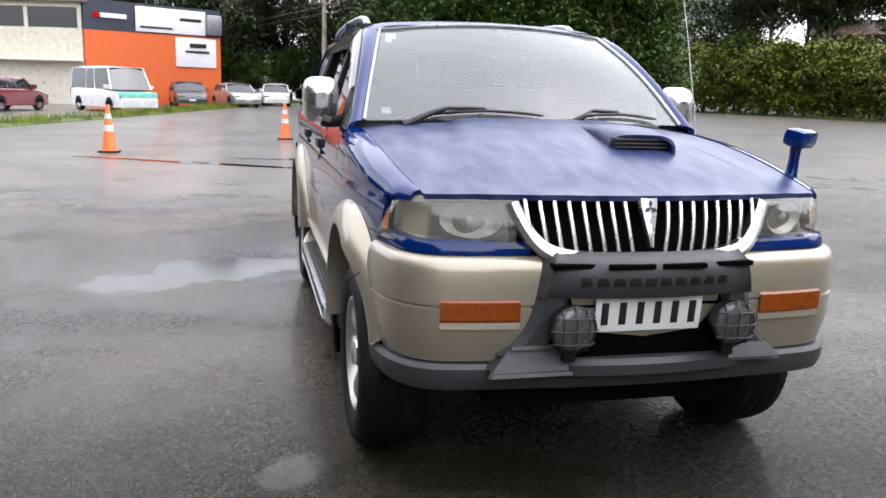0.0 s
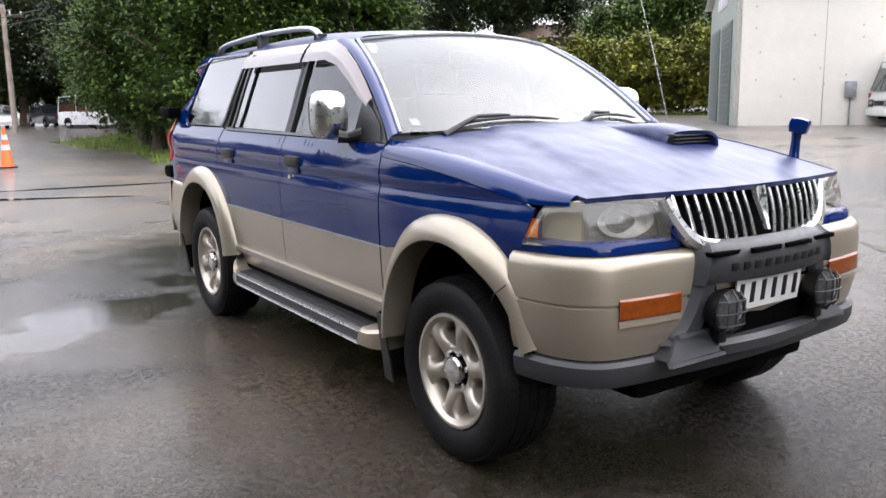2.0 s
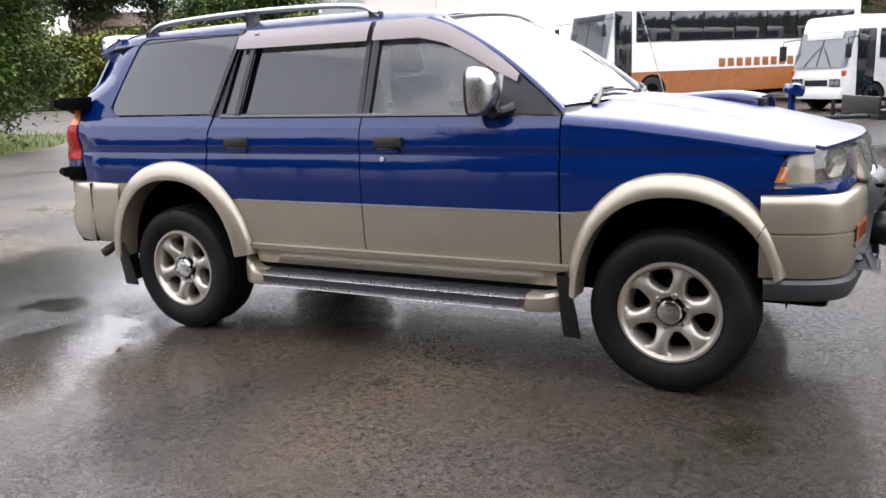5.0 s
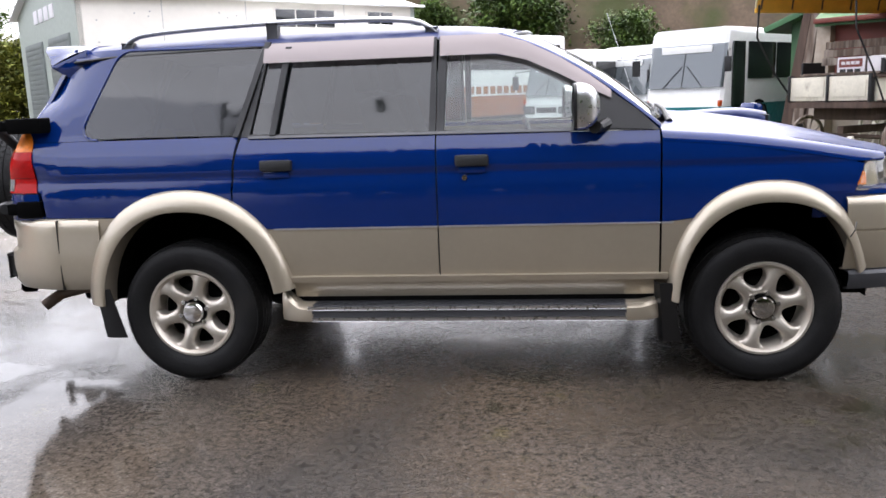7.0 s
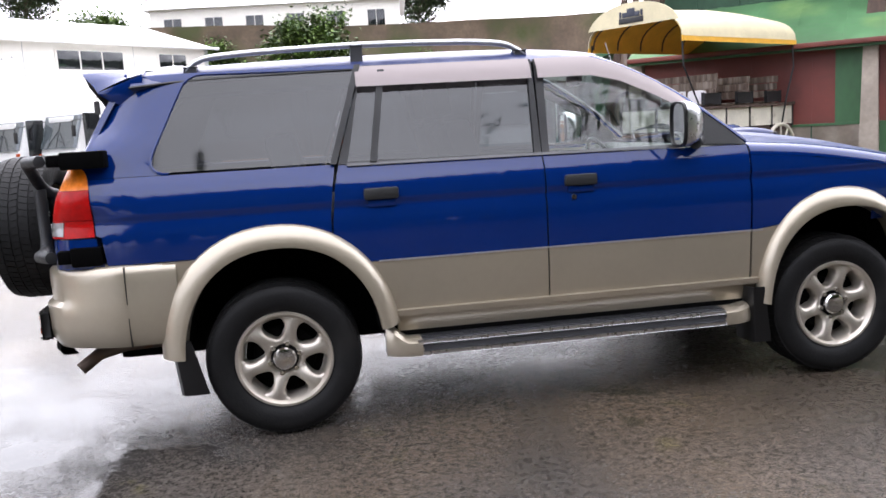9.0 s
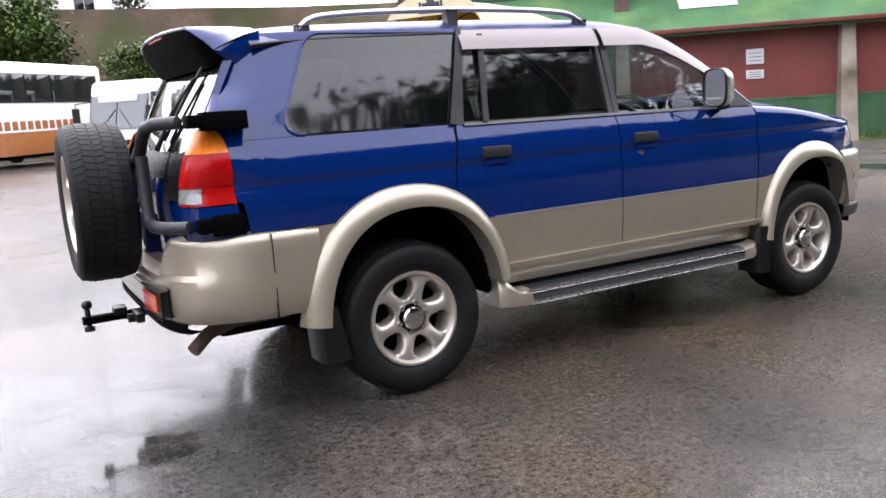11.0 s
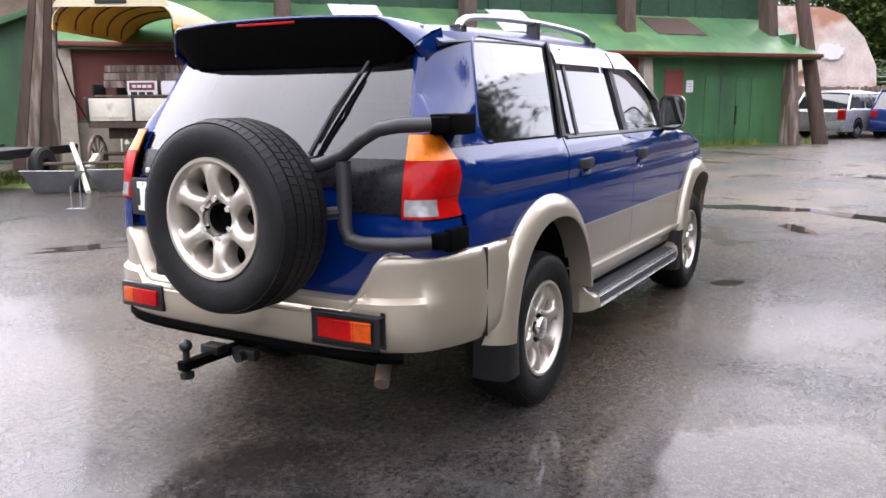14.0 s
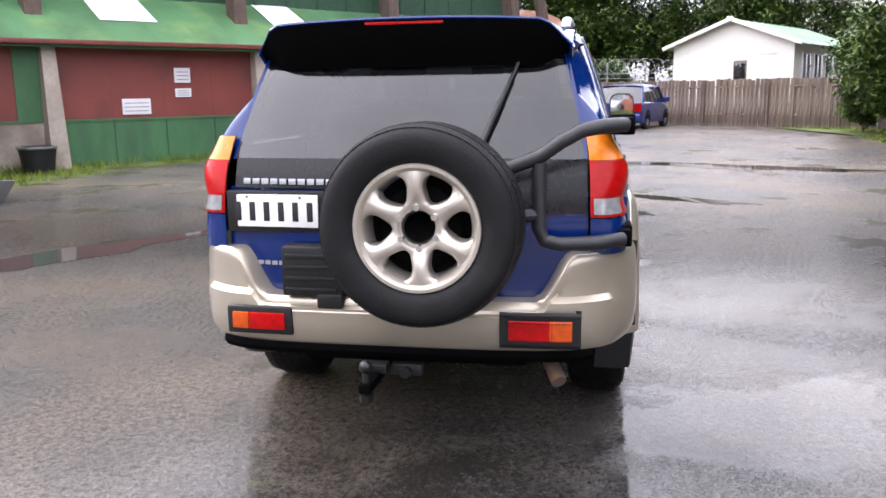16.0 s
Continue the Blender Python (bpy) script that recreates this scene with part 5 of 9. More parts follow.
carrier = part("spare_carrier", bm, TUBE_GREY, car, "grey tubular swing-away wheel carrier")
for z, zz in ((1.327, 0.045), (0.918, 0.05)):
    bm = bmesh.new()
    xh = -2.035 if z > 1 else -2.085
    box(bm, -2.215, xh, -0.858, -0.765, z - zz * 0.9, z + zz * 0.75, 0.010)
    box(bm, -2.27, -2.20, -0.850, -0.755, z - zz * 0.6, z + zz * 0.55, 0.010)
    part("carrier_hinge", bm, DULL_BLACK, carrier, "black hinge bracket")
# black latch box under the plate
bm = boxed(-2.43, -2.33, 0.20, 0.435, 0.70, 0.89, 0.012)
for k in range(4):
    box(bm, -2.438, -2.425, 0.22, 0.42, 0.72 + 0.042 * k, 0.735 + 0.042 * k, 0.003)
part("latch_box", bm, BLACK_PLASTIC, gate, "ribbed black latch box")
part("bumper_step_pad", boxed(-2.435, -2.33, 0.20, 0.30, 0.655, 0.712, 0.01), BLACK_PLASTIC, rbump, "black pad on the bumper")

# tow bar and ball, exhaust, mud flaps
bm = bmesh.new()
box(bm, -2.34, -2.2, -0.28, 0.28, 0.44, 0.48, 0.01)
box(bm, -2.66, -2.25, 0.038, 0.082, 0.412, 0.448, 0.006)
tb = part("tow_bar", bm, DULL_BLACK, car, "black tow bar with a ball")
bm = bmesh.new()
cyl(bm, (-2.632, 0.06, 0.385), (-2.632, 0.06, 0.49), 0.013)
bmesh.ops.create_uvsphere(bm, u_segments=14, v_segments=10, radius=0.025, matrix=Matrix.Translation((-2.632, 0.06, 0.505)))
cyl(bm, (-2.632, 0.06, 0.378), (-2.632, 0.06, 0.402), 0.026, seg=6)
part("tow_ball", bm, BLACK_PLASTIC, tb, "tow ball")
bm = bmesh.new()
box(bm, -2.52, -2.46, 0.015, 0.105, 0.44, 0.475, 0.005)
box(bm, -2.44, -2.40, -0.10, 0.02, 0.41, 0.455, 0.008)
cyl(bm, (-2.47, -0.04, 0.43), (-2.40, -0.04, 0.43), 0.022, seg=12)
part("tow_socket", bm, BLACK_PLASTIC, tb, "black trailer socket")
bm = bmesh.new()
tube(bm, [(-1.85, -0.52, 0.45), (-2.1, -0.53, 0.445), (-2.22, -0.56, 0.42), (-2.30, -0.60, 0.365)], 0.030, 12)
part("exhaust_pipe", bm, RUST, car, "rusty exhaust pipe")
for sg in (-1, 1):
    for x, z1, z0, o in ((-1.80, 0.52, 0.27, 0.905), (0.915, 0.52, 0.24, 0.890)):
        bm = bmesh.new()
        line = [(x + 0.07, o), (x + 0.03, o + 0.002), (x - 0.005, o - 0.008), (x - 0.022, o - 0.04), (x - 0.024, o - 0.10), (x - 0.024, o - 0.155)]
        if x > 0:
            line = [(x + 0.05, o)] + line[2:]
        grid(bm, [[(px + 0.10 * max(0.0, px - x) * k - 0.022 * (1 - k / 5), sg * (py - 0.004 * k), z1 + (z0 - z1) * k / 5) for px, py in line] for k in range(6)])
        shell(outward(bm, (x + 0.3, sg * 0.6, 0.4)), 0.008)
        part("mud_flap", bm, BLACK_PLASTIC, car, "black rubber mud flap")

# ---- wheels ----
def spoke_sector(bm, g0, n=28):
    """A sixth of the cast wheel face round one rounded hole, between the middles of two spokes."""
    r0, r1, rc = 0.072, 0.207, 0.141
    half = math.pi / 6

    def depth(r):
        return -0.074 - 0.030 * math.sin(math.pi * min(1.0, max(0.0, (r - 0.06) / 0.19)))

    rows = []
    for j in range(n + 1):
        a = 2 * math.pi * j / n
        ca, sa = math.cos(a), math.sin(a)
        t = 0.0
        while t < 0.16:
            x, y = rc + ca * t, sa * t
            r, g = math.hypot(x, y), math.atan2(y, x)
            if not (r0 < r < r1 and abs(g) < half):
                break
            t += 0.0015
        hr = 0.053 if ca > 0 else 0.050
        ht = 0.048 + 0.017 * ca
        e = 1 / math.sqrt((ca / hr) ** 2 + (sa / ht) ** 2)
        row = []
        for q, d in ((0.0, -0.003), (0.35, -0.002), (0.7, 0.003), (0.92, 0.010), (1.0, 0.018), (1.0, 0.075)):
            u = t + (e - t) * q
            x, y = rc + ca * u, sa * u
            row.append((x * math.cos(g0) - y * math.sin(g0), depth(math.hypot(x, y)) + d, x * math.sin(g0) + y * math.cos(g0)))
        rows.append(row)
    b2 = bmesh.new()
    grid(b2, rows)
    outward(b2, (rc * math.cos(g0), 0.3, rc * math.sin(g0)))
    me = bpy.data.meshes.new("tmp")
    b2.to_mesh(me)
    b2.free()
    bm.from_mesh(me)
    bpy.data.meshes.remove(me)


def wheel(m, spare=False):
    """A six-spoke alloy wheel on a chunky tyre, its face towards local -y."""
    bm = bmesh.new()
    lathe(bm, [(0.06, -0.03), (0.14, -0.02), (0.15, 0.06), (0.06, 0.07)], 24)
    w = part("wheel", bm, UNDER, car, "six-spoke alloy wheel with an all-terrain tyre" + (", hung on the tailgate" if spare else ""), at=m)
    bm = bmesh.new()
    prof = [(0.213, -0.10), (0.232, -0.118), (0.262, -0.128), (0.300, -0.130), (0.318, -0.124), (0.332, -0.114), (0.341, -0.098), (0.3455, -0.06), (0.3465, 0.0),
            (0.3455, 0.06), (0.341, 0.098), (0.332, 0.114), (0.318, 0.124), (0.30, 0.130), (0.262, 0.128), (0.232, 0.118), (0.213, 0.10)]
    lathe(bm, prof, 56)
    ty = part("tyre", bm, RUBBER, w, "black all-terrain tyre")
    bm = bmesh.new()
    n = 68
    for k in range(n):
        for row, (a0, a1) in enumerate(((-0.112, -0.070), (-0.062, -0.024), (-0.016, 0.016), (0.024, 0.062), (0.070, 0.112))):
            g = 2 * math.pi * (k + 0.5 * (row % 2) + 0.17 * row) / n
            half = math.pi / n * (0.91 if k % 3 else 0.86)
            lean = (0.5, -0.6, 0.35, -0.6, 0.5)[row]
            q = []
            for rr in (0.336 if row in (0, 4) else 0.342, 0.3505 if row in (1, 2, 3) else 0.3485):
                for gg, aa in ((g - half, a0), (g + half, a0), (g + half * (1.0 + lean), a1), (g - half * (1.0 - lean), a1)):
                    r_ = rr - (0.010 if abs(aa) > 0.1 else 0)
                    q.append(bm.verts.new((r_ * math.cos(gg), aa, r_ * math.sin(gg))))
            bm.faces.new(q[4:])
            for i in range(4):
                bm.faces.new((q[i], q[(i + 1) % 4], q[4 + (i + 1) % 4], q[4 + i]))
    bmesh.ops.recalc_face_normals(bm, faces=bm.faces)
    part("tread", bm, RUBBER, ty, "blocks of worn tread", smooth=False)
    bm = bmesh.new()
    lathe(bm, [(0.208, 0.10), (0.205, -0.06), (0.212, -0.095), (0.220, -0.108), (0.217, -0.116), (0.206, -0.116), (0.196, -0.104), (0.184, -0.080), (0.178, 0.02), (0.19, 0.09)], 48)
    rim = part("rim", bm, ALLOY, w, "bright alloy rim")
    bm = bmesh.new()
    for k in range(6):
        spoke_sector(bm, 2 * math.pi * (k + 0.75) / 6)
    lathe(bm, [(0.052, -0.045), (0.060, -0.072), (0.084, -0.074), (0.092, -0.055), (0.092, -0.02)], 36)
    part("spokes", bm, ALLOY, rim, "six rounded alloy spokes")
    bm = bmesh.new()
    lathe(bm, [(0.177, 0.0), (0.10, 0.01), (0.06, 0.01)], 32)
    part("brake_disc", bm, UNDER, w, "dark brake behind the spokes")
    for k in range(6):
        g = 2 * math.pi * (k + 0.25) / 6
        b2 = bmesh.new()
        cyl(b2, (0.069 * math.cos(g), -0.070, 0.069 * math.sin(g)), (0.069 * math.cos(g), -0.092, 0.069 * math.sin(g)), 0.0115, seg=6)
        part("wheel_nut", b2, CHROME, rim)
    bm = bmesh.new()
    if spare:
        lathe(bm, [(0.050, -0.070), (0.048, -0.02), (0.02, -0.01), (0.001, -0.01)], 24)
        part("hub_bore", bm, UNDER, rim, "open dark hub")
    else:
        b2 = bmesh.new()
        lathe(b2, [(0.053, -0.0755), (0.058, -0.0775), (0.062, -0.0775), (0.0625, -0.070)], 28)
        part("cap_ring", b2, UNDER, rim, "dark ring round the hub cap")
        lathe(bm, [(0.054, -0.06), (0.052, -0.098), (0.046, -0.106), (0.030, -0.109), (0.001, -0.110)], 28)
        part("hub_cap", bm, CHROME, rim, "chrome hub cap")
    return w


for x in (WB, -WB):
    ty_ = 0.722 if x > 0 else 0.742
    wheel(pose(x, -ty_, HUB_Z))
    wheel(pose(x, ty_, HUB_Z, 0, 0, 180))
wheel(pose(-2.545, -0.135, 1.0, 0, 42, -90), True)
bm = bmesh.new()
cyl(bm, (-WB, -0.65, HUB_Z), (-WB, 0.65, HUB_Z), 0.045)
bmesh.ops.create_uvsphere(bm, u_segments=14, v_segments=10, radius=0.13, matrix=Matrix.Translation((-WB, 0.0, HUB_Z)))
cyl(bm, (WB, -0.65, HUB_Z), (WB, 0.65, HUB_Z), 0.035)
part("axles", bm, UNDER, car)

# ---- cabin ----
for y in (-0.37, 0.37):
    bm = bmesh.new()
    box(bm, -0.32, 0.20, y - 0.25, y + 0.25, 0.70, 0.88, 0.05)
    st = part("front_seat", bm, SEAT, car, "grey cloth front seat")
    bm = bmesh.new()
    box(bm, -0.06, 0.08, -0.24, 0.24, 0.0, 0.58, 0.05)
    part("backrest", bm, SEAT, st, at=pose(-0.33, y, 0.84, 0, -16, 0))
    part("headrest", boxed(-0.05, 0.05, -0.13, 0.13, 0.0, 0.17, 0.035), SEAT, st, at=pose(-0.515, y, 1.425, 0, -10, 0))
    part("headrest_post", boxed(-0.008, 0.008, -0.06, 0.06, -0.06, 0.02, 0.003), CHROME, st, at=pose(-0.51, y, 1.42, 0, -10, 0))
part("rear_seat", boxed(-1.16, -0.70, -0.62, 0.62, 0.93, 1.02, 0.04), SEAT, car, "grey cloth rear bench")
part("rear_backrest", boxed(-0.07, 0.07, -0.62, 0.62, 0.0, 0.44, 0.05), SEAT, car, at=pose(-1.22, 0, 0.96, 0, -14, 0))
bm = bmesh.new()
rows = []
for k in range(13):
    y = -0.74 + 1.48 * k / 12
    rows.append([(0.93, y, 1.19), (0.80, y, 1.215), (0.62, y, 1.20), (0.53, y, 1.15), (0.52, y, 1.0), (0.60, y, 0.85), (0.70, y, 0.70)])
grid(bm, rows)
part("dashboard", outward(bm, (0.8, 0, 1.0)), TRIM, car, "grey dashboard")
bm = bmesh.new()
tube(bm, [(0.185 * math.cos(g), 0, 0.185 * math.sin(g)) for g in [2 * math.pi * k / 28 for k in range(28)]], 0.014, 8, closed=True)
stw = part("steering_wheel", bm, BLACK_PLASTIC, car, "black steering wheel", at=pose(0.36, -0.37, 1.10, 0, 0, -90) @ pose(0, 0, 0, 26, 0, 0))
bm = bmesh.new()
box(bm, -0.17, 0.17, -0.01, 0.01, -0.02, 0.02, 0.006)
box(bm, -0.07, 0.07, -0.02, 0.02, -0.09, 0.05, 0.015)
box(bm, -0.02, 0.02, -0.01, 0.01, -0.17, -0.05, 0.006)
part("wheel_boss", bm, BLACK_PLASTIC, stw)
part("rear_view_mirror", boxed(0.30, 0.325, -0.11, 0.11, 1.56, 1.62, 0.01), BLACK_PLASTIC, car, "black interior mirror")
bm = bmesh.new()
grid(bm, [[(x, y, roof_z(x, y) - 0.045) for y in [-0.58 + 1.16 * j / 8 for j in range(9)]] for x in [-1.9 + 2.1 * k / 8 for k in range(9)]])
part("headlining", bm, TRIM, car, "grey headlining")


# ---- ground ----
def smooth01(t):
    t = min(1.0, max(0.0, t))
    return t * t * (3 - 2 * t)


def ground_z(x, y):
    """Height of the yard: level round the car, rising gently to the buses, the shed and the bank."""
    z = 0.035 + 0.10 * smooth01((x - 8) / 10) + 0.22 * smooth01((y - 11) / 10) * smooth01((3 - x) / 8)
    z += 6.0 * smooth01((y - 36) / 40) + 5.0 * smooth01((x - 40) / 50) * smooth01((y + 40) / 30)
    return z


def asphalt_mat():
    m = bpy.data.materials.new("wet_asphalt")
    m.use_nodes = True
    n, l = m.node_tree.nodes, m.node_tree.links
    b = n["Principled BSDF"]
    at = n.new("ShaderNodeTexCoord")

    def tex(kind, **kw):
        t = n.new(kind)
        for k, v in kw.items():
            t.inputs[k].default_value = v
        l.new(at.outputs["Object"], t.inputs["Vector"])
        return t

    def rng(v, a, b_, c, d):
        r = n.new("ShaderNodeMapRange")
        for k, x in zip(("From Min", "From Max", "To Min", "To Max"), (a, b_, c, d)):
            r.inputs[k].default_value = x
        l.new(v, r.inputs["Value"])
        return r.outputs[0]

    def mix(f, a, b_, blend='MIX'):
        x = n.new("ShaderNodeMix")
        x.data_type, x.blend_type = 'RGBA', blend
        for s, v in (("Factor", f), ("A", a), ("B", b_)):
            if hasattr(v, "links"):
                l.new(v, x.inputs[s])
            else:
                x.inputs[s].default_value = v
        return x.outputs["Result"]

    wide = tex("ShaderNodeTexNoise", Scale=0.30, Detail=5.0, Roughness=0.55).outputs[0]
    mid = tex("ShaderNodeTexNoise", Scale=1.4, Detail=7.0, Roughness=0.62).outputs[0]
    grain = tex("ShaderNodeTexNoise", Scale=90.0, Detail=4.0, Roughness=0.7).outputs[0]
    stones = tex("ShaderNodeTexVoronoi", Scale=120.0)
    col = mix(rng(mid, 0.35, 0.65, 0, 1), (0.014, 0.013, 0.0120, 1), (0.026, 0.0235, 0.0210, 1))
    col = mix(rng(tex("ShaderNodeTexNoise", Scale=0.5, Detail=6.0).outputs[0], 0.42, 0.64, 0, 0.75), col, (0.040, 0.0315, 0.0225, 1))
    col = mix(rng(tex("ShaderNodeTexNoise", Scale=2.6, Detail=8.0, Roughness=0.7).outputs[0], 0.60, 0.72, 0, 0.8), col, (0.034, 0.031, 0.012, 1))
    gravel = tex("ShaderNodeTexNoise", Scale=30.0, Detail=7.0, Roughness=0.8).outputs[0]
    col = mix(1.0, col, rng(gravel, 0.36, 0.66, 0.35, 1.7), 'MULTIPLY')
    mud = rng(tex("ShaderNodeTexNoise", Scale=0.8, Detail=9.0, Roughness=0.62).outputs[0], 0.585, 0.625, 0.0, 0.85)
    col = mix(mud, col, (0.014, 0.0125, 0.007, 1))
    col = mix(1.0, col, rng(grain, 0.3, 0.7, 0.5, 1.5), 'MULTIPLY')
    speck = rng(stones.outputs["Color"], 0.80, 0.92, 0.0, 0.18)
    col = mix(speck, col, (0.14, 0.13, 0.12, 1))
    # paler towards road and shed (sky glare as colour), browner beside the car
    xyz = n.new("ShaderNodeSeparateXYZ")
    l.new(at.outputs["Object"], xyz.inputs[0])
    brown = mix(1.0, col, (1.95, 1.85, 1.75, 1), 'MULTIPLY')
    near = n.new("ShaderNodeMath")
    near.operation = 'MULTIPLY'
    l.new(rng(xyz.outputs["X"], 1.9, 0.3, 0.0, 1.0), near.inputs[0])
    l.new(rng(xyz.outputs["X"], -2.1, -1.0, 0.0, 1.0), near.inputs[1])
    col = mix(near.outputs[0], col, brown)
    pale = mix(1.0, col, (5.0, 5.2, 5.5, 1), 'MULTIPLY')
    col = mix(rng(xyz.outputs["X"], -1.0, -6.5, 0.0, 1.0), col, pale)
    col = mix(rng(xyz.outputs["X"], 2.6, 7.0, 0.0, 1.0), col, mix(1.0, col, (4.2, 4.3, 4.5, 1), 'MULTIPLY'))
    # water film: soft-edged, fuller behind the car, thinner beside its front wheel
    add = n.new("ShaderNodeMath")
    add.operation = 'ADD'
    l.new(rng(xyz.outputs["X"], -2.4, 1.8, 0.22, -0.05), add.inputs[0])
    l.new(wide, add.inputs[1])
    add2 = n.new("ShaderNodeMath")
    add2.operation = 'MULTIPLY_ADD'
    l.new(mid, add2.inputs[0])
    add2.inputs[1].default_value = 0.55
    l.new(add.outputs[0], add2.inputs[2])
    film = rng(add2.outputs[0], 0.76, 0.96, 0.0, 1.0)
    # standing water in shallow dips, each with a ragged edge
    ragged = tex("ShaderNodeTexNoise", Scale=3.2, Detail=8.0, Roughness=0.62).outputs[0]

    def dip(cx, cy, rx, ry, turn, soft):
        mp, ln, sm = n.new("ShaderNodeMapping"), n.new("ShaderNodeVectorMath"), n.new("ShaderNodeMath")
        mp.vector_type = 'TEXTURE'
        mp.inputs["Location"].default_value = (cx, cy, 0.035)
        mp.inputs["Rotation"].default_value = (0, 0, radians(turn))
        mp.inputs["Scale"].default_value = (rx, ry, 1.0)
        ln.operation = 'LENGTH'
        l.new(at.outputs["Object"], mp.inputs["Vector"])
        l.new(mp.outputs[0], ln.inputs[0])
        sm.operation = 'MULTIPLY_ADD'
        l.new(ragged, sm.inputs[0])
        sm.inputs[1].default_value = 1.6
        l.new(ln.outputs["Value"], sm.inputs[2])
        return rng(sm.outputs[0], 1.80 - soft, 1.80, 1.0, 0.0)

    pool = None
    for cx, cy, rx, ry, turn in ((-1.80, -1.42, 0.46, 0.80, 10), (-1.42, -1.98, 0.40, 0.42, 30), (-2.55, -0.75, 0.30, 0.20, 20),
                                 (1.64, -1.10, 0.13, 0.20, 50)):
        one = dip(cx, cy, rx, ry, turn, 0.30)
        if pool is None:
            pool = one
        else:
            mx = n.new("ShaderNodeMath")
            mx.operation = 'MAXIMUM'
            l.new(pool, mx.inputs[0])
            l.new(one, mx.inputs[1])
            pool = mx.outputs[0]
    # wetter behind the car, with the car's dark reflection put into the colour
    wet_shade = dip(-3.5, -0.25, 1.65, 1.35, 0, 0.55)
    col = mix(wet_shade, col, mix(1.0, col, (0.38, 0.38, 0.38, 1), 'MULTIPLY'))
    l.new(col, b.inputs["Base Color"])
    rough = mix(film, mix(rng(gravel, 0.38, 0.62, 0.0, 1.0), (0.36, 0.36, 0.36, 1), (0.20, 0.20, 0.20, 1)), (0.25, 0.25, 0.25, 1))
    rough = mix(mud, rough, (0.16, 0.16, 0.16, 1))
    rough = mix(rng(xyz.outputs["X"], -4.0, -9.0, 0.0, 0.6), rough, (0.36, 0.36, 0.36, 1))
    rough = mix(wet_shade, rough, (0.13, 0.13, 0.13, 1))
    rough = mix(pool, rough, (0.08, 0.08, 0.08, 1))
    l.new(rough, b.inputs["Roughness"])
    b.inputs["IOR"].default_value = 1.38
    gloss = mix(film, (0.36, 0.36, 0.36, 1), (0.34, 0.34, 0.34, 1))
    gloss = mix(rng(xyz.outputs["X"], 0.6, 1.8, 0.0, 1.0), gloss, (0.12, 0.12, 0.12, 1))
    l.new(mix(pool, gloss, (0.17, 0.17, 0.17, 1)), b.inputs["Specular IOR Level"])
    # a thin clear skin of water where the film is full
    skin = mix(rng(xyz.outputs["X"], 0.4, 1.6, 0.0, 1.0), rng(film, 0.0, 1.0, 0.04, 0.16), (0.06, 0.06, 0.06, 1))
    l.new(mix(wet_shade, skin, (0.26, 0.26, 0.26, 1)), b.inputs["Coat Weight"])
    b.inputs["Coat Roughness"].default_value = 0.09
    b.inputs["Coat IOR"].default_value = 1.33
    hgt = mix(1.0, rng(stones.outputs["Distance"], 0.0, 0.6, 1.0, 0.0), rng(gravel, 0.25, 0.75, 0.0, 1.0), 'MULTIPLY')
    bp = n.new("ShaderNodeBump")
    bp.inputs["Distance"].default_value = 0.010
    l.new(hgt, bp.inputs["Height"])
    relief = mix(rng(xyz.outputs["X"], 0.8, 2.2, 0.0, 1.0), rng(film, 0, 1, 0.75, 0.36), (0.62, 0.62, 0.62, 1))
    relief = mix(wet_shade, relief, (0.17, 0.17, 0.17, 1))
    l.new(mix(pool, relief, (0.006, 0.006, 0.006, 1)), bp.inputs["Strength"])
    l.new(bp.outputs[0], b.inputs["Normal"])
    return m


def water_mat():
    m = bpy.data.materials.new("puddle_water")
    m.use_nodes = True
    n, l = m.node_tree.nodes, m.node_tree.links
    b = n["Principled BSDF"]
    b.inputs["Base Color"].default_value = (0.030, 0.029, 0.027, 1)
    b.inputs["Roughness"].default_value = 0.03
    b.inputs["IOR"].default_value = 1.33
    b.inputs["Specular IOR Level"].default_value = 0.62
    at, t, bp = n.new("ShaderNodeTexCoord"), n.new("ShaderNodeTexNoise"), n.new("ShaderNodeBump")
    t.inputs["Scale"].default_value, t.inputs["Detail"].default_value = 14.0, 3.0
    bp.inputs["Strength"].default_value, bp.inputs["Distance"].default_value = 0.02, 0.004
    l.new(at.outputs["Object"], t.inputs["Vector"])
    l.new(t.outputs[0], bp.inputs["Height"])
    l.new(bp.outputs[0], b.inputs["Normal"])
    return m


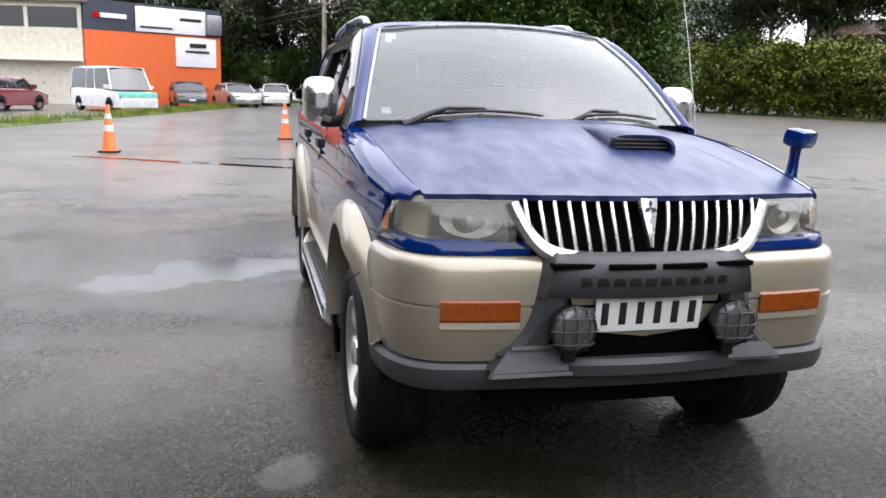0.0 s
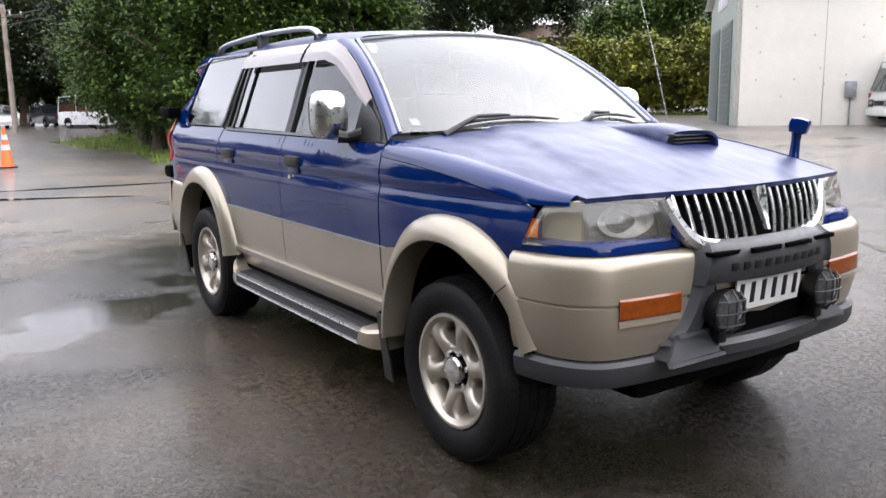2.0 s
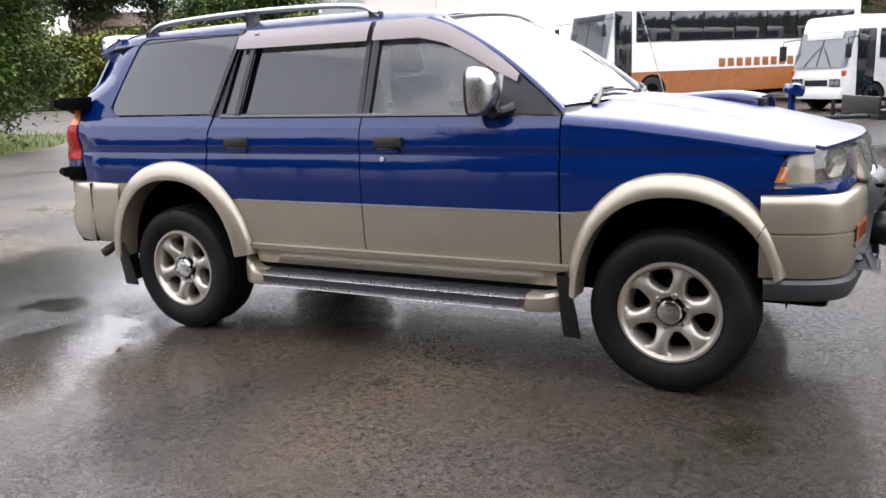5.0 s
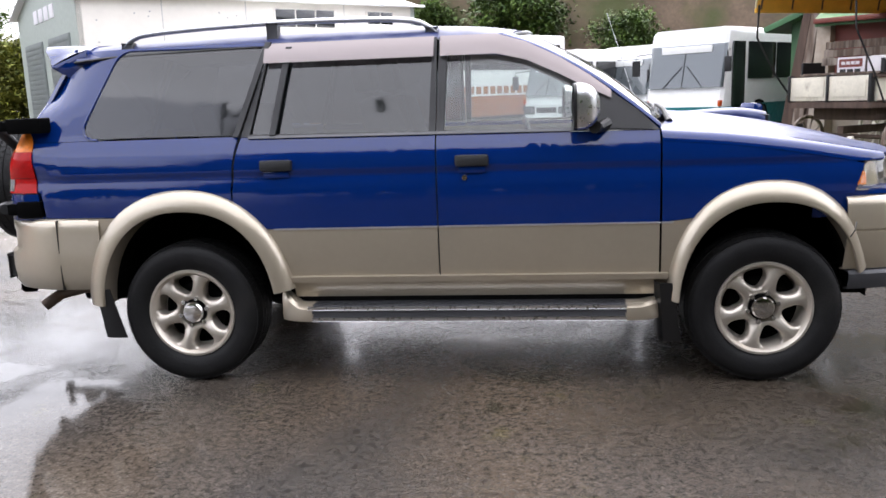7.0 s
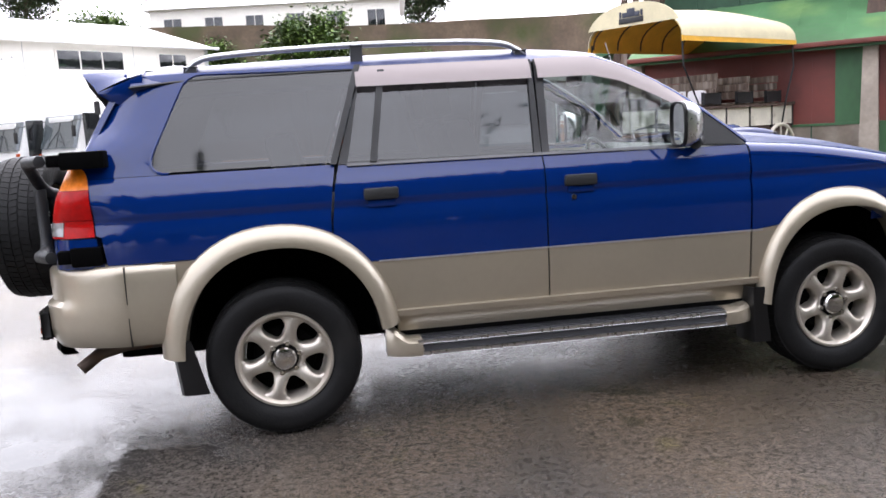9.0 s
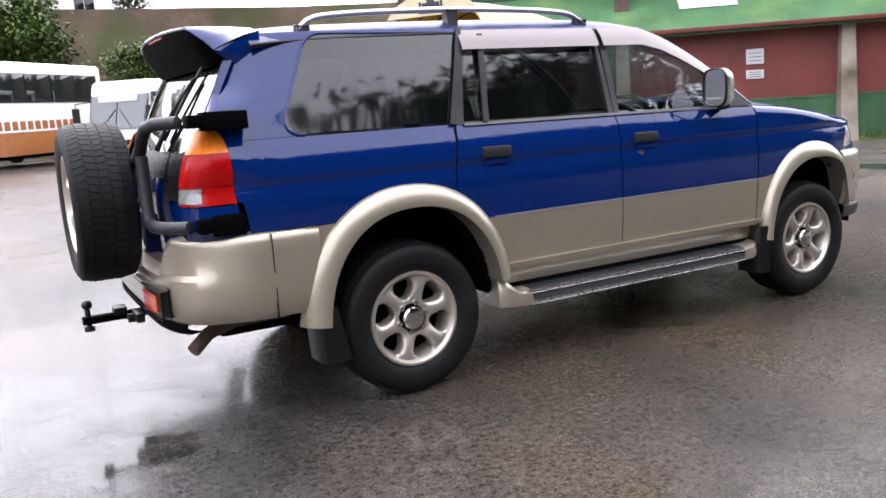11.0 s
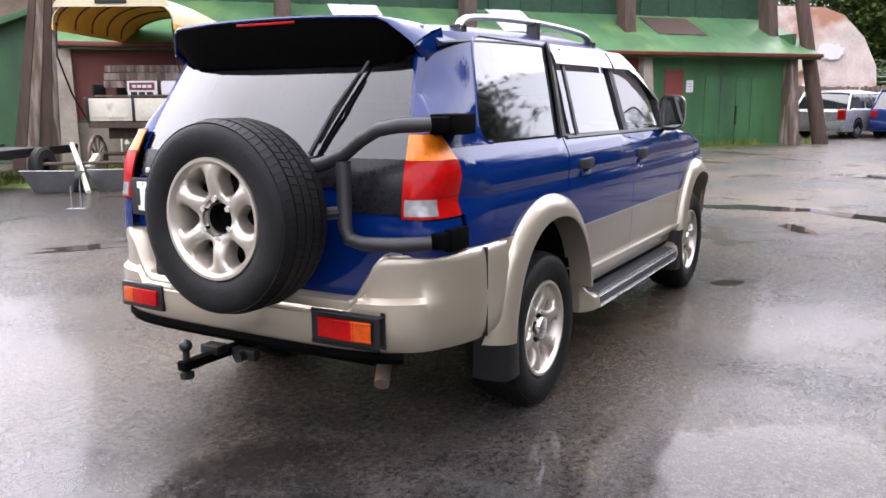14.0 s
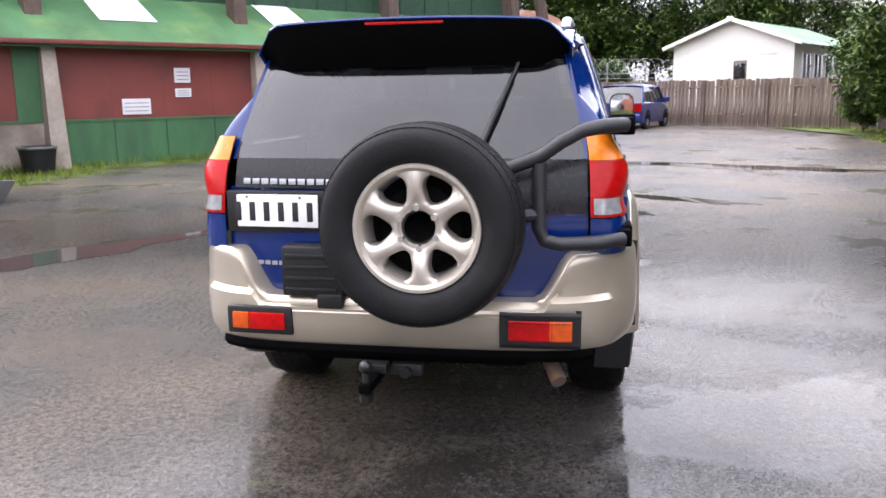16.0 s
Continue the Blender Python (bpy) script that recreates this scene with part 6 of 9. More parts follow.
def leaf_mat(name, c1, c2, rough=0.6):
    m = bpy.data.materials.new(name)
    m.use_nodes = True
    n, l = m.node_tree.nodes, m.node_tree.links
    b = n["Principled BSDF"]
    g, x = n.new("ShaderNodeNewGeometry"), n.new("ShaderNodeMix")
    x.data_type = 'RGBA'
    x.inputs["A"].default_value, x.inputs["B"].default_value = rgb(c1), rgb(c2)
    l.new(g.outputs["Random Per Island"], x.inputs["Factor"])
    at, t, rg_, mul = n.new("ShaderNodeTexCoord"), n.new("ShaderNodeTexNoise"), n.new("ShaderNodeMapRange"), n.new("ShaderNodeMix")
    t.inputs["Scale"].default_value, t.inputs["Detail"].default_value = 0.9, 3.0
    rg_.inputs["From Min"].default_value, rg_.inputs["From Max"].default_value = 0.35, 0.65
    rg_.inputs["To Min"].default_value, rg_.inputs["To Max"].default_value = 0.45, 1.6
    mul.data_type, mul.blend_type = 'RGBA', 'MULTIPLY'
    mul.inputs["Factor"].default_value = 1.0
    l.new(at.outputs["Object"], t.inputs["Vector"])
    l.new(t.outputs[0], rg_.inputs["Value"])
    l.new(x.outputs["Result"], mul.inputs["A"])
    l.new(rg_.outputs[0], mul.inputs["B"])
    l.new(mul.outputs["Result"], b.inputs["Base Color"])
    b.inputs["Roughness"].default_value = rough
    b.inputs["Specular IOR Level"].default_value = 0.25
    return m


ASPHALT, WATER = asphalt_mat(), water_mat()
GRASS = leaf_mat("grass_blades", (0.075, 0.125, 0.012), (0.19, 0.22, 0.03))
SOIL = mat("verge_soil", (0.080, 0.110, 0.022), 0.9, vary=0.4, scale=2.0, bump=0.6, bump_scale=20)
LEAF_A = leaf_mat("broad_leaves", (0.020, 0.046, 0.008), (0.080, 0.125, 0.020))
LEAF_B = leaf_mat("dark_leaves", (0.014, 0.026, 0.010), (0.045, 0.065, 0.020))
LEAF_C = leaf_mat("bamboo_leaves", (0.060, 0.078, 0.012), (0.215, 0.22, 0.034))
BARK = mat("tree_bark", (0.09, 0.07, 0.05), 0.9, vary=0.3, scale=4, bump=0.8, bump_scale=25)
SHED_GREEN = mat("weathered_green_paint", (0.050, 0.140, 0.056), 0.55, vary=0.16, scale=1.5, stain=(0.035, 0.085, 0.045), stain_scale=1.1, stretch=(1, 1, 0.35))
ROOF_GREEN = mat("faded_green_roof_iron", (0.066, 0.158, 0.066), 0.45, 0.0, vary=0.28, scale=0.9, stain=(0.14, 0.24, 0.08), stain_scale=0.8, stain_at=(0.52, 0.72))
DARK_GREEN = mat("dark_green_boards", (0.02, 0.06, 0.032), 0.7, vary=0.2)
SHED_RED = mat("oxide_red_paint", (0.185, 0.042, 0.032), 0.55, vary=0.12, scale=1.2, stain=(0.11, 0.03, 0.025), stain_scale=0.9)
RED_TRIM = mat("red_gutter", (0.13, 0.030, 0.020), 0.5, vary=0.25, scale=3)
OLD_WOOD = mat("weathered_timber", (0.105, 0.074, 0.055), 0.85, vary=0.3, scale=2.5, bump=0.6, bump_scale=30, stain=(0.30, 0.25, 0.21), stain_scale=2.0, stain_at=(0.47, 0.66), stretch=(4, 4, 0.5), per_piece=0.25)
DARK_WOOD = mat("dark_timber", (0.075, 0.048, 0.036), 0.85, vary=0.3, scale=3, bump=0.5, bump_scale=30, stretch=(4, 4, 0.5))
CONCRETE = mat("stained_concrete", (0.34, 0.29, 0.24), 0.85, vary=0.2, scale=1.5, bump=0.4, bump_scale=15, stain=(0.12, 0.09, 0.06), stain_scale=0.8)
BANK = mat("mossy_retaining_wall", (0.112, 0.080, 0.053), 0.9, vary=0.35, scale=0.6, bump=0.6, bump_scale=4, stain=(0.060, 0.066, 0.022), stain_scale=0.35, stain_at=(0.45, 0.65))
WHITE_PAINT = mat("white_wall_paint", (0.70, 0.665, 0.60), 0.55, vary=0.05, scale=0.5, stain=(0.60, 0.58, 0.53), stain_scale=0.4, stain_at=(0.55, 0.85))
CREAM = mat("cream_paint", (0.60, 0.56, 0.46), 0.55, vary=0.12, scale=3, stain=(0.25, 0.21, 0.16), stain_scale=4, stain_at=(0.6, 0.8))
PALE_ROOF = mat("pale_roof_iron", (0.72, 0.73, 0.73), 0.4, vary=0.05)
GREY_DOOR = mat("grey_roller_door", (0.17, 0.19, 0.185), 0.5, vary=0.1)
GREY_GREEN = mat("grey_green_cladding", (0.36, 0.40, 0.36), 0.6, vary=0.06)
BUS_WHITE = mat("white_bus_paint", (0.76, 0.76, 0.74), 0.3, vary=0.04, coat=0.3)
BUS_TEAL = mat("teal_bus_paint", (0.012, 0.15, 0.165), 0.3, coat=0.4)
BUS_BLUE = mat("blue_bus_paint", (0.02, 0.10, 0.42), 0.3, coat=0.4)
BUS_BROWN = mat("rust_brown_bus_paint", (0.30, 0.105, 0.025), 0.3, coat=0.4)
BUS_GLASS = glass_mat("bus_glass", (0.10, 0.11, 0.115), 1.5, 0.4, dark=(0.02, 0.023, 0.025))
# body colour lifted above the side glass to hold some sky reflection
BUS_SCREEN = glass_mat("bus_windscreen", (0.35, 0.38, 0.40), 1.6, 0.5, dark=(0.10, 0.12, 0.13))
TYRE = mat("dull_tyre", (0.02, 0.02, 0.02), 0.8)
STEEL = mat("dull_steel", (0.32, 0.33, 0.34), 0.45, 0.8)
CONE_ORANGE = mat("traffic_cone_orange", (0.80, 0.14, 0.02), 0.5, vary=0.08)
CONE_BAND = mat("reflective_band", (0.62, 0.62, 0.60), 0.4)
ORANGE_WALL = mat("orange_wall_paint", (0.62, 0.12, 0.025), 0.6, vary=0.06)
NAVY_WALL = mat("dark_navy_wall", (0.03, 0.035, 0.055), 0.5)
SIGN_WHITE = mat("white_sign_board", (0.72, 0.70, 0.72), 0.5, vary=0.04)
# base colour brightened for the daylight that comes through the canvas
CANVAS = mat("ochre_canvas", (0.78, 0.42, 0.045), 0.8, vary=0.1, scale=4)
CANVAS_CREAM = mat("cream_canvas", (0.62, 0.55, 0.36), 0.75, vary=0.08, scale=3)
IRON = mat("black_iron", (0.015, 0.015, 0.016), 0.5, 0.3)
CAR_SILVER = mat("silver_car_paint", (0.50, 0.51, 0.52), 0.3, 0.7, coat=0.8)
CAR_BLUE = mat("deep_blue_car_paint", (0.010, 0.030, 0.165), 0.3, 0.3, coat=0.8)
CAR_WHITE = mat("white_car_paint", (0.72, 0.73, 0.74), 0.3, coat=0.8)
CAR_DARK = mat("dark_car_paint", (0.03, 0.032, 0.038), 0.3, coat=0.8)
CAR_RED = mat("maroon_car_paint", (0.16, 0.025, 0.03), 0.3, coat=0.8)
MINT = mat("mint_green_paint", (0.22, 0.62, 0.52), 0.35, coat=0.5)
CAR_GLASS = glass_mat("parked_car_glass", (0.12, 0.13, 0.135), 1.55, 0.4, dark=(0.03, 0.034, 0.036))

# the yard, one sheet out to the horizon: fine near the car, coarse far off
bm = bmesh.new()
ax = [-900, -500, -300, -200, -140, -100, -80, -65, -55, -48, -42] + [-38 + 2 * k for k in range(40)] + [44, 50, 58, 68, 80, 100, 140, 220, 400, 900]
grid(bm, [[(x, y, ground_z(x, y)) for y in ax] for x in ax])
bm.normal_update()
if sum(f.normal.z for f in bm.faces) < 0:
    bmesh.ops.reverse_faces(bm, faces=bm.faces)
tagged(part("ground", bm, ASPHALT), "wet dark grey asphalt yard with damp patches, its colour darkened behind the car", "asphalt", kind="structure")


def blob(cx, cy, rx, ry, turn, seed, rag=0.35, n=56):
    """A ragged closed outline in plan."""
    out = []
    for k in range(n):
        g = 2 * math.pi * k / n
        f = 1 + rag * (noise.noise((2.2 * math.cos(g) + seed * 7.3, 2.2 * math.sin(g), seed)) + 0.5 * noise.noise((6 * math.cos(g), 6 * math.sin(g) + seed, 3.1)))
        x, y = rx * f * math.cos(g), ry * f * math.sin(g)
        c, s = math.cos(radians(turn)), math.sin(radians(turn))
        out.append((cx + c * x - s * y, cy + s * x + c * y))
    return out


def puddle(cx, cy, rx, ry, turn, seed, label, rag=0.5):
    pts = blob(cx, cy, rx, ry, turn, seed, rag)
    bm = bmesh.new()
    mid = bm.verts.new((cx, cy, ground_z(cx, cy) + 0.0045))
    vs = [bm.verts.new((x, y, ground_z(x, y) + 0.004)) for x, y in pts]
    for a, b in zip(vs, vs[1:] + vs[:1]):
        bm.faces.new((mid, a, b))
    ob = part("puddle", bm, WATER)
    return tagged(ob, label, "puddle", "puddles", "structure")


for a in ((1.35, 4.0, 1.5, 0.28, 152, 6, "long muddy puddle beside the car"),
          (6.2, -0.5, 0.75, 0.25, 100, 7, "small puddle in the yard"), (5.8, -1.9, 0.9, 0.2, 60, 8, "small puddle in the yard"), (4.6, -1.2, 0.35, 0.12, 30, 9, "small puddle in the yard"),
          (-10.3, -2.0, 2.8, 0.14, 62, 10, "narrow line of water along a crack"), (-11.0, 0.2, 1.6, 0.12, 80, 11, "narrow line of water along a crack"),
          (-12.2, 17.0, 2.6, 0.5, 140, 12, "puddle before the warehouse"),
          (8.5, 3.2, 1.6, 0.35, 120, 14, "puddle in the yard before the shed"), (10.5, -3.4, 2.2, 0.4, 70, 15, "thin sheet of water in the yard")):
    puddle(*a)


def sprig_patch(name, outline, n, hmin, hmax, label, material, seed, width=0.012, lean=0.35):
    """Many thin blades standing over a patch of ground."""
    r = random.Random(seed)
    xs, ys = [p[0] for p in outline], [p[1] for p in outline]

    def inside(x, y):
        c = False
        for (x0, y0), (x1, y1) in zip(outline, outline[1:] + outline[:1]):
            if (y0 > y) != (y1 > y) and x < (x1 - x0) * (y - y0) / (y1 - y0) + x0:
                c = not c
        return c
    verts, faces = [], []
    while len(faces) < n:
        x, y = r.uniform(min(xs), max(xs)), r.uniform(min(ys), max(ys))
        if not inside(x, y) or noise.noise((x * 0.8, y * 0.8, seed)) < -0.25:
            continue
        z, g, hh = ground_z(x, y), r.uniform(0, 6.28), r.uniform(hmin, hmax)
        dx, dy = math.cos(g) * width, math.sin(g) * width
        lx, ly = r.gauss(0, lean) * hh, r.gauss(0, lean) * hh
        k = len(verts)
        verts += [(x - dx, y - dy, z), (x + dx, y + dy, z), (x + lx, y + ly, z + hh)]
        faces.append((k, k + 1, k + 2))
    me = bpy.data.meshes.new(name)
    me.from_pydata(verts, [], faces)
    me.materials.append(material)
    return tagged(new(name, me), label, "grass", kind="stuff")


def soil_patch(name, outline, label, lift=0.03):
    bm = bmesh.new()
    cx, cy = sum(p[0] for p in outline) / len(outline), sum(p[1] for p in outline) / len(outline)
    top = bm.verts.new((cx, cy, ground_z(cx, cy) + lift * 1.5))
    ring_ = [bm.verts.new((cx + (x - cx) * 0.96, cy + (y - cy) * 0.96, ground_z(x, y) + lift)) for x, y in outline]
    foot = [bm.verts.new((x, y, ground_z(x, y) - 0.02)) for x, y in outline]
    n = len(outline)
    for i in range(n):
        bm.faces.new((top, ring_[i], ring_[(i + 1) % n]))
        bm.faces.new((ring_[i], foot[i], foot[(i + 1) % n], ring_[(i + 1) % n]))
    bmesh.ops.recalc_face_normals(bm, faces=bm.faces)
    return tagged(part(name, bm, SOIL), label, "verge", kind="structure")


# grass verge by the road, planted bed behind the car, weeds at the shed and the fence
def band(pts, w):
    """A strip of plan along a line, w metres wide on its far side."""
    a = [(x, y) for x, y in pts]
    out = []
    for i, (x, y) in enumerate(a):
        x0, y0 = a[max(0, i - 1)]
        x1, y1 = a[min(len(a) - 1, i + 1)]
        d = math.hypot(x1 - x0, y1 - y0)
        out.append((x + (y1 - y0) / d * w, y - (x1 - x0) / d * w))
    return a + out[::-1]


def dense_line(pts, step=2.0):
    out = []
    for (x0, y0), (x1, y1) in zip(pts, pts[1:]):
        n = max(1, int(math.hypot(x1 - x0, y1 - y0) / step))
        out += [(x0 + (x1 - x0) * k / n, y0 + (y1 - y0) * k / n) for k in range(n)]
    return out + [pts[-1]]


VERGE = band(dense_line([(-64, 2.9), (-33.5, -4.6), (-20.7, -7.8), (-14, -9.6)], 3.0), 1.3)
BED = [(-30, 2.5), (-24, 2.6), (-20.7, 3.2), (-15.8, 2.6), (-14.3, 3.6), (-14.6, 6), (-16.5, 10), (-19, 13), (-26, 14.5), (-34, 13), (-38, 10), (-36, 6)]
HEDGE_VERGE = [(-62, 21.5), (-56.5, 26), (-50, 30), (-42, 32.6), (-33, 33.6), (-25.5, 35.2), (-25.5, 38.5), (-33, 37), (-42, 36), (-50, 33.6), (-57, 29.6), (-64, 25.5)]
SHED_WEEDS = [(20.6, 0.2), (20.0, 0.5), (16.8, 3.2), (12.3, 6.7), (8.4, 9.6), (5.4, 12.0), (5.9, 12.9), (12.9, 7.4), (20.4, 1.4)]
WAGON_WEEDS = [(4.2, 8.9), (5.2, 8.5), (7.4, 8.6), (9.4, 8.3), (9.2, 9.4), (6.6, 11.5), (4.6, 12.8), (2.9, 11.6), (3.3, 10.2)]
FENCE_WEEDS = [(24.6, -6.7), (22.6, -8.0), (16.5, -7.6), (12.0, -6.6), (8.5, -6.9), (9.0, -9.5), (17, -10.5), (23.2, -9.6), (24.9, -7.4)]
for nm, o, n, h0, h1, lb, sd in (("grass_verge", VERGE, 9000, 0.10, 0.38, "long wet grass on a roadside verge", 3), ("planted_bed", BED, 9000, 0.08, 0.25, "grass and leaf litter of a planted bed", 4), ("hedge_verge", HEDGE_VERGE, 8000, 0.08, 0.30, "bright grass at the foot of a hedge", 8),
                                 ("shed_weeds", SHED_WEEDS, 5000, 0.05, 0.28, "low weeds along the foot of the shed", 5), ("fence_weeds", FENCE_WEEDS, 9000, 0.04, 0.16, "short mossy grass before the fence", 6),
                                 ("wagon_weeds", WAGON_WEEDS, 4000, 0.04, 0.20, "bright mossy grass under the wagon", 7)):
    soil_patch(nm + "_soil", o, "mossy soil under " + lb.split(" ", 1)[1], 0.03)
    sprig_patch(nm, o, n, h0, h1, lb, GRASS, sd)

# ---- traffic cones ----
def cone(m):
    c = thing("traffic_cone", "orange traffic cone with two white bands, standing on wet asphalt", "traffic cone", "traffic cones", m)
    bm = bmesh.new()
    box(bm, -0.19, 0.19, -0.19, 0.19, 0.0, 0.035, 0.01)
    part("base", bm, IRON, c, "black rubber base")
    bm = bmesh.new()
    lathe(bm, [(0.150, 0.03), (0.135, 0.05), (0.035, 0.88), (0.025, 0.90), (0.001, 0.90)], 24, 'Z')
    part("body", bm, CONE_ORANGE, c, "orange cone body")
    for z0, z1 in ((0.40, 0.52), (0.63, 0.74)):
        bm = bmesh.new()
        lathe(bm, [(0.135 - 0.1 * (z - 0.05) / 0.83 + 0.004, z) for z in (z0, z1)], 24, 'Z')
        part("band", bm, CONE_BAND, c, "white reflective band")
    return c


for x, y in ((-12.5, -3.83), (-17.1, -0.33)):
    cone(pose(x, y, ground_z(x, y)))

# ---- the green and red lean-to shed ----
SHED_M = pose(20.0, 0.9, 0.0, 0, 0, -39.36)   # local x runs against s along the front, y into the building
shed = thing("lean_to_shed", "long green and red timber lean-to shed with a faded green roof", "shed", at=SHED_M)
EAVE, TOPZ, DEEP = 2.50, 3.62, 1.75


def shed_part(name, x0, x1, y0, y1, z0, z1, m_, label="", bev=0.0, par=None):
    return part(name, boxed(-x1, -x0, y0, y1, z0, z1, bev), m_, par or shed, label)


shed_part("wall", 0.0, 4.95, 0.0, 0.15, 0.05, EAVE, SHED_GREEN, "green boarded wall")
for s0, s1 in ((4.95, 9.4), (9.4, 13.75), (13.75, 18.2)):
    shed_part("upper_wall", s0, s1, 0.0, 0.14, 1.02, EAVE, SHED_RED, "oxide red upper wall")
    shed_part("lower_wall", s0, s1, -0.03, 0.14, 0.05, 1.0, SHED_GREEN if s0 < 13 else CONCRETE, "green lower boarding" if s0 < 13 else "rough stone base")
    shed_part("rail", s0, s1, -0.05, 0.02, 0.985, 1.03, SHED_GREEN, "green rail between the colours")
    for k in range(1, 4):
        x = s0 + (s1 - s0) * k / 4
        shed_part("board_joint", x - 0.012, x + 0.012, -0.036, 0.0, 0.06, 0.98, DARK_GREEN)
        shed_part("panel_joint", x - 0.01, x + 0.01, -0.006, 0.01, 1.04, EAVE - 0.05, SHED_RED)
shed_part("corner_board", 13.95, 14.45, -0.02, 0.0, 1.03, EAVE - 0.1, SHED_GREEN, "green board at the bay")
shed_part("door", 3.72, 4.28, -0.03, 0.02, 0.08, 2.12, SHED_RED, "narrow red door", 0.01)
shed_part("door_handle", 3.80, 3.84, -0.06, -0.03, 1.0, 1.12, IRON)
for k in range(4):
    x = 1.05 + 0.5 * k
    shed_part("big_door_board", x, x + 0.485, -0.025, 0.01, 0.06, 1.95, SHED_GREEN, "green barn door leaf", 0.006)
shed_part("door_bolt", 2.0, 2.04, -0.05, -0.02, 0.7, 1.2, IRON)
shed_part("weatherstrip", 0.9, 3.4, -0.03, 0.0, 0.40, 0.46, SHED_GREEN)
# notices: plain white boards, their writing too small to read
for s0, s1, z0, z1 in ((11.88, 12.47, 1.10, 1.42), (10.98, 11.33, 1.74, 2.05), (10.98, 11.33, 1.44, 1.62), (3.42, 3.62, 1.55, 1.85)):
    nb = shed_part("notice", s0, s1, -0.03, 0.0, z0, z1, SIGN_WHITE, "white notice board", 0.004)
    for k in range(3):
        zz = z0 + (z1 - z0) * (k + 0.8) / 4
        shed_part("notice_bar", s0 + 0.05, s1 - 0.05, -0.034, -0.03, zz, zz + 0.015, GREY_DOOR, par=nb)
# posts: concrete-footed timber props at each bay, leaning buttresses above the roof
for s in (0.35, 4.95, 9.4, 13.85, 18.25):
    bm = bmesh.new()
    grid(bm, [[(-s + sx * w, -0.05 - dy * 0.0 + oy, z) for sx, oy in ((-1, 0.05), (-1, -0.16 - 0.25 * (1 - z / 2.5)), (1, -0.16 - 0.25 * (1 - z / 2.5)), (1, 0.05))] for z, w, dy in ((0.02, 0.17, 0), (1.2, 0.15, 0), (2.45, 0.125, 0))], close_v=True)
    bmesh.ops.holes_fill(bm, edges=bm.edges)
    bmesh.ops.recalc_face_normals(bm, faces=bm.faces)
    part("post", bm, CONCRETE if s > 4 else OLD_WOOD, shed, "pale weathered post")
    bm = bmesh.new()
    b0 = [(-s - 0.16, 0.55), (-s + 0.16, 0.55), (-s + 0.16, 0.95), (-s - 0.16, 0.95)]
    b1 = [(-s - 0.16 + 0.30, 1.35), (-s + 0.16 + 0.30, 1.35), (-s + 0.16 + 0.30, 1.75), (-s - 0.16 + 0.30, 1.75)]
    grid(bm, [[(x, y, 2.70) for x, y in b0], [(x, y, 6.2) for x, y in b1]], close_v=True)
    bmesh.ops.holes_fill(bm, edges=bm.edges)
    bmesh.ops.recalc_face_normals(bm, faces=bm.faces)
    part("buttress", bm, DARK_WOOD, shed, "dark leaning timber buttress")
# leaning end post
bm = bmesh.new()
cyl(bm, (0.72, -0.30, 0.0), (0.05, 0.25, 4.6), 0.21, 0.17, 12)
part("end_post", bm, DARK_WOOD, shed, "dark leaning corner post")
# roof sheets, laid side by side with standing seams
def roof_pt(s, q, lift=0.0):
    return (-s, -0.42 + (DEEP + 0.42) * q, EAVE + 0.02 + (TOPZ - EAVE) * q + lift)


k = 0
s = -0.35
while s < 18.3:
    s1 = min(18.35, s + 0.86)
    bm = bmesh.new()
    rows = []
    for j in range(9):
        ss = s + (s1 - s) * j / 8
        lift = 0.018 * (1 if j in (0, 8) else 0) + 0.006 * (j % 2)
        rows.append([roof_pt(ss, q, lift) for q in (0, 0.33, 0.66, 1)])
    grid(bm, rows)
    outward(bm, (-s, 1, 0))
    shell(bm, 0.012)
    part("roof_sheet", bm, ROOF_GREEN, shed, at=None)
    s = s1 + 0.002
for s0, q0, s1, q1, m_ in ((7.55, 0.42, 8.55, 1.0, SIGN_WHITE), (7.1, 0.02, 7.95, 0.40, STEEL), (11.4, 0.42, 12.6, 1.0, SIGN_WHITE), (2.6, 0.45, 4.1, 0.90, DARK_WOOD)):
    bm = bmesh.new()
    bm.faces.new([bm.verts.new(roof_pt(*p, 0.03)) for p in ((s0, q0), (s1, q0), (s1, q1), (s0, q1))])
    outward(bm, (-s0, 1, 0))
    shell(bm, 0.008)
    part("skylight", bm, m_, shed, "pale roof-light sheet" if m_ is SIGN_WHITE else "patched roof sheet")
shed_part("gutter", -0.4, 18.35, -0.50, -0.40, EAVE - 0.05, EAVE + 0.045, RED_TRIM, "red gutter along the eaves", 0.02)
shed_part("fascia", -0.4, 18.35, -0.40, -0.36, EAVE - 0.10, EAVE + 0.02, SHED_GREEN, "green fascia board")
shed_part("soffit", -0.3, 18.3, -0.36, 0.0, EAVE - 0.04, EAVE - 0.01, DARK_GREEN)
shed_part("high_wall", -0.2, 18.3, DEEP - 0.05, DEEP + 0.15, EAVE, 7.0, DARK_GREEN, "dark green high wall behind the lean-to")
shed_part("high_roof", -0.6, 18.7, DEEP - 0.6, DEEP + 7.0, 7.0, 7.2, ROOF_GREEN, "high roof")
shed_part("end_wall", -0.02, 0.13, 0.15, DEEP, 0.05, EAVE + 0.6, SHED_GREEN, "green end wall")
shed_part("back_wall", -0.2, 18.3, 6.8, 7.0, 0.0, 7.0, DARK_GREEN)
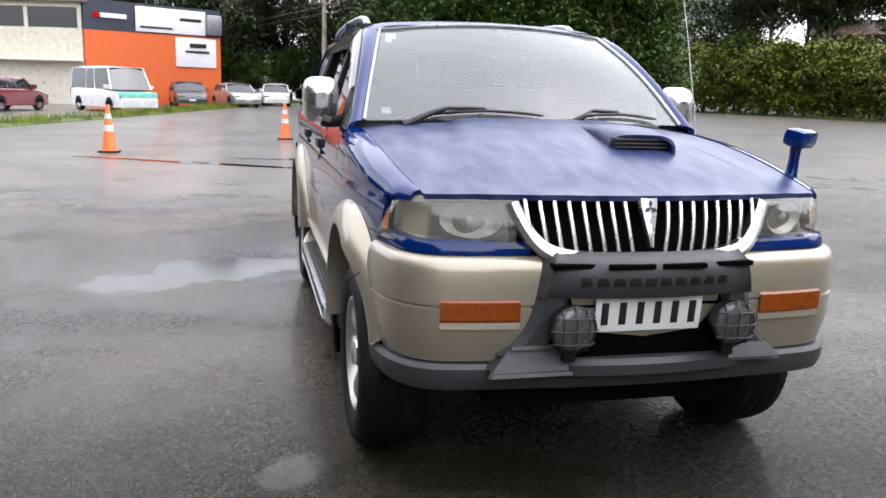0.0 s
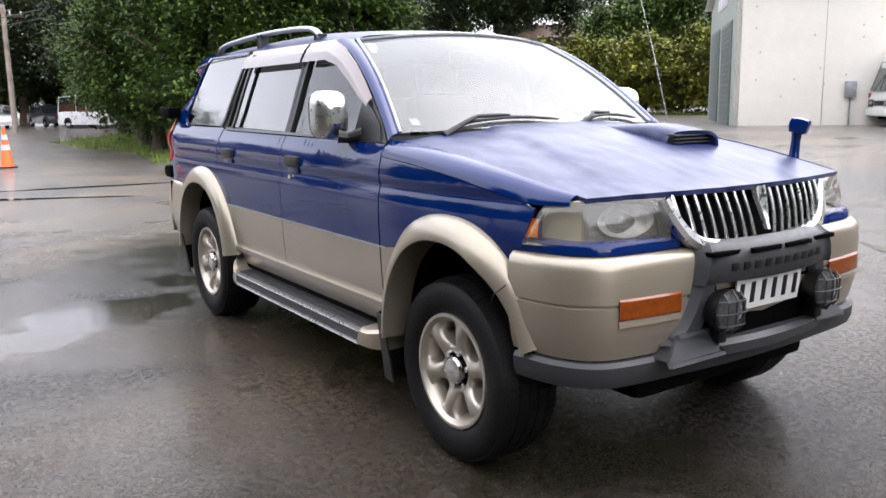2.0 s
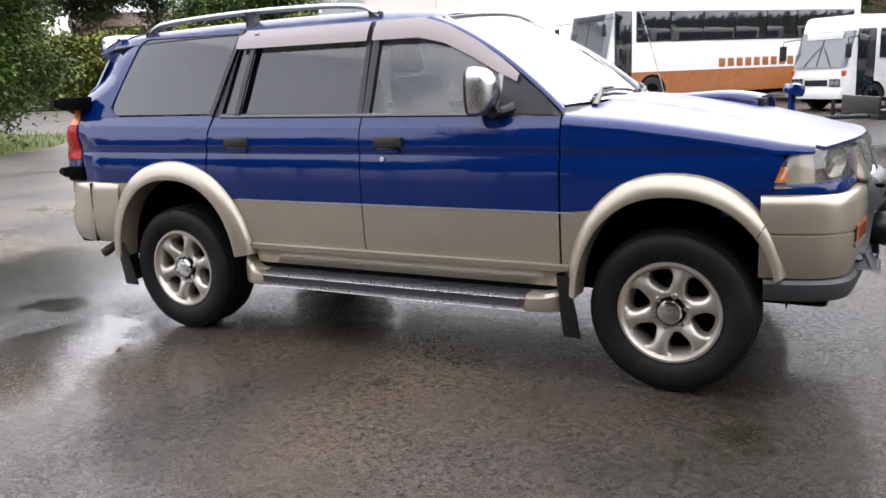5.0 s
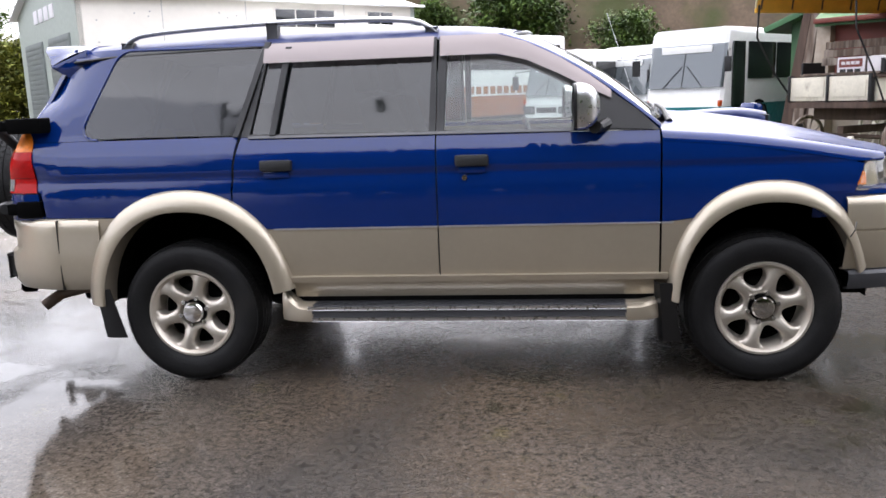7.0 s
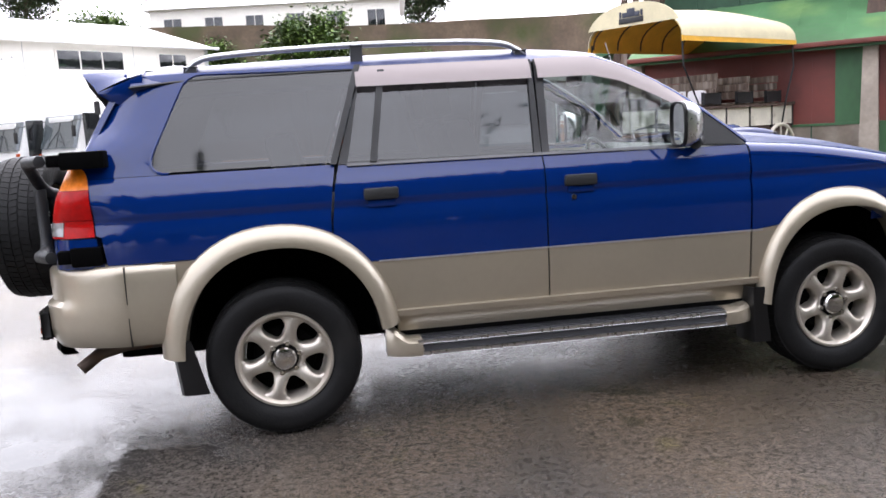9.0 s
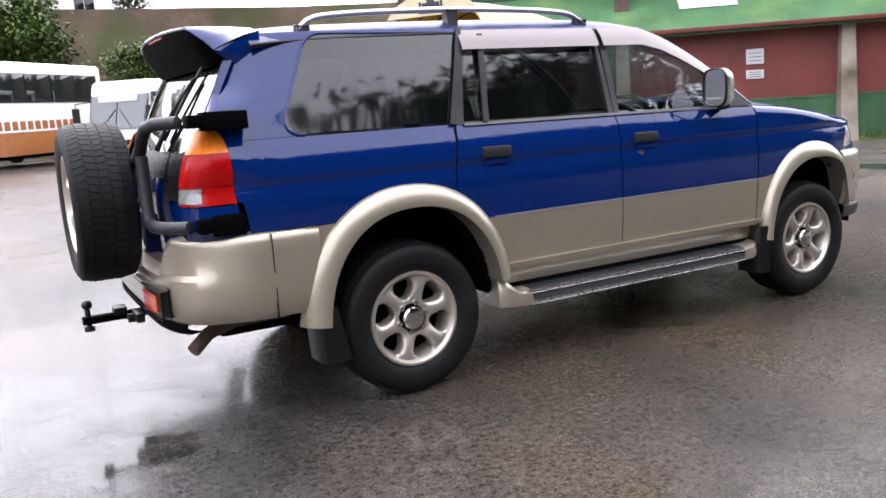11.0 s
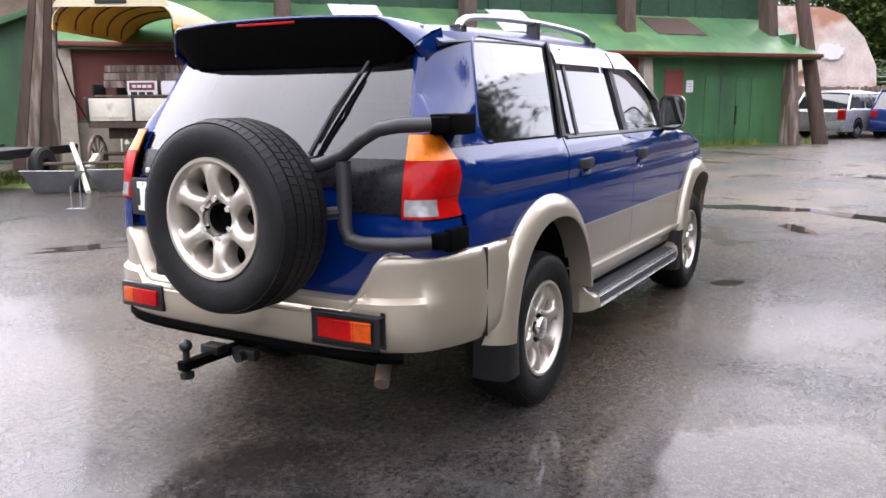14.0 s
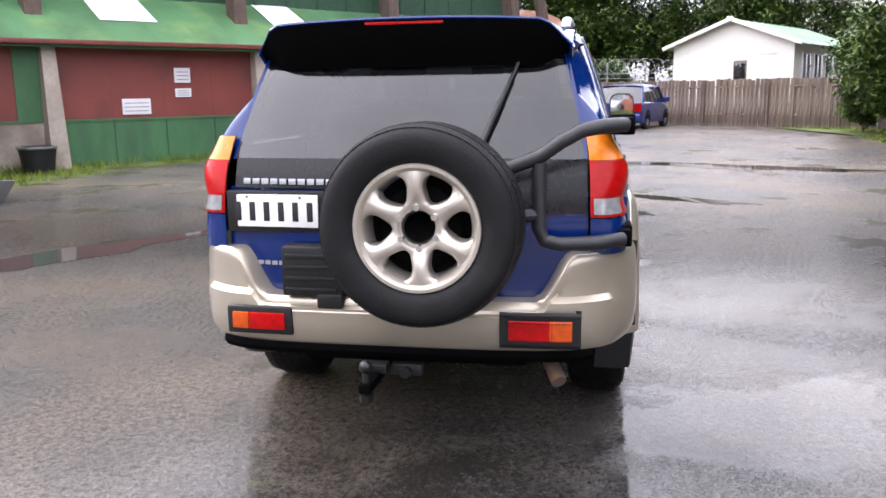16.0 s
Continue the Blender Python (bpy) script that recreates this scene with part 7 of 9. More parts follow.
for s in [1.2 + 0.9 * k for k in range(19)]:
    shed_part("high_wall_batten", s, s + 0.06, DEEP - 0.08, DEEP - 0.05, TOPZ, 6.9, DARK_GREEN)
# annex with a roof falling away from the shed
bm = bmesh.new()
prof = [(18.3, 0.05), (20.7, 0.05), (20.7, 2.83), (18.3, 3.75)]
bm.faces.new([bm.verts.new((-a, 4.0, z)) for a, z in prof])
r = bmesh.ops.extrude_face_region(bm, geom=list(bm.faces))
for v in [g for g in r["geom"] if isinstance(g, bmesh.types.BMVert)]:
    v.co.y += 4.0
bmesh.ops.recalc_face_normals(bm, faces=bm.faces)
annex = part("annex", bm, SHED_GREEN, shed, "green annex wall under a falling roof")
bm = bmesh.new()
bm.faces.new([bm.verts.new(p) for p in ((-17.6, 3.6, 4.10), (-21.2, 3.6, 2.68), (-21.2, 8.2, 2.68), (-17.6, 8.2, 4.10))])
outward(bm, (-20, 1, 0))
shell(bm, 0.09)
part("annex_roof", bm, ROOF_GREEN, annex, "green falling roof")
part("bargeboard", boxed(-1.93, 1.93, -0.02, 0.02, -0.08, 0.06, 0.005), SHED_GREEN, annex, at=pose(-19.4, 3.56, 3.37, 0, -21.5, 0))

for k in range(5):
    f0, f1 = k / 5, (k + 0.94) / 5
    bm = bmesh.new()
    q = [(18.20 + 1.25 * f0, 0.0), (18.20 + 1.25 * f1, 0.0), (18.15 + 0.62 * f1, 3.9 - 0.1 * (k % 2)), (18.15 + 0.62 * f0, 3.9 - 0.1 * (k % 2))]
    bm.faces.new([bm.verts.new((-a_, 0.5 + 0.02 * (k % 3), z)) for a_, z in q])
    shell(outward(bm, (-18.5, 3.0, 2.0)), 0.12)
    part("board_slab", bm, OLD_WOOD if k % 2 else DARK_WOOD, shed, "dark leaning boards at the shed end")
shed_part("side_wall", 18.22, 18.36, 0.16, 4.0, 0.05, 3.5, DARK_WOOD, "dark boarded end wall")


# a low trailer with rusty drums, and a plough blade
tr = thing("flat_trailer", "dark flat trailer loaded with rusty drums on the yard edge", "trailer", at=pose(3.3, 11.35, ground_z(3.3, 11.3), 0, 0, 22))
part("deck", boxed(-1.6, 1.7, -0.75, 0.75, 0.45, 0.54, 0.01), IRON, tr, "dark trailer deck")
part("headboard", boxed(-1.6, -1.56, -0.75, 0.75, 0.54, 0.80, 0.01), IRON, tr, "dark headboard")
for y in (-0.74, 0.74):
    part("side_rail", boxed(-1.6, 1.7, y - 0.02, y + 0.02, 0.54, 0.60, 0.005), IRON, tr)
bm = bmesh.new()
tube(bm, [(-1.6, -0.4, 0.5), (-2.1, 0.0, 0.47), (-1.6, 0.4, 0.5)], 0.035, 8)
part("drawbar", bm, IRON, tr)
bm = bmesh.new()
cyl(bm, (-2.0, 0.0, 0.16), (-2.0, 0.0, 0.75), 0.03, seg=8)
cyl(bm, (-2.0, -0.03, 0.10), (-2.0, 0.03, 0.10), 0.10, seg=14)
part("jockey_wheel", bm, IRON, tr)
for y in (-0.82, 0.82):
    bm = bmesh.new()
    lathe(bm, [(0.12, -0.07), (0.27, -0.09), (0.31, -0.05), (0.31, 0.05), (0.27, 0.09), (0.12, 0.07)], 24, 'Y', (0.5, y, 0.30))
    part("wheel", bm, TYRE, tr, "worn trailer wheel")
RUSTY = mat("rusty_iron", (0.045, 0.026, 0.018), 0.8, 0.2, vary=0.4, scale=7, bump=0.4, bump_scale=40)
for x, y, r_ in ((-1.0, -0.3, 0.17), (-0.45, -0.25, 0.15), (0.1, 0.1, 0.18)):
    dr = thing("rusty_drum", "rusty iron drum lying on the flat trailer", "drum", "rusty drums", pose(3.3, 11.35, ground_z(3.3, 11.3), 0, 0, 22) @ pose(x, y, 0.54 + r_, 0, 0, 18))
    bm = bmesh.new()
    lathe(bm, [(r_ * 0.55, -0.28), (r_ * 0.9, -0.28), (r_, -0.25), (r_ * 0.97, -0.1), (r_, 0.0), (r_ * 0.97, 0.1), (r_, 0.25), (r_ * 0.9, 0.28), (r_ * 0.55, 0.28), (r_ * 0.5, 0.2), (r_ * 0.5, -0.2)], 24, 'X')
    part("shell", bm, RUSTY, dr)
    bm = bmesh.new()
    lathe(bm, [(r_ * 0.2, -0.2), (r_ * 0.5, -0.2)], 20, 'X')
    part("end", bm, IRON, dr)
pl_ = thing("plough_blade", "old grey steel plough blade lying on the ground", "plough", at=pose(3.4, 8.9, ground_z(3.4, 8.9), 0, 0, 30))
bm = bmesh.new()
grid(bm, [[(0.7 * q, 0.12 * math.sin(3 * q), 0.02 + 0.42 * w - 0.12 * w * q) for w in (0, 0.4, 0.8, 1)] for q in (0, 0.3, 0.6, 1)])
shell(bm, 0.012)
part("blade", bm, STEEL, pl_, "curved grey blade")
bm = bmesh.new()
tube(bm, [(-0.3, -0.25, 0.03), (0.3, 0.1, 0.35), (0.95, 0.5, 0.68)], 0.04, 6)
part("beam", bm, CREAM, pl_, "pale beam")

# tub and troughs by the wagon
def tub(m):
    t = thing("black_tub", "black tub with a pale rim full of plants by the shed", "planter", at=m)
    bm = bmesh.new()
    lathe(bm, [(0.001, 0.0), (0.27, 0.0), (0.33, 0.42), (0.30, 0.42), (0.28, 0.36), (0.001, 0.36)], 24, 'Z')
    part("body", bm, IRON, t)
    bm = bmesh.new()
    lathe(bm, [(0.325, 0.40), (0.36, 0.42), (0.36, 0.45), (0.29, 0.45)], 24, 'Z')
    part("rim", bm, STEEL, t, "pale rim")


tub(SHED_M @ pose(-14.35, -0.75, 0.13))

# ---- the hooded show wagon ----
WAG = pose(5.04, 9.49, ground_z(5, 9.5), 0, 0, 30.4)   # local x back along the wagon, y to its own left as seen from the front


def planks(parent, name, x, y0, y1, z0, dz, n, m_, t=0.025, lean=0.0):
    for k in range(n):
        part(name, boxed(x - t / 2 + lean * k, x + t / 2 + lean * k, y0, y1, z0 + dz * k + 0.008, z0 + dz * (k + 1) - 0.008, 0.004), m_, parent)


wagon = thing("hooded_wagon", "old cream show wagon with plank benches and an ochre canvas hood", "wagon", at=WAG)
part("bed", boxed(-0.1, 3.1, -0.80, 0.80, 0.92, 1.02, 0.01), DARK_WOOD, wagon, "dark timber bed")
for y0, y1 in ((-0.77, -0.01), (0.01, 0.77)):
    fb = part("front_board", boxed(-0.12, -0.06, y0, y1, 1.04, 1.42, 0.01), CREAM, wagon, "cream panelled front board")
    part("panel_moulding", boxed(-0.135, -0.12, y0 + 0.06, y1 - 0.06, 1.10, 1.36, 0.006), CREAM, fb)
for y in (-0.78, 0.0, 0.78):
    part("front_stile", boxed(-0.145, -0.05, y - 0.022, y + 0.022, 1.02, 1.45, 0.005), IRON, wagon, "black iron stile")
for sg in (-1, 1):
    for k in range(4):
        sb = part("side_board", boxed(-0.02 + 0.77 * k, 0.73 + 0.77 * k, sg * 0.78, sg * 0.82, 1.04, 1.38, 0.01), CREAM, wagon, "cream side panel")
        part("side_stile", boxed(0.735 + 0.77 * k, 0.765 + 0.77 * k, sg * 0.775, sg * 0.84, 1.0, 1.42, 0.004), IRON, wagon)
    part("side_rail", boxed(-0.1, 3.1, sg * 0.80, sg * 0.86, 1.39, 1.44, 0.008), DARK_WOOD, wagon)
for x, z0 in ((0.55, 1.60), (1.6, 1.55), (2.6, 1.55)):
    planks(wagon, "bench_back_plank", x, -0.74, 0.74, z0, 0.135, 3, OLD_WOOD, lean=0.04)
    part("bench_seat", boxed(x - 0.42, x - 0.02, -0.74, 0.74, 1.44, 1.48, 0.008), OLD_WOOD, wagon, "plank seat")
    for sg in (-1, 1):
        part("bench_arm", boxed(x - 0.42, x + 0.1, sg * 0.75, sg * 0.79, 1.46, 1.66, 0.012), IRON, wagon)
# red and white sign with unreadable bars
sign = part("sign", boxed(0.36, 0.385, -0.26, 0.26, 1.44, 1.72, 0.006), SIGN_WHITE, wagon, "white sign with a red panel")
part("sign_panel", boxed(0.352, 0.36, -0.22, 0.22, 1.56, 1.69, 0.002), SHED_RED, sign)
for k in range(4):
    part("sign_bar", boxed(0.347, 0.352, -0.17 + 0.09 * k, -0.10 + 0.09 * k, 1.60, 1.65, 0.001), SIGN_WHITE, sign)
for k in range(3):
    part("sign_bar", boxed(0.352, 0.36, -0.19 + 0.14 * k, -0.08 + 0.14 * k, 1.48, 1.53, 0.001), INK, sign)
part("lamp_box", boxed(0.30, 0.5, -0.62, -0.34, 1.46, 1.72, 0.05), SIGN_WHITE, wagon, "white rounded box on the seat")
# iron hoops and the hood
HOODX = (-0.75, 2.9)
for x in (-0.70, 2.85):
    for sg in (-1, 1):
        bm = bmesh.new()
        tube(bm, [(0.1 if x < 0 else 2.6, sg * 0.86, 1.0), (x * 0.7 + (0.2 if x < 0 else 0.6), sg * 0.95, 1.5), (x, sg * 0.96, 2.1), (x, sg * 0.93, 2.62)], 0.016, 6)
        part("hood_stanchion", bm, IRON, wagon, "black iron stanchion")
bm = bmesh.new()
rows = []
for k in range(15):
    x = HOODX[0] + (HOODX[1] - HOODX[0]) * k / 14
    rise = 0.50 + 0.10 * math.sin(math.pi * k / 14)
    rows.append([(x, 0.98 * math.cos(g), 2.56 + rise * math.sin(g) ** 0.8) for g in [math.pi * j / 18 for j in range(19)]])
grid(bm, rows)
outward(bm, (1.2, 0, 2.0))
shell(bm, 0.012)
hood = part("hood", bm, CANVAS_CREAM, wagon, "cream canvas hood")
bm = bmesh.new()
rows = []
for k in range(15):
    x = HOODX[0] + 0.02 + (HOODX[1] - HOODX[0] - 0.04) * k / 14
    rise = 0.47 + 0.10 * math.sin(math.pi * k / 14)
    rows.append([(x, 0.955 * math.cos(g), 2.55 + rise * math.sin(g) ** 0.8) for g in [math.pi * j / 18 for j in range(19)]])
grid(bm, rows)
part("hood_lining", bm, CANVAS, hood, "ochre hood lining")
for k in range(6):
    x = HOODX[0] + 0.1 + 0.68 * k
    bm = bmesh.new()
    rise = 0.455 + 0.10 * math.sin(math.pi * (x - HOODX[0]) / 3.65)
    tube(bm, [(x, 0.94 * math.cos(g), 2.55 + rise * math.sin(g) ** 0.8) for g in [math.pi * j / 16 for j in range(17)]], 0.014, 6)
    part("hood_rib", bm, DARK_WOOD, hood, "dark hood rib")
# front pediment board, with a plain dark emblem and an unreadable bar
bm = bmesh.new()
pts = [(0.98 * math.cos(g), 2.62 + 0.62 * math.sin(g) ** 0.8) for g in [0.30 + (math.pi - 0.60) * j / 20 for j in range(21)]]
bm.faces.new([bm.verts.new((-0.78, y, z)) for y, z in pts])
outward(bm, (0.5, 0, 2.8))
shell(bm, 0.02)
ped = part("pediment", bm, CANVAS_CREAM, hood, "cream arched pediment board")
part("emblem_bar", boxed(-0.795, -0.781, -0.25, 0.25, 2.90, 2.99, 0.002), INK, ped)
for y, w, z0, z1 in ((0.0, 0.08, 3.0, 3.14), (-0.13, 0.05, 3.0, 3.08), (0.13, 0.05, 3.0, 3.08), (-0.22, 0.02, 3.0, 3.1), (0.22, 0.02, 3.0, 3.1)):
    part("emblem_shape", boxed(-0.793, -0.781, y - w, y + w, z0, z1, 0.002), NAVY_WALL, ped)
for sg in (-1, 1):
    part("valance", boxed(-0.75, 2.9, sg * 0.965, sg * 0.985, 2.50, 2.58, 0.004), CANVAS, hood, "ochre edge of the hood")


def spoked_wheel(parent, x, y, r, m_, n=12):
    bm = bmesh.new()
    tube(bm, [(x + r * math.cos(g), y, r + 0.0 + r * math.sin(g)) for g in [2 * math.pi * k / 32 for k in range(32)]], 0.032, 8, closed=True)
    w = part("wheel", bm, m_, parent, "cream spoked wheel")
    for k in range(n):
        g = 2 * math.pi * k / n
        b2 = bmesh.new()
        cyl(b2, (x + 0.07 * math.cos(g), y, r + 0.07 * math.sin(g)), (x + r * math.cos(g), y, r + r * math.sin(g)), 0.020, 0.015, 6)
        part("spoke", b2, m_, w)
    b2 = bmesh.new()
    cyl(b2, (x, y - 0.12, r), (x, y + 0.12, r), 0.085, seg=12)
    part("hub", b2, m_, w)


for sg in (-1, 1):
    spoked_wheel(wagon, 2.35, sg * 0.98, 0.52, CREAM)
    spoked_wheel(wagon, 0.45, sg * 0.90, 0.38, OLD_WOOD, 10)
bm = bmesh.new()
for x in (0.45, 2.35):
    cyl(bm, (x, -0.95, 0.45), (x, 0.95, 0.45), 0.035)
box(bm, 0.2, 2.6, -0.06, 0.06, 0.5, 0.62, 0.01)
box(bm, 0.25, 0.65, -0.6, 0.6, 0.72, 0.92, 0.01)
box(bm, 2.15, 2.55, -0.6, 0.6, 0.6, 0.92, 0.01)
part("running_gear", bm, DARK_WOOD, wagon, "dark axles and reach pole")
for y in (-0.62, 0.62):
    bm = bmesh.new()
    box(bm, -1.6, 0.1, y - 0.045, y + 0.045, -0.05, 0.05, 0.008)
    part("shaft", bm, CREAM, wagon, "pale timber shaft", at=pose(-0.35, 0, 0.42, 0, -24, 0))
bm = bmesh.new()
tube(bm, [(-0.75, -1.3, 0.36), (-0.72, 0, 0.38), (-0.75, 1.3, 0.36)], 0.028, 8)
part("swingletree", bm, DARK_WOOD, wagon, "dark crossbar")


def prop(m):
    t = thing("prop_stand", "thin rusty prop stand holding a wagon shaft", "stand", "prop stands", m)
    for y in (-0.06, 0.06):
        bm = bmesh.new()
        tube(bm, [(0, y, 0.30), (0, y, 0.01)], 0.010, 6)
        part("leg", bm, STEEL, t)
    part("foot", boxed(-0.05, 0.05, -0.12, 0.12, 0.0, 0.012, 0.003), STEEL, t)


for x, y in ((2.05, 7.15), (2.85, 6.62)):
    prop(pose(x, y, ground_z(x, y), 0, 0, 30))


def trough(m, L):
    t = thing("steel_trough", "shallow sloping grey steel feed trough on the ground", "trough", "feed troughs", m)
    bm = bmesh.new()
    a, b = [(-L, -0.32, 0.28), (L, -0.32, 0.28), (L, 0.32, 0.34), (-L, 0.32, 0.34)], [(-L * 0.7, -0.16, 0.0), (L * 0.7, -0.16, 0.0), (L * 0.7, 0.16, 0.0), (-L * 0.7, 0.16, 0.0)]
    va, vb = [bm.verts.new(p) for p in a], [bm.verts.new(p) for p in b]
    for i in range(4):
        bm.faces.new((va[i], va[(i + 1) % 4], vb[(i + 1) % 4], vb[i]))
    bm.faces.new(vb)
    bmesh.ops.recalc_face_normals(bm, faces=bm.faces)
    shell(bm, 0.012)
    part("pan", bm, STEEL, t)


for x, y, a in ((3.3, 9.3, 120), (3.95, 8.65, 130), (4.6, 7.6, 110)):
    trough(pose(x, y, ground_z(x, y), 0, 0, a), 0.42)


# ---- buses ----
def rounded(w, z0, z1, r=0.12, n=4):
    """Half outline of a rounded box section, from the foot up the +y side and over the top."""
    pts = [(w, z0)]
    for k in range(n + 1):
        g = math.pi / 2 * k / n
        pts.append((w - r + r * math.cos(g), z1 - r + r * math.sin(g)))
    return pts + [(-y, z) for y, z in reversed(pts)]


def bus(m, L, W, H, skirt, zs, label, pod=False, words=0, small=False, skirt_front=None):
    """A bus facing +x with its nose at the origin: white body over a coloured skirt, windows, door, wheels and lamps."""
    b = thing("bus", label, "bus", "parked buses", m)
    w = W / 2
    fz = 1.30 if not small else 1.15     # foot of the windscreen

    def nose(x, z):
        return x - (0.22 if not small else 0.34) * max(0, z - fz) * max(0, 1 + x / 1.2)

    def loft(z0, z1, o, r):
        bm = bmesh.new()
        rows = []
        for x, sc in ((-L, 0.96), (-L + 0.06, 0.99), (-L * 0.5, 1.0), (-1.2, 1.0), (-0.6, 1.0), (-0.25, 0.985), (-0.08, 0.95), (0.0, 0.88)):
            rows.append([(nose(x, z) + o, y * sc, z) for y, z in rounded(w + o, z0, z1, r)])
        vs = grid(bm, rows)
        bm.faces.new(vs[0])
        bm.faces.new(list(reversed(vs[-1])))
        bmesh.ops.recalc_face_normals(bm, faces=bm.faces)
        return bm
    body = part("body", loft(zs, H, 0.0, 0.16), BUS_WHITE, b, "white upper body")
    part("skirt", loft(0.34, zs + 0.02, 0.006, 0.004), skirt, b, "coloured lower panels")
    part("chassis", boxed(-L + 0.2, -0.3, -w + 0.15, w - 0.15, 0.22, 0.5, 0.02), UNDER, b)
    # windscreen
    bm = bmesh.new()
    zt = H - 0.42
    rows = []
    for k in range(7):
        z = fz + 0.02 + (zt - fz) * k / 6
        rows.append([(nose(-0.085 * max(0.0, (abs(q) - 0.9) / 0.1) ** 1.3, z) + 0.016, q * (w * 0.945), z) for q in [-1 + 2 * j / 40 for j in range(41)]])
    grid(bm, rows)
    outward(bm, (-1, 0, 1.5))
    part("windscreen", bm, BUS_SCREEN, body, "large pale windscreen")
    for yy in (-0.02,):
        part("screen_pillar", boxed(-0.006, 0.01, -0.011, 0.011, 0, (zt - fz), 0.003), IRON, body, at=pose(nose(0, fz) + 0.012, yy, fz + 0.02, 0, -math.degrees(math.atan(0.22 if not small else 0.34)), 0))
    for sg in (-1, 1):
        bm = bmesh.new()
        tube(bm, [(0.03, sg * w * 0.50, fz), (nose(0, fz + 0.3) + 0.04, sg * w * 0.27, fz + 0.3), (nose(0, fz + 0.55) + 0.03, sg * w * 0.06, fz + 0.55)], 0.009, 5)
        part("wiper", bm, IRON, body)
        bm = bmesh.new()
        tube(bm, [(nose(-0.1, H - 0.5), sg * w * 0.98, H - 0.55), (0.12, sg * (w + 0.14), H - 0.6), (0.12, sg * (w + 0.15), H - 0.75)], 0.014, 5)
        mr = part("mirror_arm", bm, IRON, body)
        part("mirror", boxed(0.09, 0.14, sg * (w + 0.07), sg * (w + 0.24), H - 1.1, H - 0.74, 0.02), IRON, mr)
    # side windows and the door on the bus's left
    n = max(3, int((L - 1.6) / (1.25 if not small else 1.1)))
    step = (L - 1.5) / n
    for sg in (-1, 1):
        for k in range(n):
            x1 = -1.15 - step * k
            part("side_window", boxed(x1 - step + (0.07 if not words else 0.018), x1, sg * (w - 0.01), sg * (w + 0.010), H - 1.28 if not small else H - 1.12, H - 0.36, 0.03), BUS_GLASS, body, "dark side window")
        part("waist_line", boxed(-L + 0.1, -0.5, sg * (w - 0.005), sg * (w + 0.012), zs + 0.02, zs + 0.06, 0.004), skirt, body)
    part("door", boxed(-0.98, -0.38, w - 0.01, w + 0.014, 0.42, H - 0.36, 0.03), BUS_GLASS, b, "dark glazed door")
    # wheels
    for x in (-1.75, -L + 2.1) if not small else (-1.0, -L + 1.5):
        for sg in (-1, 1):
            r = 0.46 if not small else 0.36
            bm = bmesh.new()
            lathe(bm, [(r * 0.55, -0.11), (r * 0.95, -0.12), (r, -0.08), (r, 0.08), (r * 0.95, 0.12), (r * 0.55, 0.11)], 28, 'Y', (x, sg * (w - 0.10), r))
            wh = part("wheel", bm, TYRE, b)
            bm = bmesh.new()
            lathe(bm, [(r * 0.56, sg * 0.10), (r * 0.45, sg * 0.06), (r * 0.2, sg * 0.09), (0.001, sg * 0.10)], 24, 'Y', (x, sg * (w - 0.10), r))
            part("rim", bm, STEEL, wh)
            bm = bmesh.new()
            rows = [[(x + (r + 0.07) * math.cos(g), sg * (w + o), max(0.36, r + (r + 0.07) * math.sin(g))) for o in (0.008, -0.2)] for g in [math.pi * k / 14 for k in range(15)]]
            grid(bm, rows)
            # flat near-black face: the wheel opening's shade as colour
            bm.faces.new([bm.verts.new((x + (r + 0.06) * math.cos(g), sg * (w + 0.009), max(0.35, r + (r + 0.06) * math.sin(g)))) for g in [math.pi * k / 14 for k in range(15)]])
            part("wheel_arch", bm, UNDER, b)
    # lamps, bumper, grille
    part("bumper", boxed(-0.12, 0.09, -w * 0.93, w * 0.93, 0.34, 0.56, 0.04), skirt_front or skirt, b, "front bumper")
    for sg in (-1, 1):
        lh = part("headlamp", boxed(-0.05, 0.030, sg * w * 0.48, sg * w * 0.84, zs - 0.28 if not small else 0.66, zs - 0.08 if not small else 0.86, 0.02), IRON, b, "black-framed headlamps")
        for q in (0.58, 0.75):
            bm = bmesh.new()
            cyl(bm, (0.02, sg * w * q, (zs - 0.18) if not small else 0.76), (0.036, sg * w * q, (zs - 0.18) if not small else 0.76), 0.075, seg=14)
            part("lamp", bm, WHITE_LENS, lh)
        part("indicator", boxed(-0.12, 0.012, sg * w * 0.86, sg * w * 0.93, zs + 0.04, zs + 0.18, 0.01), AMBER, b)
    part("grille", boxed(-0.02, 0.022, -w * 0.40, w * 0.40, zs - 0.26 if not small else 0.68, zs - 0.10 if not small else 0.84, 0.01), IRON, b)
    part("plate_bar", boxed(0.09, 0.096, -0.18, 0.18, 0.40, 0.50, 0.004), SIGN_WHITE, b)
    if pod:
        part("roof_pod", boxed(-4.6, -1.0, -w * 0.72, w * 0.72, H - 0.03, H + 0.20, 0.09), BUS_WHITE, b, "white roof pod")
    # lettering that is a trade name: plain dark bars
    for k in range(words):
        part("lettering_bar", boxed(-4.6 - 0.36 * k, -4.35 - 0.36 * k, w + 0.004, w + 0.012, zs + 0.13, zs + 0.40, 0.004), BUS_BROWN, body)
        if k < 8:
            part("lettering_bar", boxed(0.018, 0.024, w * 0.62 - 0.12 * k, w * 0.70 - 0.12 * k, zs + 0.05, zs + 0.12, 0.002), BUS_BROWN, body)
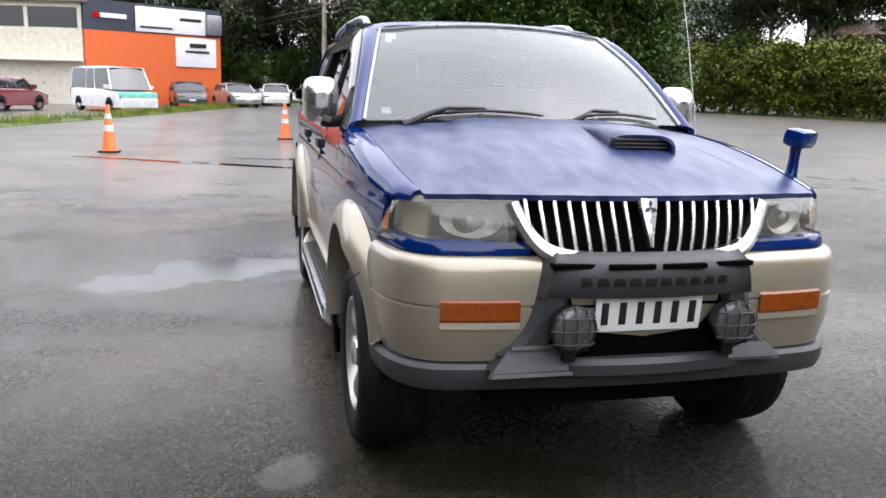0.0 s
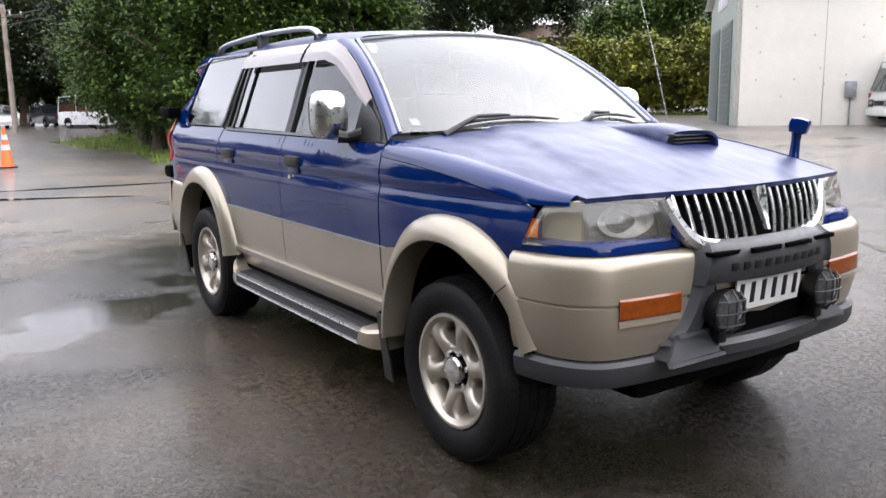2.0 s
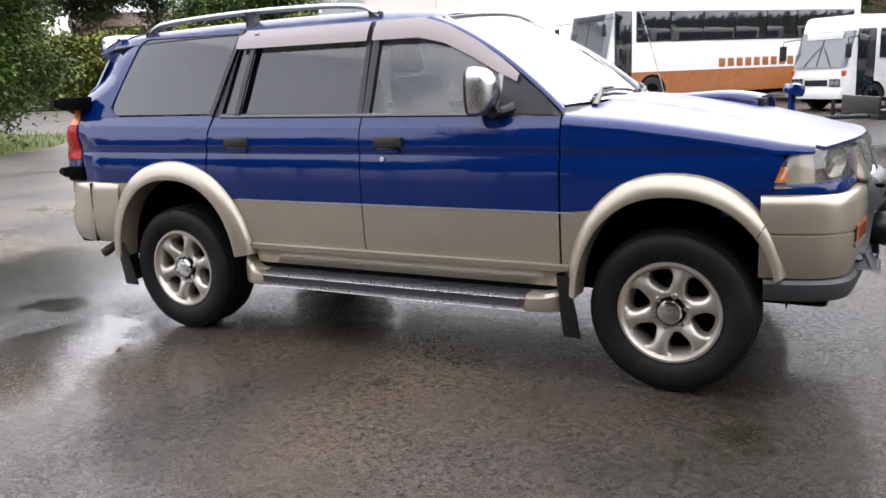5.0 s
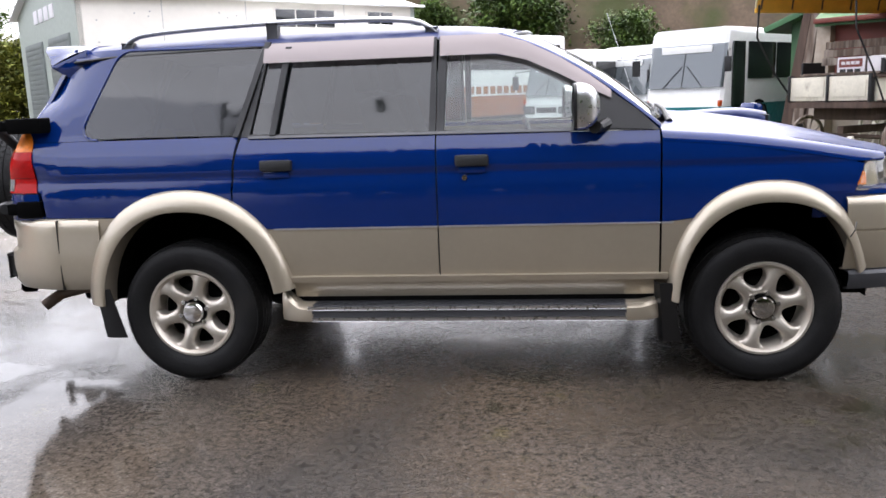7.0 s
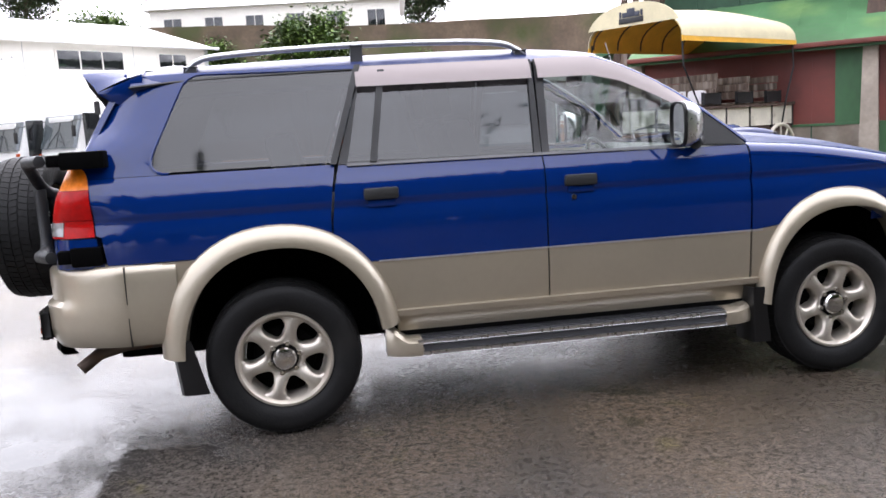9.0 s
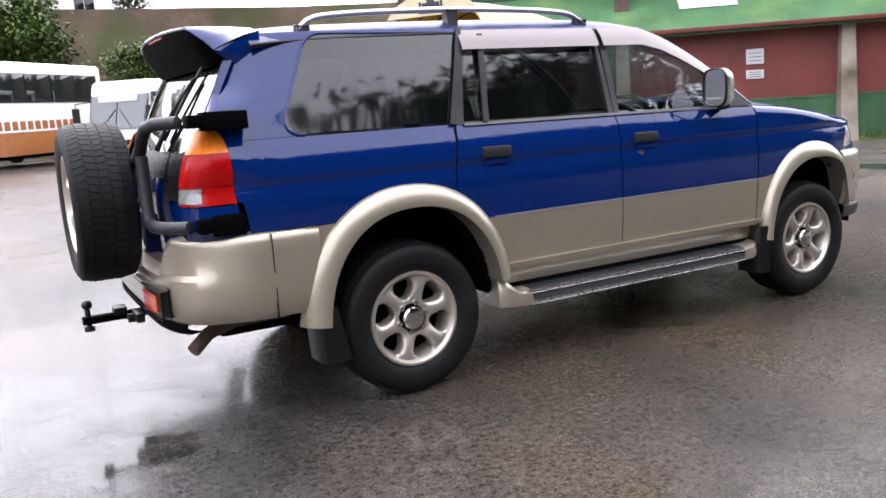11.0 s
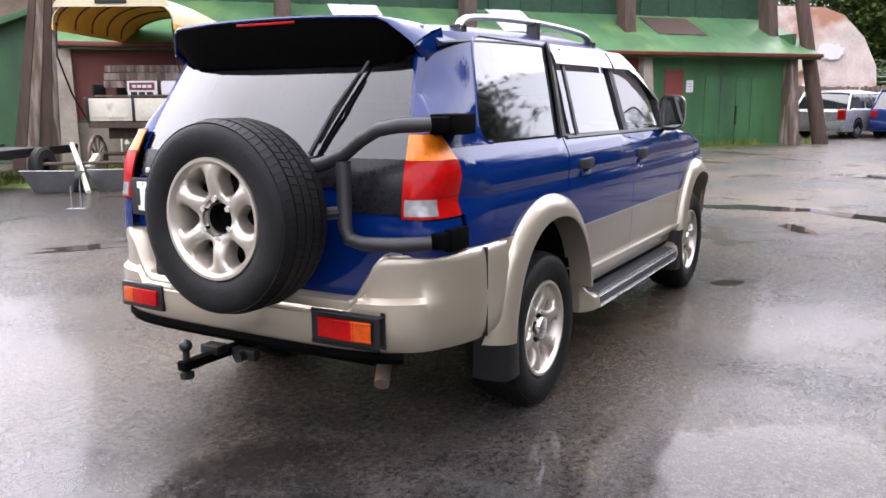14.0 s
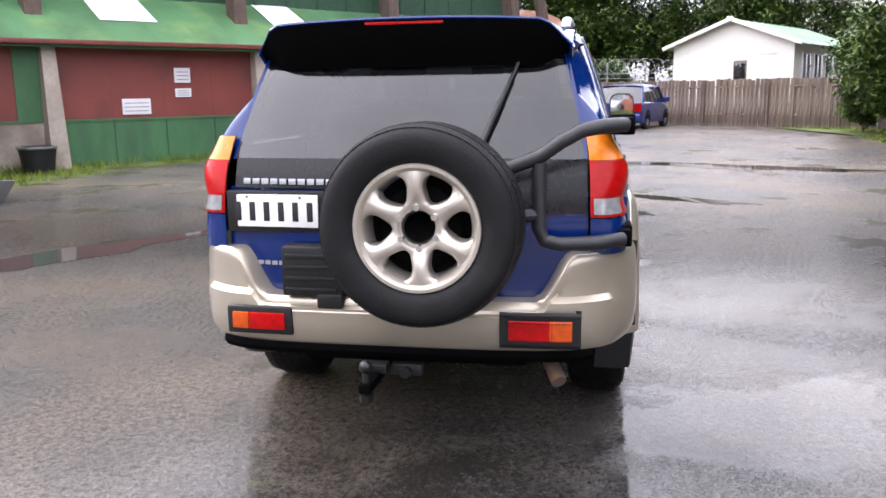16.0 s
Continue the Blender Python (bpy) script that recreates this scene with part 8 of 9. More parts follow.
    part("headboard", boxed(-0.2, 0.012, -w * 0.62, w * 0.62, 0, 0.17, 0.01), BUS_WHITE if not words else NAVY_WALL, body, at=pose(nose(0, H - 0.60) + 0.02, 0, H - 0.60, 0, 0, 0))
    return b


def on(x, y, az):
    return pose(x, y, ground_z(x, y) - 0.02, 0, 0, az)


bus(on(-6.3, 21.6, 230), 10.5, 2.45, 3.25, BUS_BROWN, 1.0, "white and rust-brown coach parked in the yard", pod=True, words=13)
bus(on(3.95, 17.25, 229), 9.0, 2.3, 2.78, BUS_TEAL, 0.82, "white and teal bus parked in the yard")
bus(on(0.55, 20.75, 229), 6.6, 1.95, 2.50, BUS_WHITE, 0.9, "plain white minibus with a sloping windscreen", small=True)
bus(on(2.75, 21.3, 229), 6.6, 2.0, 2.62, BUS_BLUE, 0.62, "white minibus with a blue skirt", small=True)
bus(on(-9.2, 24.0, 230), 6.6, 2.0, 2.62, BUS_BLUE, 0.85, "white minibus with a blue lower front", small=True)
bus(on(-11.2, 24.9, 230), 6.4, 1.95, 2.50, BUS_WHITE, 0.9, "plain white minibus parked by the warehouse wall", small=True)


# ---- parked cars ----
def parked_car(m, name, L, W, H, paint, label, nose=0.9, tail=0.15, belt=0.92, van=False, lower=None):
    """A car facing +x, centred on its length: bodywork, glass, roof, wheels, lamps, plates."""
    c = thing(name, label, "car" if not van else "van", "parked cars", m)
    w = W / 2
    hx = L / 2
    # side profile of the lower body
    def low(z0, o=0.0):
        bm = bmesh.new()
        rows = []
        for q, zt, sc in ((-1, belt - 0.10, 0.90), (-0.97, belt - 0.02, 0.96), (-0.8, belt + 0.02, 1.0), (-0.2, belt + 0.01, 1.0), (0.3, belt - 0.01, 1.0), (0.62, belt - 0.08, 0.99), (0.88, belt - 0.20, 0.95), (0.97, belt - 0.32, 0.90), (1.0, belt - 0.45, 0.86)):
            rows.append([(q * hx, y * sc, z) for y, z in rounded(w, z0, zt, 0.09)])
        vs = grid(bm, rows)
        bm.faces.new(vs[0])
        bm.faces.new(list(reversed(vs[-1])))
        bmesh.ops.recalc_face_normals(bm, faces=bm.faces)
        return bm
    body = part("body", low(0.22), paint, c, "painted body")
    if lower:
        part("lower_front", boxed(hx * 0.72, hx * 0.985, -w * 0.88, w * 0.88, 0.45, belt - 0.12, 0.06), lower, body)
    xr, xf = -hx + tail, hx - nose
    fr = 0.62 if not van else 0.45
    bm = bmesh.new()
    rows = []
    for xb, xt, z, sc in ((0, 0, belt - 0.03, 0.96), (0.35, 0.35, belt + (H - belt) * 0.5, 0.90), (0.8, 0.8, H - 0.10, 0.82)):
        k = (z - belt) / (H - belt)
        a, b = xr + 0.30 * max(0, k) * (1.5 if not van else 0.15), xf - fr * 1.15 * max(0, k)
        rows.append([(a, -w * sc, z), (a - 0.04, 0, z), (a, w * sc, z), ((a + b) / 2, w * sc * 1.01, z), (b, w * sc * 0.97, z), (b + 0.10, 0, z), (b, -w * sc * 0.97, z), ((a + b) / 2, -w * sc * 1.01, z)])
    grid(bm, rows, close_v=True)
    outward(bm, (0, 0, belt + 0.2))
    gl = part("glasshouse", bm, CAR_GLASS, body, "dark windows")
    bm = bmesh.new()
    k = (H - 0.11 - belt) / (H - belt)
    a, b = xr + 0.30 * k * (1.5 if not van else 0.15), xf - fr * 1.15 * k
    rows = []
    for j in range(9):
        x = a - 0.06 + (b + 0.10 - a + 0.06) * j / 8
        e = math.sin(math.pi * (0.12 + 0.76 * j / 8))
        rows.append([(x, w * 0.85 * q, H - 0.13 + 0.13 * e * (1 - q ** 4) ** 0.5) for q in (-1, -0.92, -0.6, 0, 0.6, 0.92, 1)])
    grid(bm, rows)
    outward(bm, (0, 0, 0))
    part("roof", shell(bm, 0.02), paint, body)
    for sg in (-1, 1):
        for q in (0.0, 0.40, 0.62, 1.0):
            x0 = xr + (xf - xr) * q
            x1 = a + (b - a) * q
            bm = bmesh.new()
            tube(bm, [(x0, sg * w * 0.965, belt - 0.03), (x1, sg * w * 0.83, H - 0.10)], 0.035 if q in (0.0, 1.0) else 0.022, 6)
            part("pillar", bm, paint, body)
        for x in (hx * 0.62, -hx * 0.62):
            bm = bmesh.new()
            lathe(bm, [(0.18, -0.09), (0.29, -0.10), (0.305, -0.06), (0.305, 0.06), (0.29, 0.10), (0.18, 0.09)], 24, 'Y', (x, sg * (w - 0.09), 0.305))
            wh = part("wheel", bm, TYRE, c)
            bm = bmesh.new()
            lathe(bm, [(0.19, sg * 0.085), (0.15, sg * 0.07), (0.05, sg * 0.095), (0.001, sg * 0.095)], 18, 'Y', (x, sg * (w - 0.09), 0.305))
            part("rim", bm, STEEL, wh)
            # near-black sheet on the body side stands for shade inside the arch
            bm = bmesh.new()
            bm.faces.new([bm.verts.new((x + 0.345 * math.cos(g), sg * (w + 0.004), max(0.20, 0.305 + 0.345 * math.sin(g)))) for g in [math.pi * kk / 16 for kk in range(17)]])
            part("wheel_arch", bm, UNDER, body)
        part("tail_lamp", boxed(-hx - 0.005, -hx + 0.22, sg * w * 0.70, sg * w * 0.925, belt - 0.30, belt - 0.06, 0.03), RED, body, "red tail lamp")
        part("headlamp", boxed(hx * 0.86, hx * 0.975, sg * w * 0.55, sg * w * 0.90, belt - 0.40, belt - 0.27, 0.03), WHITE_LENS, body, "headlamp")
        part("door_mirror", boxed(xf - 0.25, xf - 0.12, sg * (w - 0.02), sg * (w + 0.16), belt + 0.02, belt + 0.14, 0.03), paint, body)
    part("rear_bumper", boxed(-hx - 0.06, -hx + 0.15, -w * 0.94, w * 0.94, 0.30, 0.54, 0.05), paint, body)
    part("plate_bar", boxed(-hx - 0.068, -hx - 0.058, -0.18, 0.18, 0.60 if not van else 0.5, 0.70 if not van else 0.6, 0.003), SIGN_WHITE, body)
    part("plate_bar", boxed(hx * 0.99, hx + 0.01, -0.18, 0.18, 0.36, 0.46, 0.003), SIGN_WHITE, body)
    return c


def park(x, y, az, *a, **k):
    return parked_car(pose(x, y, ground_z(x, y), 0, 0, az), *a, **k)


park(25.6, -0.05, -20, "hatchback", 4.2, 1.75, 1.50, CAR_SILVER, "silver hatchback parked by the fence", 1.15, 0.12)
park(25.9, -2.1, -20, "hatchback", 3.6, 1.72, 1.58, CAR_BLUE, "blue tall hatchback parked by the fence", 0.75, 0.10)
park(-35.5, -7.1, 34, "panel_van", 4.8, 1.9, 2.0, CAR_WHITE, "white van with a mint green nose", 0.75, 0.1, 1.0, True, MINT)
park(-34.0, -11.3, 160, "hatchback", 4.2, 1.7, 1.45, CAR_RED, "maroon hatchback parked beyond the verge", 1.1, 0.15)
park(-45.5, -4.6, 10, "saloon", 4.5, 1.75, 1.45, CAR_DARK, "dark saloon parked beyond the verge", 1.2, 0.6)
park(-47.5, -2.0, 20, "saloon", 4.4, 1.75, 1.42, CAR_SILVER, "silver saloon parked beyond the verge", 1.2, 0.6)
park(-52, 0.5, 0, "saloon", 4.4, 1.75, 1.45, CAR_WHITE, "white saloon parked beyond the verge", 1.2, 0.6)
park(-56, 3.4, 5, "estate_car", 4.6, 1.75, 1.5, CAR_WHITE, "white estate car parked beyond the verge", 1.2, 0.15)
park(-58, 6.8, 10, "saloon", 4.4, 1.75, 1.45, CAR_DARK, "dark grey saloon parked beyond the verge", 1.2, 0.6)
park(-50, 8.2, 30, "panel_van", 4.8, 1.85, 2.0, CAR_WHITE, "white van parked under the trees", 0.7, 0.1, 1.0, True)
park(-62, 11.0, 0, "saloon", 4.4, 1.75, 1.45, CAR_SILVER, "silver saloon parked beyond the verge", 1.2, 0.6)


# ---- white warehouse ----
WARE = pose(-15.1, 22.5, 0.0, 0, 0, 43.6)    # local x along the long wall, y back along the gable end
ware = thing("warehouse", "long white warehouse with roller doors in its gable end", "warehouse", at=WARE)
WL, WD, WE, WP = 13.9, 9.6, 5.25, 6.6
part("long_wall", boxed(0.0, WL, 0.0, 0.2, 0.0, WE), WHITE_PAINT, ware, "white long wall with patched bolt holes")
part("back_wall", boxed(0.0, WL, WD - 0.2, WD, 0.0, WE), WHITE_PAINT, ware)
for x in (-0.02, WL - 0.18):
    bm = bmesh.new()
    bm.faces.new([bm.verts.new((x, y, z)) for y, z in ((0, 0), (WD, 0), (WD, WE), (WD / 2, WP), (0, WE))])
    r = bmesh.ops.extrude_face_region(bm, geom=list(bm.faces))
    for v in [g for g in r["geom"] if isinstance(g, bmesh.types.BMVert)]:
        v.co.x += 0.2
    bmesh.ops.recalc_face_normals(bm, faces=bm.faces)
    part("gable_wall", bm, GREY_GREEN, ware, "grey-green gable wall")
for y0, y1 in ((1.0, 4.2), (5.3, 8.5)):
    d = part("roller_door", boxed(-0.07, -0.02, y0, y1, 0.0, 4.0, 0.01), GREY_DOOR, ware, "grey roller door")
    for k in range(20):
        part("door_slat", boxed(-0.085, -0.07, y0 + 0.03, y1 - 0.03, 0.05 + 0.195 * k, 0.21 + 0.195 * k, 0.006), GREY_DOOR, d)
for k in range(4):
    part("lettering_bar", boxed(-0.05, -0.02, 3.0 + 0.9 * k, 3.65 + 0.9 * k, 4.7, 5.2, 0.01), SIGN_WHITE, ware)
for sg in (0, 1):
    bm = bmesh.new()
    y0, z0, y1, z1 = (-0.35, WE - 0.08, WD / 2, WP + 0.05) if sg == 0 else (WD + 0.35, WE - 0.08, WD / 2, WP + 0.05)
    rows = []
    for k in range(29):
        x = -0.3 + (WL + 0.6) * k / 28
        rows.append([(x, y0 + (y1 - y0) * q, z0 + (z1 - z0) * q + 0.02 * (k % 2)) for q in (0, 1)])
    grid(bm, rows)
    outward(bm, (5, WD / 2, 0))
    part("roof_slope", shell(bm, 0.05), PALE_ROOF, ware, "pale ribbed roof slope")
part("gutter", boxed(-0.3, WL + 0.3, -0.45, -0.33, WE - 0.12, WE - 0.02, 0.02), PALE_ROOF, ware, "white gutter")
for x0, x1, n in ((7.3, 9.95, 3), (11.5, 12.8, 2)):
    wf = part("window", boxed(x0 - 0.06, x1 + 0.06, -0.03, 0.0, 4.18, 4.96, 0.01), WHITE_PAINT, ware, "strip of small high windows")
    st = (x1 - x0) / n
    for k in range(n):
        part("window_pane", boxed(x0 + st * k + 0.03, x0 + st * (k + 1) - 0.03, -0.045, -0.03, 4.24, 4.90, 0.005), BUS_GLASS, wf)
r_ = random.Random(5)
for k in range(26):
    x, z = r_.uniform(0.6, 7.0), r_.uniform(1.0, 4.8)
    part("bolt_mark", boxed(x, x + 0.05, -0.006, 0.0, z, z + 0.05, 0.002), STEEL, ware)
for x in (2.9, 6.1, 10.4):
    part("panel_joint", boxed(x, x + 0.02, -0.005, 0.0, 0.1, WE - 0.1, 0.001), STEEL, ware)
bm = bmesh.new()
box(bm, 3.6, 3.95, -0.2, 0.0, 1.2, 1.75, 0.02)
cyl(bm, (3.78, -0.08, 0.1), (3.78, -0.08, 1.2), 0.03)
part("meter_box", bm, STEEL, ware, "grey meter box on a pipe")

# ---- mossy bank, white house above, behind the buses ----
bank = bmesh.new()
line = dense_line([(-14, 47), (0, 44), (14, 40), (24, 33), (32, 24)], 1.4)
rows = []
for i, (x, y) in enumerate(line):
    rows.append([(x + 0.5 * noise.noise((x * 0.3, z * 0.5, 1)) - z * 0.05, y + z * 0.16 + 0.5 * noise.noise((y * 0.4, z * 0.6, 5)), ground_z(x, y) - 0.3 + z) for z in (0, 0.8, 1.6, 2.4, 3.2, 4.0, 4.8, 5.6, 6.4, 7.2)])
grid(bank, rows)
bank.normal_update()
if sum(f.normal.y for f in bank.faces) > 0:
    bmesh.ops.reverse_faces(bank, faces=bank.faces)
shell(bank, 0.6)
tagged(part("retaining_bank", bank, BANK), "high brown mossy retaining bank behind the buses", "bank", kind="structure")
ledge = bmesh.new()
grid(ledge, [[(x + 0.2, y + 0.55 + 0.1 * q, ground_z(x, y) + 3.4 + 0.12 * q) for q in (0, 1)] for x, y in line])
shell(ledge, 0.25)
tagged(part("bank_ledge", ledge, CONCRETE), "stained concrete ledge along the bank", "ledge", kind="structure")


def upper_house(m, L, D, H, label, roof_m, wall_m):
    hs = thing("house", label, "house", "houses", m)
    part("wall", boxed(0, L, 0, D, -3.5, H, 0.02), wall_m, hs, "plain wall")
    bm = bmesh.new()
    bm.faces.new([bm.verts.new((-0.4, y, z)) for y, z in ((-0.4, H), (D / 2, H + D * 0.27), (D + 0.4, H))])
    r = bmesh.ops.extrude_face_region(bm, geom=list(bm.faces))
    for v in [g for g in r["geom"] if isinstance(g, bmesh.types.BMVert)]:
        v.co.x += L + 0.8
    bmesh.ops.recalc_face_normals(bm, faces=bm.faces)
    part("roof", bm, roof_m, hs, "pitched roof")
    for k in range(max(1, int(L / 2.6))):
        x = 0.9 + 2.6 * k
        w_ = part("window", boxed(x - 0.06, x + 1.16, -0.05, 0.0, H - 1.75, H - 0.55, 0.01), WHITE_PAINT, hs, "window")
        part("pane", boxed(x, x + 0.53, -0.065, -0.05, H - 1.69, H - 0.61, 0.004), BUS_GLASS, w_)
        part("pane", boxed(x + 0.57, x + 1.1, -0.065, -0.05, H - 1.69, H - 0.61, 0.004), BUS_GLASS, w_)
    return hs


ROOF_GREY = mat("grey_roof_tiles", (0.14, 0.12, 0.11), 0.7, vary=0.2, scale=2)
ROOF_BROWN = mat("brown_roof_tiles", (0.15, 0.10, 0.08), 0.7, vary=0.2, scale=2)
PALE_WALL = mat("pale_render", (0.46, 0.42, 0.37), 0.7, vary=0.1)
# white building with a railing over the bank
hs = upper_house(pose(-10.5, 52, 6.2, 0, 0, -6), 16, 8, 3.6, "white flat-fronted building above the bank", PALE_ROOF, WHITE_PAINT)
bm = bmesh.new()
for k in range(30):
    cyl(bm, (-1 + 0.6 * k, -1.3, 0.0), (-1 + 0.6 * k, -1.3, 1.05), 0.02, seg=5)
for z in (0.55, 1.05):
    cyl(bm, (-1, -1.3, z), (16.4, -1.3, z), 0.025, seg=6)
part("railing", bm, IRON, hs, "thin dark railing")
part("terrace", boxed(-1.5, 17, -1.6, 0.0, -2.2, 0.0, 0.05), WHITE_PAINT, hs, "white terrace wall")
GREY_WALL = mat("grey_brown_render", (0.24, 0.22, 0.205), 0.75, vary=0.1)
upper_house(pose(-55.8, 43.1, 3.9, 0, 0, 48), 8.2, 5, 2.6, "grey-brown house with a brown tiled roof beyond the hedge", ROOF_BROWN, GREY_WALL)
upper_house(pose(-47, 62, 2.5, 0, 0, -40), 9, 7, 3.2, "pale house with a dark roof beyond the warehouse", ROOF_GREY, PALE_WALL)

# ---- orange building across the road ----
ob_ = thing("roadside_shop", "orange and navy roadside shop with white sign boards", "shop", at=pose(-45.45, -9.95, 0.0, 0, 0, 123.4))
part("wall", boxed(0, 8.45, 0.0, 9, 0, 4.13), ORANGE_WALL, ob_, "orange wall")
part("parapet", boxed(-0.02, 8.47, -0.02, 9.02, 4.13, 5.75), NAVY_WALL, ob_, "dark navy parapet")
part("sign_board", boxed(2.95, 7.4, -0.10, -0.025, 4.2, 5.6, 0.02), SIGN_WHITE, ob_, "long white sign board")
part("sign_board", boxed(5.4, 8.1, -0.08, 0.0, 2.3, 4.02, 0.02), SIGN_WHITE, ob_, "square white sign board")
for x0, x1, z0, z1 in ((0.9, 2.4, 4.8, 5.05), (5.7, 7.1, 4.95, 5.13), (3.2, 5.2, 4.4, 4.52), (6.3, 7.4, 3.45, 3.7), (6.0, 7.6, 3.15, 3.27)):
    part("sign_bar", boxed(x0, x1, -0.13, -0.085 if x0 > 2 else -0.021, z0, z1, 0.01), INK if z1 < 4.6 or x0 > 5 else SIGN_WHITE, ob_)
part("sign_mark", boxed(0.5, 0.85, -0.06, -0.021, 4.8, 5.08, 0.01), RED, ob_)
shop2 = thing("showroom", "cream showroom with a band of dark windows", "showroom", at=pose(-48.15, -21.66, 0.0, 0, 0, 77))
part("wall", boxed(0, 11.9, 0.0, 9, 0, 4.15), CREAM, shop2, "cream wall")
part("upper_wall", boxed(0, 11.9, 0.0, 9, 5.25, 5.5), CREAM, shop2)
part("window_band", boxed(0.1, 11.8, 0.1, 8.9, 4.15, 5.25), BUS_GLASS, shop2, "dark window band")
for k in range(5):
    part("mullion", boxed(0.0 + 2.92 * k, 0.2 + 2.92 * k, 0.0, 0.12, 4.15, 5.25), CREAM, shop2)
part("parapet_end", boxed(7.42, 8.44, -0.3, -0.025, 4.25, 5.45, 0.12), STEEL, ob_, "rounded silver end of the parapet")
part("roof", boxed(-0.4, 12.2, -0.4, 9.4, 5.5, 5.7, 0.03), ROOF_GREY, shop2, "flat grey roof")
part("canopy", boxed(0, 11.9, -0.8, 0.0, 2.35, 2.5, 0.02), WHITE_PAINT, shop2)

# ---- timber fence, wire, painted board and white house beyond ----
FENCE = dense_line([(21.5, 2.6), (30.5, 1.2), (29.5, -1.6), (27.7, -3.7), (23.4, -8.75), (20.5, -11.5), (14, -15.5), (4, -19)], 0.155)
fence = thing("board_fence", "weathered brown timber board fence with pale worn boards", "fence")
fr = random.Random(8)
proto = []
for v_ in range(4):
    proto.append(part("fence_board", boxed(-0.077, 0.077, -0.011, 0.011, 0.0, 1.64 + 0.015 * v_, 0.004), OLD_WOOD, fence))
for i in range(0, len(FENCE) - 1):
    (x0, y0), (x1, y1) = FENCE[i], FENCE[i + 1]
    if i > 290:
        break
    a = math.degrees(math.atan2(y1 - y0, x1 - x0))
    lap = 0.026 * (i % 2)
    at = pose((x0 + x1) / 2 + lap * math.sin(radians(a)), (y0 + y1) / 2 - lap * math.cos(radians(a)), ground_z(x0, y0) + fr.uniform(-0.02, 0.02), fr.uniform(-1, 1), fr.uniform(-1, 1), a)
    if i < 4:
        proto[i].matrix_basis = at
    else:
        share("fence_board", proto[fr.randrange(4)], fence, at)
for i in range(6, 290, 16):
    x, y = FENCE[i]
    share("fence_post", part("fence_post", boxed(-0.06, 0.06, -0.06, 0.06, 0.0, 1.66, 0.008), OLD_WOOD, fence, at=pose(x, y, ground_z(x, y), 0, 0, 40)), fence, pose(x + 0.03, y + 0.05, ground_z(x, y)))
for z in (0.45, 1.4):
    bm = bmesh.new()
    tube(bm, [(x + 0.06, y + 0.05, ground_z(x, y) + z) for x, y in FENCE[:290:12]], 0.04, 4)
    part("fence_rail", bm, OLD_WOOD, fence)
for s, z0, z1 in ((112, 1.28, 1.52), (117, 1.30, 1.46)):
    x, y = FENCE[s]
    part("fence_notice", boxed(-0.16, 0.16, -0.03, -0.015, z0, z1, 0.003), SIGN_WHITE, fence, "small white notice", at=pose(x, y, ground_z(x, y), 0, 0, 49))
wire = thing("razor_wire", "coils of razor wire on a mesh fence", "wire fence")
bm = bmesh.new()
wl_ = [(33.5 + 0.0 * k, 5.5 - 0.42 * k, 2.2) for k in range(22)]
for k in range(22):
    x, y, z = wl_[k]
    tube(bm, [(x + 0.1 * math.sin(g), y + 0.1 * math.cos(g) + 0.28 * math.cos(g), z + 0.35 + 0.32 * math.sin(g)) for g in [2 * math.pi * j / 14 for j in range(14)]], 0.007, 4, closed=True)
part("coils", bm, STEEL, wire, "steel coils")
bm = bmesh.new()
for k in range(0, 22, 4):
    x, y, z = wl_[k]
    cyl(bm, (x, y, 0), (x, y, z + 0.5), 0.03, seg=6)
for z in (1.4, 2.0, 2.2):
    cyl(bm, (33.5, 5.5, z), (33.5, -3.4, z), 0.012, seg=5)
part("mesh_frame", bm, STEEL, wire)
# painted board: a big tapering hoarding with pale and tan patches, no picture
board_m = mat("painted_hoarding", (0.62, 0.52, 0.47), 0.7, vary=0.2, scale=1.2, stain=(0.40, 0.20, 0.13), stain_scale=0.55, stain_at=(0.48, 0.60))
hb = thing("painted_hoarding", "tall tapering hoarding painted in pale pink and tan patches", "hoarding", at=pose(31.75, 3.45, 0.0, 0, 0, -76.6))
bm = bmesh.new()
bm.faces.new([bm.verts.new((x, 0, z)) for x, z in ((-2.0, 0.3), (4.1, 0.3), (3.9, 2.6), (3.4, 3.7), (2.6, 4.6), (1.9, 4.9), (-2.0, 5.2))])
shell(bm, 0.12)
part("panel", bm, board_m, hb)
for k, (x, z, w_, h_) in enumerate(((2.2, 3.2, 0.5, 0.35), (0.6, 2.4, 0.8, 0.4), (3.0, 1.6, 0.5, 0.6), (1.4, 1.4, 0.6, 0.35), (-0.6, 3.6, 0.7, 0.5))):
    bm = bmesh.new()
    bm.faces.new([bm.verts.new((p[0], 0, p[1])) for p in blob(x, z, w_, h_, 30 * k, 40 + k, 0.5, 20)])
    shell(bm, 0.01)
    part("painted_patch", bm, (SIGN_WHITE, CANVAS_CREAM, board_m)[k % 3], hb, at=pose(0, -0.135, 0))
    bm = bmesh.new()
    bm.faces.new([bm.verts.new((p[0], 0, p[1])) for p in blob(x, z, w_, h_, 30 * k, 40 + k, 0.5, 20)])
    shell(bm, 0.01)
    part("painted_patch", bm, (SIGN_WHITE, CANVAS_CREAM, board_m)[k % 3], hb, at=pose(0, 0.02, 0))
part("brace", boxed(-1.0, -0.8, 0.1, 1.6, 0.0, 0.25), DARK_WOOD, hb)
